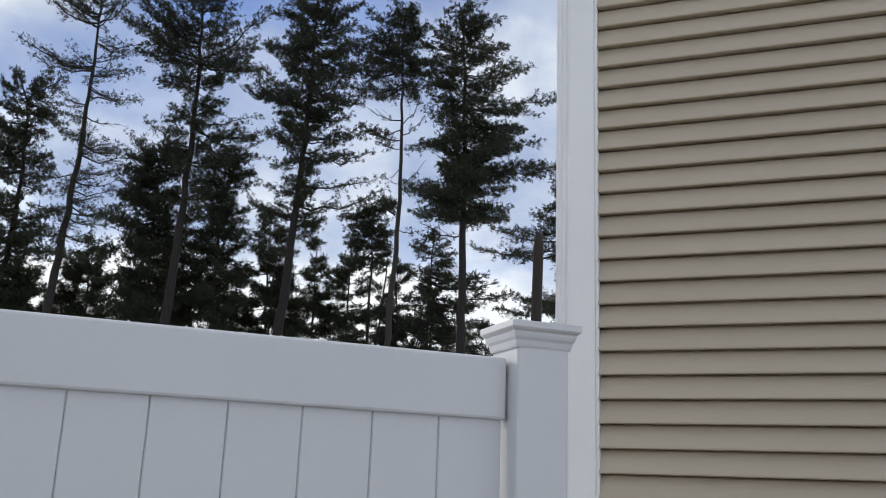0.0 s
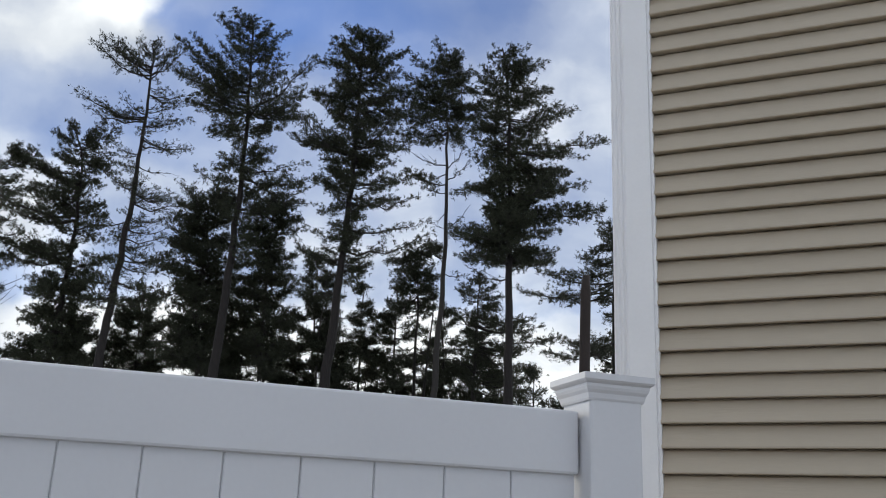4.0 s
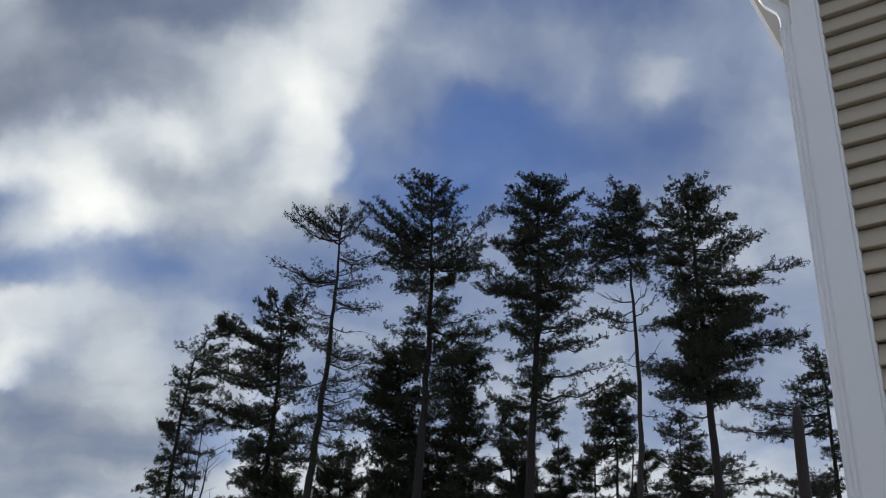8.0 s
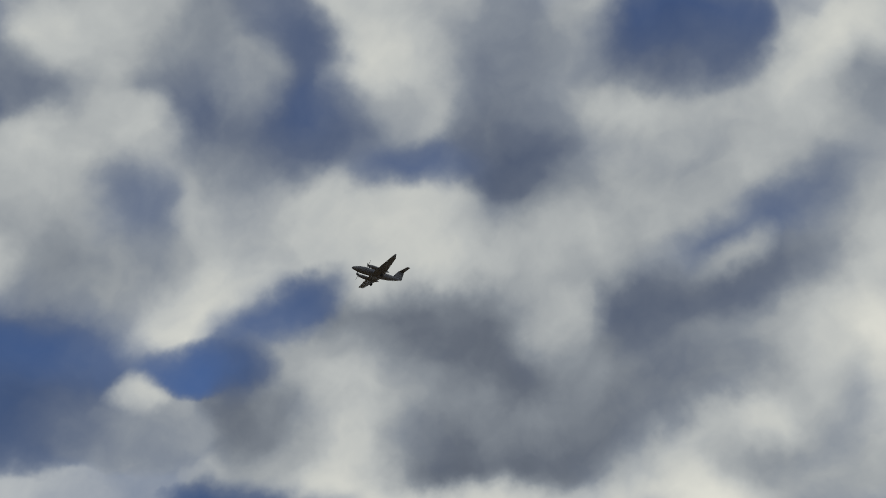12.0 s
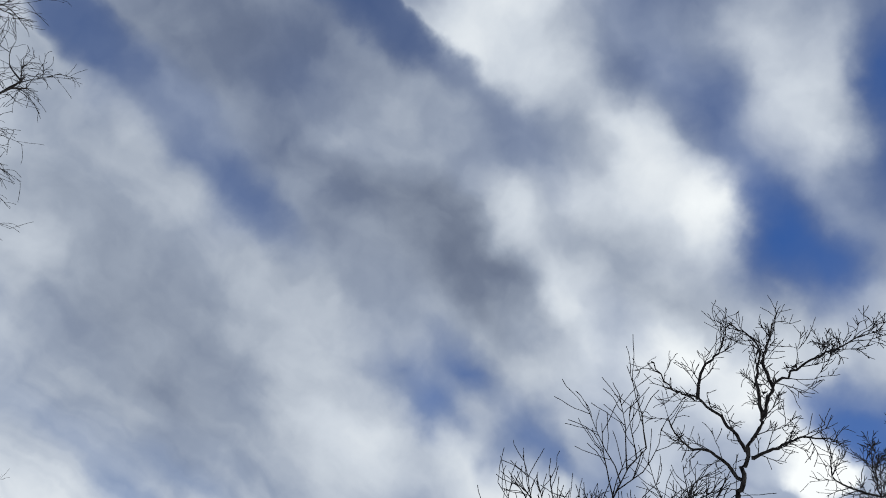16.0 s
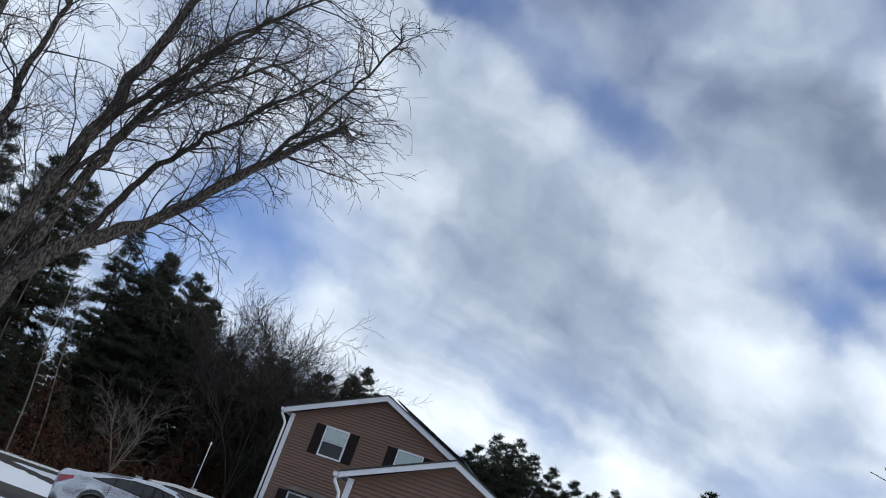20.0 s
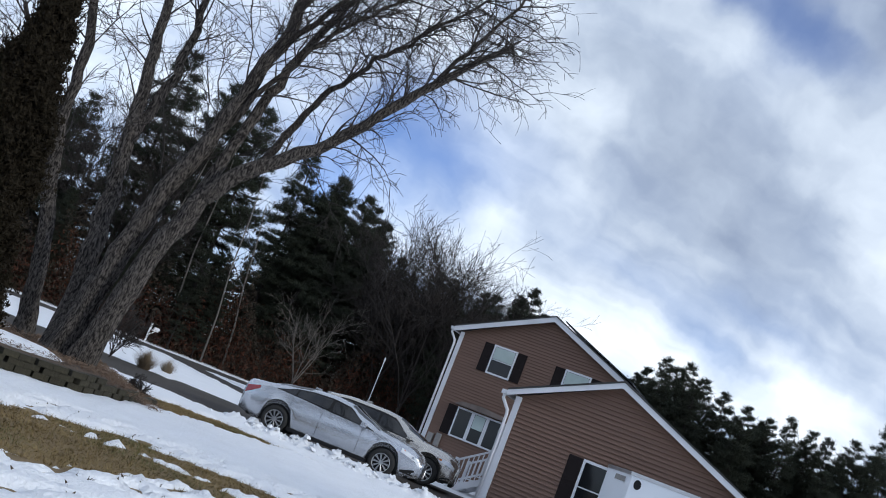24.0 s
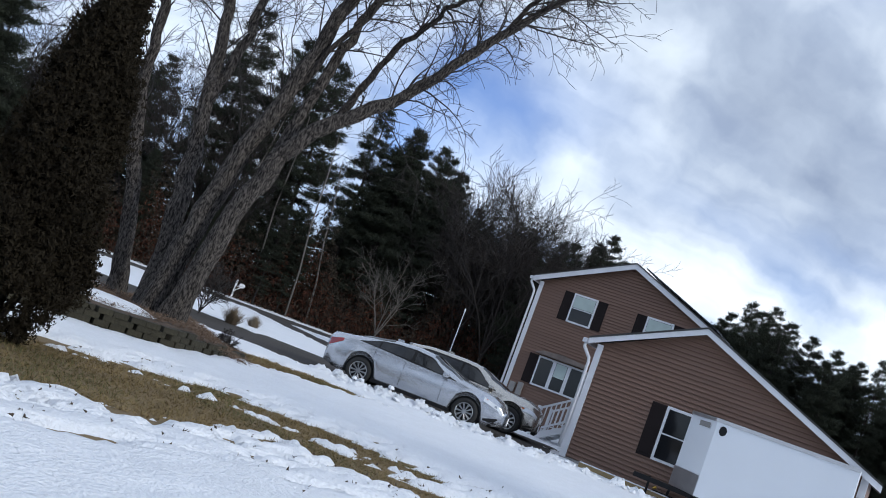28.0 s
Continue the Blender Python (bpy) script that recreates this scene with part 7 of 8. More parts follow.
# ---- timber edging and a trailer jack by the wing ----
TIMBER = material("weathered_timber", (0.27, 0.20, 0.10), 0.85, grain=(12, 0.15), stain=(2, 0.2), bump=0.3, bump_scale=30, stretch=(0.2, 1, 1))
for x0, x1 in ((0.75, 3.1), (3.13, 5.4)):
    timber = thing("landscape_timber", "weathered tan timber edging the house foundation", "timber", FAR @ pose(0, -0.62, 0.02))
    part("beam", Geo().soft_box(x0, x1, -0.07, 0.07, 0.0, 0.15, 0.012), TIMBER, timber)
    cap = Geo()
    n = 30
    for i in range(n + 1):
        x = x0 + (x1 - x0) * i / n
        w = 0.05 + 0.02 * noise.noise(Vector((x * 3, 1, 0)))
        cap.v.extend([(x, -w, 0.148), (x, -w * 0.4, 0.172), (x, 0.06, 0.175), (x, 0.07, 0.146)])
    cap.f = [(4 * i + j, 4 * i + j + 1, 4 * i + j + 5, 4 * i + j + 4) for i in range(n) for j in range(3)]
    part("snow_cover", cap, SNOW, timber, "thin crust of snow", smooth=True)
jack = thing("trailer_jack", "black iron trailer jack with a yellow handle end", "jack", FAR @ pose(3.0, -0.42, 0.0))
part("tongue", Geo().soft_box(-0.35, 1.1, -0.06, 0.06, 0.12, 0.22, 0.01), BLACK, jack)
part("post", Geo().tube([(0, 0, 0.1), (0.02, 0, 0.32), (0.03, 0, 0.40)], [0.04, 0.035, 0.02], 8), BLACK, jack, smooth=True)
part("handle", Geo().tube([(-0.35, 0, 0.24), (-0.28, 0, 0.30)], [0.035, 0.03], 8), AMBER_CAP, jack, "yellow handle end", smooth=True)
# ---- raised bed with a block retaining wall ----
BLOCK = material("mossy_concrete_block", (0.030, 0.026, 0.015), 0.95, grain=(25, 0.2), stain=(2.5, 0.25), bump=0.9, bump_scale=30, vary=0.3)
LITTER = material("leaf_litter", (0.085, 0.062, 0.046), 0.95, grain=(35, 0.25), stain=(2.0, 0.2), bump=1.0, bump_scale=45)
LEAF = material("fallen_leaf", (0.15, 0.10, 0.068), 0.9, grain=(6, 0.2), stain=(1, 0.2))
WALL_LINE = [(5.2, -13.4, 0.44), (2.4, -14.5, 0.44), (0.5, -15.25, 0.42), (-1.2, -15.95, 0.38), (-2.0, -17.0, 0.26), (-2.75, -18.5, 0.10)]


def along_wall(s):
    for (xa, ya, za), (xb, yb, zb) in zip(WALL_LINE, WALL_LINE[1:]):
        span = math.hypot(xb - xa, yb - ya)
        if s <= span:
            q = s / span
            return xa + (xb - xa) * q, ya + (yb - ya) * q, za + (zb - za) * q, math.atan2(yb - ya, xb - xa)
        s -= span
    return None


retaining_wall = thing("retaining_wall", "low mossy retaining wall of concrete blocks", "wall")
block = Geo().soft_box(-0.129, 0.129, -0.10, 0.10, 0.0, 0.097, 0.008).mesh("block", BLOCK)
rb = random.Random(4)
for course in range(5):
    s, laid = 0.14 * (course % 2), course
    while True:
        spot = along_wall(s)
        if spot is None:
            break
        x, y, z, turn = spot
        if course * 0.098 + 0.05 < z + 0.03:
            part("block", block, BLOCK, retaining_wall).matrix_local = pose(x - math.sin(turn) * 0.018 * course + rb.uniform(-0.008, 0.008), y + math.cos(turn) * 0.018 * course * -1 + rb.uniform(-0.008, 0.008), course * 0.098 - 0.03, 0, 0, math.degrees(turn) + rb.uniform(-2, 2))
        laid += 1
        s += 0.262 if laid % 2 else 0.315
bed = Geo()
nx, ny = 60, 54
for j in range(ny + 1):
    for i in range(nx + 1):
        x, y = -3.4 + 9.0 * i / nx, -22.6 + 9.4 * j / ny
        front = near_line(x, y, [(a, b, 0.0) for a, b, c in WALL_LINE])
        x_wall = 9.0
        for (xa, ya, za), (xb, yb, zb) in zip(WALL_LINE, WALL_LINE[1:]):
            if xb <= x <= xa:
                x_wall = ya + (yb - ya) * (x - xa) / (xb - xa)
        behind = x_wall - y if x_wall < 8 else -1.0
        rise = 0.0
        if behind > 0.05:
            rise = min(0.42, 0.12 + behind * 0.9) * min(1.0, max(0.0, (x + 3.1) / 1.6)) * min(1.0, max(0.0, (y + 22.4) / 2.4))
        bed.v.append((x, y, -0.06 + rise + (0.03 * noise.noise(Vector((x * 2, y * 2, 7))) if rise > 0 else 0)))
bed.f = [(j * (nx + 1) + i, j * (nx + 1) + i + 1, (j + 1) * (nx + 1) + i + 1, (j + 1) * (nx + 1) + i) for j in range(ny) for i in range(nx)]
solo("planting_bed", bed, LITTER, "raised bed covered in fallen brown leaves", "planting bed", "structure", True)
rl = np.random.default_rng(8)
n = 16000
lx, ly = rl.uniform(-3.0, 1.4, n), rl.uniform(-20.6, -15.6, n)
keep = (ly < -15.6 - (0.6 - lx) * 0.45) & (rl.uniform(size=n) < 0.9)
lx, ly = lx[keep], ly[keep]
lz = np.minimum(0.42, 0.16 + (-15.4 - ly) * 0.5) * np.clip((lx + 3.1) / 1.6, 0, 1) - 0.03
v, f = needles(np.stack([lx, ly, lz], 1), np.tile([0, 0, 0.0], (len(lx), 1)), 0.085, 2, rl, 1.0)
mid = v.reshape(-1, 3, 3).mean(1, keepdims=True)
v = (v.reshape(-1, 3, 3) * [1, 1, 0.5] + mid * [0, 0, 0.5]).reshape(-1, 3)
tagged(new("fallen_leaves", mesh_of("fallen_leaves", v, f, LEAF)), "dry brown leaves lying on the bed", "leaves", kind="stuff")
patch_snow = Geo()
for cx, cy, rx, ry in ((0.35, -16.8, 1.15, 0.85), (1.7, -16.2, 1.2, 0.7), (3.4, -15.8, 1.2, 0.7)):
    m = 40
    base = len(patch_snow.v)
    patch_snow.v.append((cx, cy, 0.47))
    for k in range(m):
        a = 2 * math.pi * k / m
        w = 1 + 0.28 * noise.noise(Vector((cx * 3 + math.cos(a) * 1.5, cy + math.sin(a) * 1.5, 0)))
        patch_snow.v.append((cx + rx * w * math.cos(a) * 0.7, cy + ry * w * math.sin(a) * 0.7, 0.46))
        patch_snow.v.append((cx + rx * w * math.cos(a), cy + ry * w * math.sin(a), 0.36))
    for k in range(m):
        a, b = base + 1 + 2 * k, base + 1 + 2 * ((k + 1) % m)
        patch_snow.f += [(base, a, b), (a, a + 1, b + 1, b)]
solo("snow_patch", patch_snow, SNOW, "leftover snow on the raised bed", "snow", "stuff", True)

# ---- shrubs, mailbox and pole by the drive ----
STRAW = material("dry_straw", (0.20, 0.155, 0.105), 0.9, grain=(8, 0.2), stain=(1, 0.2))


def tuft(x, y, height, wide, blades, seed, label, mat, name):
    q = np.random.default_rng(seed)
    a, lean = q.uniform(0, 6.28, blades), q.uniform(0.05, wide, blades)
    foot = np.stack([np.cos(a) * lean * 0.25, np.sin(a) * lean * 0.25, np.zeros(blades)], 1)
    tip = np.stack([np.cos(a) * lean, np.sin(a) * lean, height * q.uniform(0.6, 1.0, blades) * (1 - 0.35 * lean / wide)], 1)
    side = np.stack([-np.sin(a), np.cos(a), np.zeros(blades)], 1) * 0.008
    v = np.stack([foot - side, foot + side, tip], 1).reshape(-1, 3)
    ob = new(name, mesh_of(name, v, np.arange(len(v)).reshape(-1, 3), mat))
    ob.matrix_world = pose(x, y, 0.02)
    return tagged(ob, label, "plant", "dry plants along the drive")


tuft(-3.6, -29.2, 0.75, 0.55, 700, 1, "clump of dry straw-coloured ornamental grass", STRAW, "grass_clump")
tuft(-4.6, -31.5, 0.6, 0.42, 500, 2, "small clump of dry ornamental grass", STRAW, "grass_clump")
bare_tree(-2.55, -28.6, 1.5, 16, 41, "low leafless shrub with many thin brown stems", name="shrub", spread=0.8, thick=0.02, level=2, trunk=0.06)
bare_tree(-2.5, -19.4, 0.40, 7, 42, "low leafless shrub at the edge of the bed", name="shrub", spread=1.2, thick=0.015, level=2)
mailbox = thing("mailbox", "white mailbox post with a side arm at the street", "mailbox", pose(-6.4, -57.0, 0, 0, 0, 10) @ Matrix.Diagonal((0.68, 0.68, 0.68, 1)))
part("post", Geo().soft_box(-0.07, 0.07, -0.07, 0.07, 0, 1.75, 0.01), FTRIM, mailbox)
part("arm", Geo().soft_box(-0.75, 0.07, -0.05, 0.05, 1.15, 1.26, 0.01), FTRIM, mailbox)
part("brace", Geo().tube([(0, 0, 0.7), (-0.5, 0, 1.16)], [0.04, 0.04], 6), FTRIM, mailbox)
part("box", Geo().prism([(-0.80, 1.27), (-0.30, 1.27), (-0.30, 1.44), (-0.42, 1.52), (-0.68, 1.52), (-0.80, 1.44)], -0.12, 0.12), FTRIM, mailbox)
pole = thing("pole", "thin white pole with a small knob on top", "pole", pose(-15.0, -41.3, 0))
part("shaft", Geo().tube([(0, 0, 0), (0, 0, 3.6)], [0.028, 0.020], 8), FTRIM, pole, smooth=True)
part("knob", Geo().tube([(0, 0, 3.58), (0, 0, 3.64), (0, 0, 3.72), (0, 0, 3.78)], [0.022, 0.04, 0.04, 0.015], 10), FTRIM, pole, smooth=True)

# ---- parked cars ----
def paint(name, colour):
    m = material(name, colour, 0.27, 0.85, grain=(300, 0.02), stain=(1.2, 0.03), coat=0.8)
    return m


SILVER = paint("silver_paint", (0.50, 0.52, 0.56))
CHAMPAGNE = paint("champagne_paint", (0.50, 0.475, 0.44))
RIM = material("alloy_rim", (0.40, 0.41, 0.43), 0.3, 0.9)
LAMP = material("clear_lamp", (0.75, 0.77, 0.80), 0.10, 0.2, coat=0.8)
RED = material("red_lamp", (0.30, 0.012, 0.015), 0.15, coat=0.8)
AMBER = material("amber_lamp", (0.5, 0.12, 0.02), 0.2)
GLASS = bpy.data.materials.new("car_glass")
GLASS.use_nodes = True
shader = GLASS.node_tree.nodes["Principled BSDF"]
shader.inputs["Base Color"].default_value, shader.inputs["Roughness"].default_value = (0.012, 0.013, 0.015, 1), 0.03
shader.inputs["Specular IOR Level"].default_value = 0.6


def curve(table, x):
    for (a, ya), (b, yb) in zip(table, table[1:]):
        if a <= x <= b:
            s = (x - a) / (b - a)
            return ya + (yb - ya) * (s * s * (3 - 2 * s) * 0.5 + s * 0.5)
    return table[0][1] if x < table[0][0] else table[-1][1]


def wheel(parent, x, y, r, out):
    tyre = Geo()
    prof = [(r * 0.68, -0.11), (r * 0.90, -0.115), (r * 0.98, -0.09), (r, -0.05), (r, 0.05), (r * 0.98, 0.09), (r * 0.90, 0.115), (r * 0.68, 0.11)]
    n = 28
    tyre.add([(x + a * math.cos(2 * math.pi * k / n), y + b, r + a * math.sin(2 * math.pi * k / n)) for k in range(n) for a, b in prof], [(k * 8 + j, ((k + 1) % n) * 8 + j, ((k + 1) % n) * 8 + (j + 1) % 8, k * 8 + (j + 1) % 8) for k in range(n) for j in range(8)])
    w = part("wheel", tyre, RUBBER, parent, smooth=True)
    face = y + out * 0.10
    rim = Geo()
    for k in range(10):
        a = 2 * math.pi * k / 10
        for side in (-0.075, 0.075):
            rim.tube([(x + 0.05 * math.cos(a), face, r + 0.05 * math.sin(a)), (x + r * 0.67 * math.cos(a + side), face - out * 0.012, r + r * 0.67 * math.sin(a + side))], [0.012, 0.010], 5)
    ring = [(x + r * 0.66 * math.cos(2 * math.pi * k / 24), face, r + r * 0.66 * math.sin(2 * math.pi * k / 24)) for k in range(25)]
    rim.tube(ring, [0.014] * 25, 6, False)
    rim.tube([(x, face - out * 0.02, r), (x, face + out * 0.012, r)], [0.06, 0.05], 12)
    part("rim", rim, RIM, w, "silver multi-spoke rim")
    part("brake_disc", Geo().tube([(x, face - out * 0.09, r), (x, face - out * 0.07, r)], [r * 0.66, r * 0.66], 20), BLACK, w)


def car(name, label, m, mat, length, width, base, r, top, belt, glass, ground, hatch):
    ob = thing(name, label, "car", m)
    half, front, rear = length / 2, base / 2 + 0.03, -base / 2 + 0.03
    n = 72
    xs = [-half + length * i / n for i in range(n + 1)]

    def section(x):
        e = abs(x) / half
        w = width / 2 * (1 - 0.17 * max(0, e - 0.60) / 0.40 * (0.5 + max(0, e - 0.60)) - 0.10 * max(0, e - 0.9) / 0.1)
        zt, zb = curve(top, x), min(curve(belt, x), curve(top, x) - 0.05)
        low = ground + 0.10 * max(0, e - 0.82) / 0.18
        for wx in (front, rear):
            reach = (r * 1.15) ** 2 - (x - wx) ** 2
            if reach > 0:
                low = max(low, r + math.sqrt(reach))
        cabin = max(0.0, min(1.0, (zt - zb - 0.10) / 0.22))
        side = w * (0.90 - 0.20 * cabin) if cabin else w * 0.90
        want = [low, low + 0.10, 0.48, 0.70, 0.755, zb - 0.025, zb]
        zs = []
        for q, z in enumerate(want):
            z = min(z, zb - 0.006 * (6 - q))
            zs.append(max(z, zs[-1] + 0.004) if zs else z)
        wide = (0.90, 0.955, 0.972, 1.0, 0.986, 0.956, 0.932)
        pts = [(w * g, z) for g, z in zip(wide, zs)]
        pts += [(side, max(zs[-1] + 0.004, zt - 0.035 - 0.04 * cabin)), (side * 0.80, max(zs[-1] + 0.008, zt - 0.008)), (side * 0.4, zt + 0.004), (0, zt + 0.008)]
        return pts

    hull, k = Geo(), 11
    for x in xs:
        s = section(x)
        hull.v.extend([(x, y, z) for y, z in s] + [(x, -y, z) for y, z in s[-2::-1]])
    ring = 2 * k - 1
    hull.f = [(i * ring + j, i * ring + j + 1, (i + 1) * ring + j + 1, (i + 1) * ring + j) for i in range(n) for j in range(ring - 1)]
    hull.f += [tuple(range(ring)), tuple(range(n * ring + ring - 1, n * ring - 1, -1)), ]
    part("body", hull, mat, ob, smooth=True)
    part("underbody", Geo().soft_box(-half + 0.25, half - 0.25, -width / 2 + 0.14, width / 2 - 0.14, ground + 0.01, 0.75, 0.05), BLACK, ob)

    def skin(x, a, b, s, lift):
        p = section(x)
        (ya, za), (yb, zb) = p[a], p[b]
        return (x, ya + (yb - ya) * s + lift, za + (zb - za) * s + lift * 0.5)

    def flank(x, z):
        p = section(x)[:7]
        return float(np.interp(z, [q[1] for q in p], [q[0] for q in p]))

    ta, tb = glass[0][0] - 0.07, glass[-1][1] + 0.07

    def arch(x):
        """How far up towards the roof the side windows reach."""
        return 0.97 * max(0.12, min(1.0, (x - ta) / 0.55 + 0.15, (tb - x) / 0.80 + 0.12))

    for side in (1, -1):
        trim = Geo()
        for i in range(25):
            x = ta + (tb - ta) * i / 24
            for s in (0.0, 0.5, 1.0):
                q = skin(x, 6, 7, s * arch(x), 0.003)
                trim.v.append((q[0], q[1] * side, q[2]))
        trim.f = [(i * 3 + j, i * 3 + j + 1, (i + 1) * 3 + j + 1, (i + 1) * 3 + j) for i in range(24) for j in range(2)]
        part("window_trim", trim, BLACK, ob, "black window surround", smooth=True)
        for x0, x1, cut in glass:
            m_ = 10
            pane = Geo()
            for i in range(m_ + 1):
                x = x0 + (x1 - x0) * i / m_
                for s in (0.09, 0.5, 0.90):
                    q = skin(x, 6, 7, s * arch(x), 0.006)
                    pane.v.append((q[0], q[1] * side, q[2]))
            pane.f = [(i * 3 + j, i * 3 + j + 1, (i + 1) * 3 + j + 1, (i + 1) * 3 + j) for i in range(m_) for j in range(2)]
            part("side_window", pane, GLASS, ob, smooth=True)
        for x in (base * 0.26, -base * 0.115, -base * 0.40):
            seam = Geo()
            for i in range(7):
                z = 0.34 + (curve(belt, x) - 0.36) * i / 6
                y = flank(x, z) + 0.003
                seam.v.extend([(x - 0.005, side * y, z), (x + 0.005, side * y, z)])
            seam.f = [(2 * i, 2 * i + 1, 2 * i + 3, 2 * i + 2) for i in range(6)]
            part("door_seam", seam, BLACK, ob)
        for x in (-base * 0.02, -base * 0.34):
            y = section(x)[5][0] + 0.018
            part("door_handle", Geo().soft_box(x - 0.10, x + 0.08, side * y - 0.016, side * y + 0.016, curve(belt, x) - 0.13, curve(belt, x) - 0.10, 0.006), mat, ob)
        y = section(base * 0.27)[6][0]
        part("mirror", Geo().soft_box(base * 0.235, base * 0.29, side * (y + 0.09) - 0.09, side * (y + 0.09) + 0.09, curve(belt, base * 0.25) + 0.0, curve(belt, base * 0.25) + 0.115, 0.03), mat, ob)
        part("sill", Geo().soft_box(rear + r * 1.1, front - r * 1.1, side * (width / 2 - 0.05) - 0.03, side * (width / 2 - 0.05) + 0.03, ground, ground + 0.09, 0.01), BLACK, ob)
        lamp = Geo()
        for i in range(6):
            x = half - 0.62 + 0.50 * i / 5
            for s in (0.15, 0.98):
                p = section(x)
                y0, z0 = p[5]
                zz = z0 - 0.02 - 0.12 * (1 - s)
                lamp.v.append((x, side * (flank(x, zz) + 0.008), zz))
        lamp.f = [(2 * i, 2 * i + 1, 2 * i + 3, 2 * i + 2) for i in range(5)]
        part("headlight", lamp, LAMP, ob, "clear headlight")
        fog = Geo()
        for i in range(5):
            x = half - 0.50 + 0.34 * i / 4
            for z in (0.30, 0.30 + 0.15 * (0.35 + 0.65 * i / 4)):
                fog.v.append((x, side * (flank(x, max(z, section(x)[0][1])) + 0.006), z))
        fog.f = [(2 * i, 2 * i + 1, 2 * i + 3, 2 * i + 2) for i in range(4)]
        part("fog_lamp_recess", fog, BLACK, ob, "black fog lamp recess")
        for wx in (front, rear):
            ring_ = [(wx + r * 1.13 * math.cos(math.pi * k / 14), r + r * 1.13 * math.sin(math.pi * k / 14)) for k in range(15)]
            part("wheel_arch", Geo().add([(x, side * (width / 2 - 0.16), z) for x, z in ring_ + [(wx, r)]], [(k, k + 1, 15) for k in range(14)]), BLACK, ob, "dark wheel arch")
        part("marker", Geo().soft_box(half - 0.64, half - 0.52, side * (section(half - 0.58)[5][0] + 0.006) - 0.01, side * (section(half - 0.58)[5][0] + 0.006) + 0.01, section(half - 0.58)[5][1] - 0.09, section(half - 0.58)[5][1] - 0.04, 0.004), AMBER, ob)
        tail = Geo()
        for i in range(5):
            x = -half + 0.04 + 0.36 * i / 4
            for s in (0.0, 1.0):
                p = section(x)
                y0, z0 = p[5]
                zz = z0 - 0.005 - (0.20 - 0.13 * i / 4) * (1 - s)
                tail.v.append((x, side * (flank(x, zz) + 0.008), zz))
        tail.f = [(2 * i, 2 * i + 1, 2 * i + 3, 2 * i + 2) for i in range(4)]
        part("tail_light", tail, RED, ob, "red tail light")
        for wx in (front, rear):
            wheel(ob, wx, side * (width / 2 - 0.13), r, side)
    for x0, x1, nm in hatch:
        pane = Geo()
        for i in range(7):
            x = x0 + (x1 - x0) * i / 6
            p = section(x)
            for y, z in ((p[7][0] * 0.95, p[7][1] + 0.014), (p[8][0], p[8][1] + 0.012), (p[9][0], p[9][1] + 0.012)):
                pane.v.append((x, y, z))
            for y, z in ((p[9][0], p[9][1] + 0.012), (p[8][0], p[8][1] + 0.012), (p[7][0] * 0.95, p[7][1] + 0.014)):
                pane.v.append((x, -y, z))
        pane.f = [(i * 6 + j, i * 6 + j + 1, (i + 1) * 6 + j + 1, (i + 1) * 6 + j) for i in range(6) for j in range(5)]
        part(nm, pane, GLASS, ob, smooth=True)
    part("grille", Geo().soft_box(half - 0.13, half - 0.01, -0.42, 0.42, 0.42, 0.66, 0.03), BLACK, ob)
    part("bumper_grille", Geo().soft_box(half - 0.16, half - 0.03, -0.60, 0.60, 0.22, 0.34, 0.03), BLACK, ob)
    part("antenna", Geo().soft_box(-0.9, -0.72, -0.03, 0.03, curve(top, -0.8), curve(top, -0.8) + 0.06, 0.01), mat, ob)
    return ob


TURN = 151.1
car("sedan", "silver four-door sedan parked on the driveway", pose(-7.83, -22.79, 0.045, 0, 0, TURN), SILVER, 4.87, 1.85, 2.85, 0.335,
    [(-2.44, 0.96), (-2.37, 1.07), (-1.95, 1.12), (-1.3, 1.27), (-0.7, 1.38), (-0.2, 1.41), (0.2, 1.38), (0.75, 1.19), (1.2, 1.03), (1.6, 0.98), (2.0, 0.93), (2.28, 0.82), (2.44, 0.62)],
    [(-2.44, 0.91), (-1.8, 1.05), (-1.0, 1.03), (0.0, 0.985), (1.1, 0.945), (1.8, 0.90), (2.2, 0.80), (2.44, 0.58)], [(-1.55, -1.12, 0), (-1.08, -0.22, 0), (-0.15, 0.95, 0)], 0.19, [(0.28, 1.14, "windshield"), (-1.62, -0.82, "rear_window")])
car("crossover", "champagne crossover parked beside the silver sedan", pose(-10.11, -25.21, 0.045, 0, 0, TURN), CHAMPAGNE, 4.60, 1.90, 2.75, 0.37,
    [(-2.30, 1.05), (-2.22, 1.22), (-1.9, 1.45), (-1.2, 1.54), (-0.2, 1.55), (0.25, 1.51), (0.85, 1.25), (1.2, 1.12), (1.75, 1.08), (2.15, 0.96), (2.30, 0.75)],
    [(-2.30, 1.0), (-1.6, 1.06), (0.0, 1.03), (1.2, 0.99), (2.0, 0.90), (2.30, 0.72)], [(-1.9, -1.15, 0), (-1.08, -0.28, 0), (-0.22, 0.80, 0)], 0.24, [(0.30, 1.12, "windshield"), (-2.2, -1.88, "rear_window")])

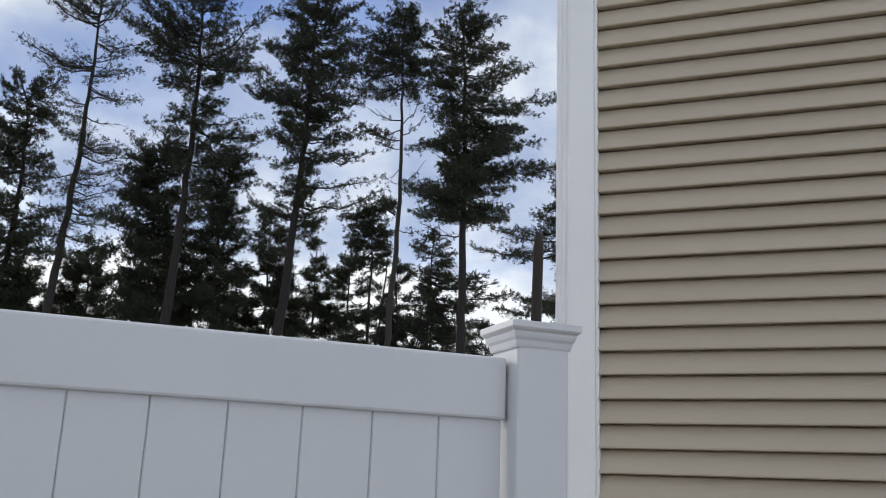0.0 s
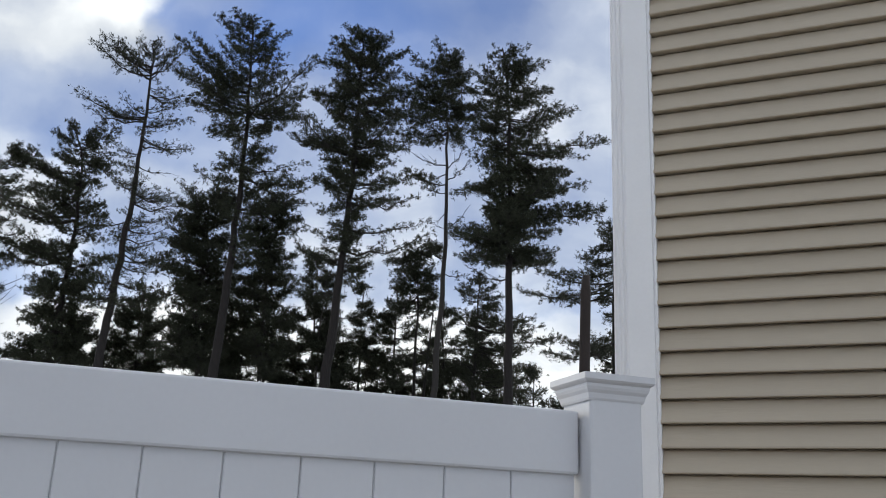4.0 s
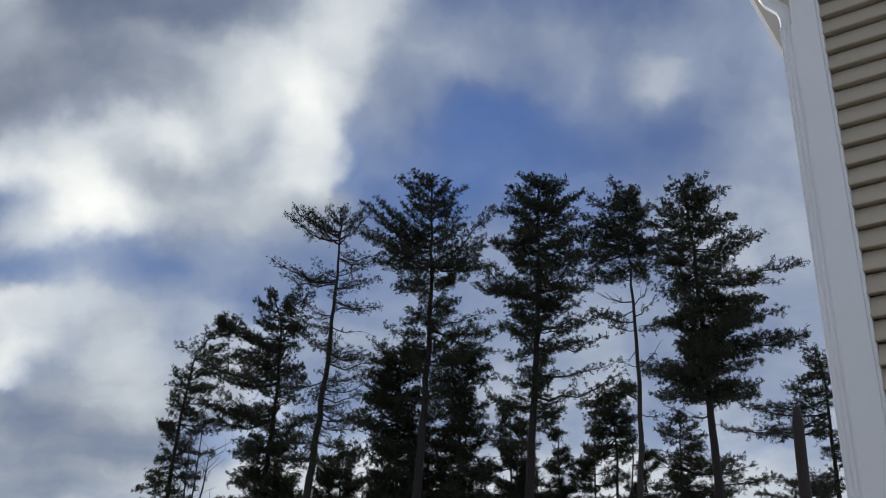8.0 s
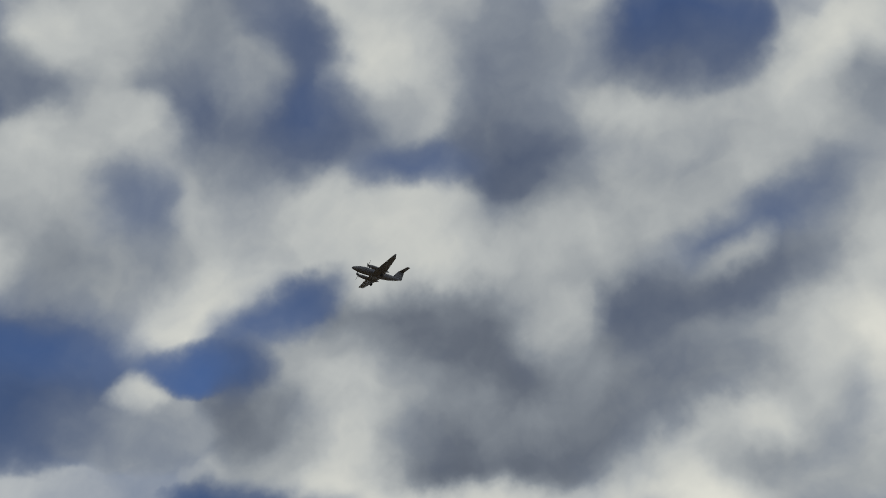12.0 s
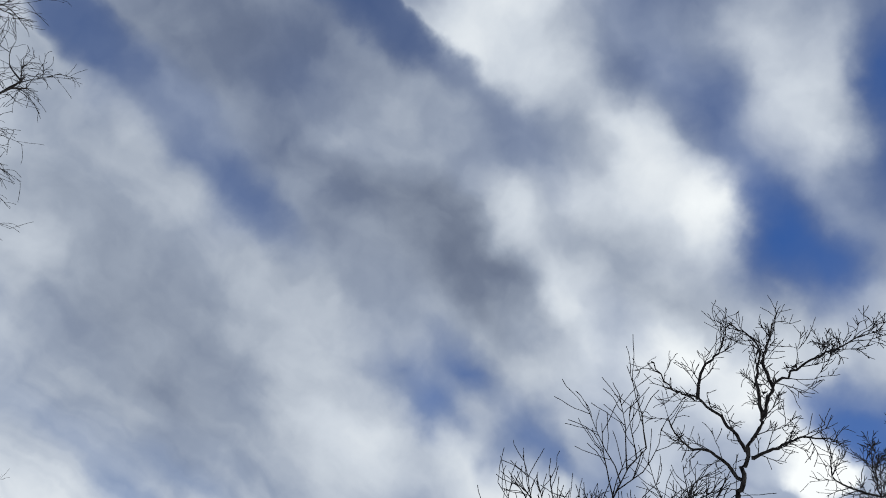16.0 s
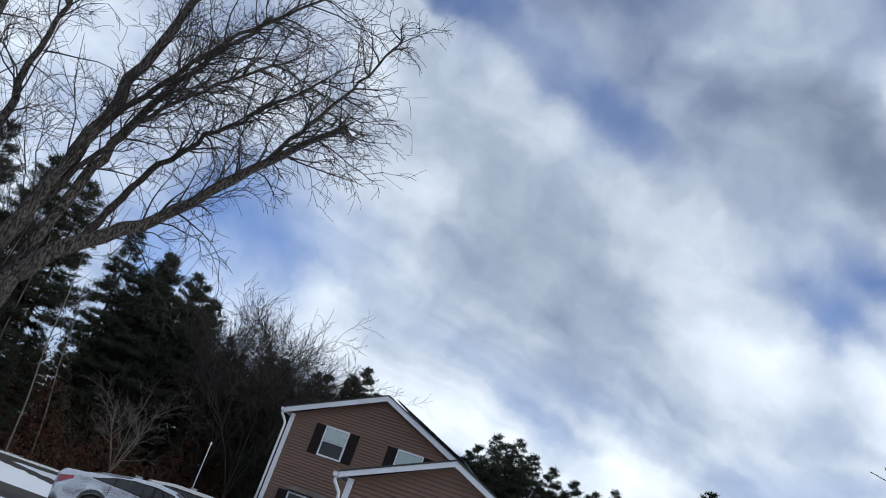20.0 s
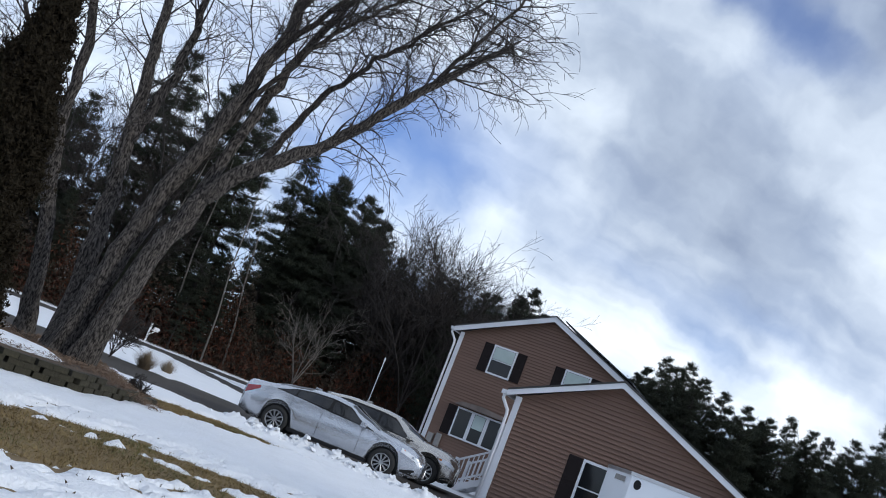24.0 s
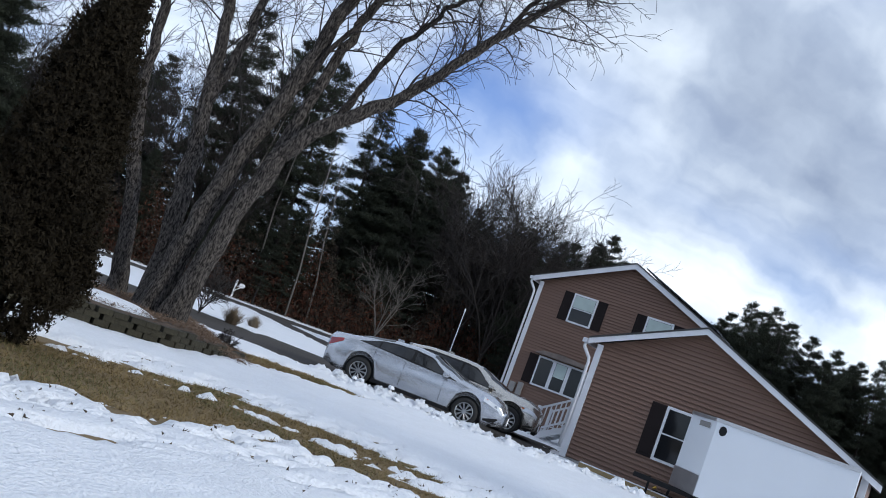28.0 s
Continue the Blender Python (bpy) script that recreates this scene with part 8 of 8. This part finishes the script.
# ---- twin turboprop aeroplane on approach ----
PLANE_PAINT = material("aeroplane_paint", (0.15, 0.155, 0.17), 0.45, grain=(4, 0.04), stain=(0.5, 0.08))
DARK_METAL = material("dark_metal", (0.05, 0.05, 0.055), 0.4, 0.6)
plane = thing("aeroplane", "twin-engine turboprop aeroplane in flight, wheels down", "aeroplane", pose(-150.1, 79.4, 137.3, -6.2, 7.4, 264.5))
hull = Geo()
prof = [(6.6, 0.06, -0.1), (6.3, 0.30, -0.08), (5.6, 0.52, -0.03), (4.6, 0.72, 0.06), (3.4, 0.84, 0.10), (-1.0, 0.84, 0.10), (-3.0, 0.70, 0.20), (-4.8, 0.42, 0.38), (-6.2, 0.14, 0.52)]
ring = 18
hull.v = [(x, r_ * math.cos(2 * math.pi * k / ring), c + r_ * 1.05 * math.sin(2 * math.pi * k / ring)) for x, r_, c in prof for k in range(ring)]
hull.f = [(i * ring + j, i * ring + (j + 1) % ring, (i + 1) * ring + (j + 1) % ring, (i + 1) * ring + j) for i in range(len(prof) - 1) for j in range(ring)] + [tuple(range(ring - 1, -1, -1)), tuple(range((len(prof) - 1) * ring, len(prof) * ring))]
part("fuselage", hull, PLANE_PAINT, plane, smooth=True)


def foil(stations):
    """A lifting surface through stations of (leading edge, chord, y, z, thickness)."""
    g = Geo()
    shape = [(0, 0), (0.08, 0.5), (0.3, 0.62), (0.7, 0.35), (1, 0.02), (0.7, -0.2), (0.3, -0.4), (0.08, -0.35)]
    for x, chord, y, z, thick in stations:
        g.v.extend([(x - chord * a, y, z + thick * b) for a, b in shape])
    m = len(shape)
    g.f = [(i * m + j, i * m + (j + 1) % m, (i + 1) * m + (j + 1) % m, (i + 1) * m + j) for i in range(len(stations) - 1) for j in range(m)] + [tuple(range(m)), tuple(range((len(stations) - 1) * m, len(stations) * m))]
    return g


for side in (1, -1):
    wing = part("wing", foil([(1.6, 2.9, 0, -0.35, 0.42), (1.5, 2.5, side * 2.6, -0.22, 0.36), (0.75, 1.15, side * 8.3, 0.42, 0.14), (0.5, 0.7, side * 8.6, 0.7, 0.08), (0.1, 0.4, side * 8.75, 1.15, 0.05)]), PLANE_PAINT, plane)
    nacelle = Geo()
    np_ = [(3.6, 0.20, 0.05), (3.3, 0.34, 0.02), (2.4, 0.44, -0.03), (1.0, 0.46, -0.10), (-0.6, 0.34, -0.12), (-1.7, 0.08, -0.05)]
    nacelle.v = [(x, side * 2.6 + r_ * math.cos(2 * math.pi * k / 12), c + r_ * math.sin(2 * math.pi * k / 12)) for x, r_, c in np_ for k in range(12)]
    nacelle.f = [(i * 12 + j, i * 12 + (j + 1) % 12, (i + 1) * 12 + (j + 1) % 12, (i + 1) * 12 + j) for i in range(5) for j in range(12)] + [tuple(range(11, -1, -1)), tuple(range(60, 72))]
    engine = part("engine", nacelle, PLANE_PAINT, plane, smooth=True)
    part("spinner", Geo().tube([(3.6, side * 2.6, 0.05), (3.8, side * 2.6, 0.05), (4.05, side * 2.6, 0.05)], [0.2, 0.15, 0.02], 10), DARK_METAL, engine)
    for k in range(4):
        a = radians(35 + 90 * k)
        part("propeller_blade", Geo().add([(3.74, side * 2.6 + math.cos(a) * q - math.sin(a) * w, 0.05 + math.sin(a) * q + math.cos(a) * w) for q, w in ((0.15, -0.06), (0.6, -0.10), (1.3, -0.05), (1.33, 0.05), (0.6, 0.10), (0.15, 0.06))] + [(3.69, side * 2.6 + math.cos(a) * q - math.sin(a) * w, 0.05 + math.sin(a) * q + math.cos(a) * w) for q, w in ((0.15, -0.06), (0.6, -0.10), (1.3, -0.05), (1.33, 0.05), (0.6, 0.10), (0.15, 0.06))], [(0, 1, 2, 3, 4, 5), (11, 10, 9, 8, 7, 6)] + [(j, (j + 1) % 6, 6 + (j + 1) % 6, 6 + j) for j in range(6)]), DARK_METAL, engine)
    part("tailplane", foil([(-5.6, 1.3, 0, 2.75, 0.14), (-6.3, 0.8, side * 2.8, 2.75, 0.08)]), PLANE_PAINT, plane)
    leg = part("landing_gear", Geo().tube([(0.2, side * 2.6, -0.4), (0.2, side * 2.6, -1.35)], [0.08, 0.07], 8), DARK_METAL, plane)
    for off in (-0.16, 0.16):
        part("wheel", Geo().tube([(0.2, side * 2.6 + off - 0.08, -1.4), (0.2, side * 2.6 + off + 0.08, -1.4)], [0.28, 0.28], 14), RUBBER, leg)
fin = Geo().add([(x, y, z) for y in (-0.07, 0.07) for x, z in ((-3.9, 0.7), (-5.5, 2.75), (-6.9, 2.75), (-6.4, 0.5))], [(0, 1, 2, 3), (7, 6, 5, 4), (0, 4, 5, 1), (1, 5, 6, 2), (2, 6, 7, 3), (3, 7, 4, 0)])
part("fin", fin, PLANE_PAINT, plane)
leg = part("nose_gear", Geo().tube([(5.0, 0, -0.5), (5.1, 0, -1.3)], [0.06, 0.05], 8), DARK_METAL, plane)
part("wheel", Geo().tube([(5.1, -0.09, -1.38), (5.1, 0.09, -1.38)], [0.25, 0.25], 14), RUBBER, leg)
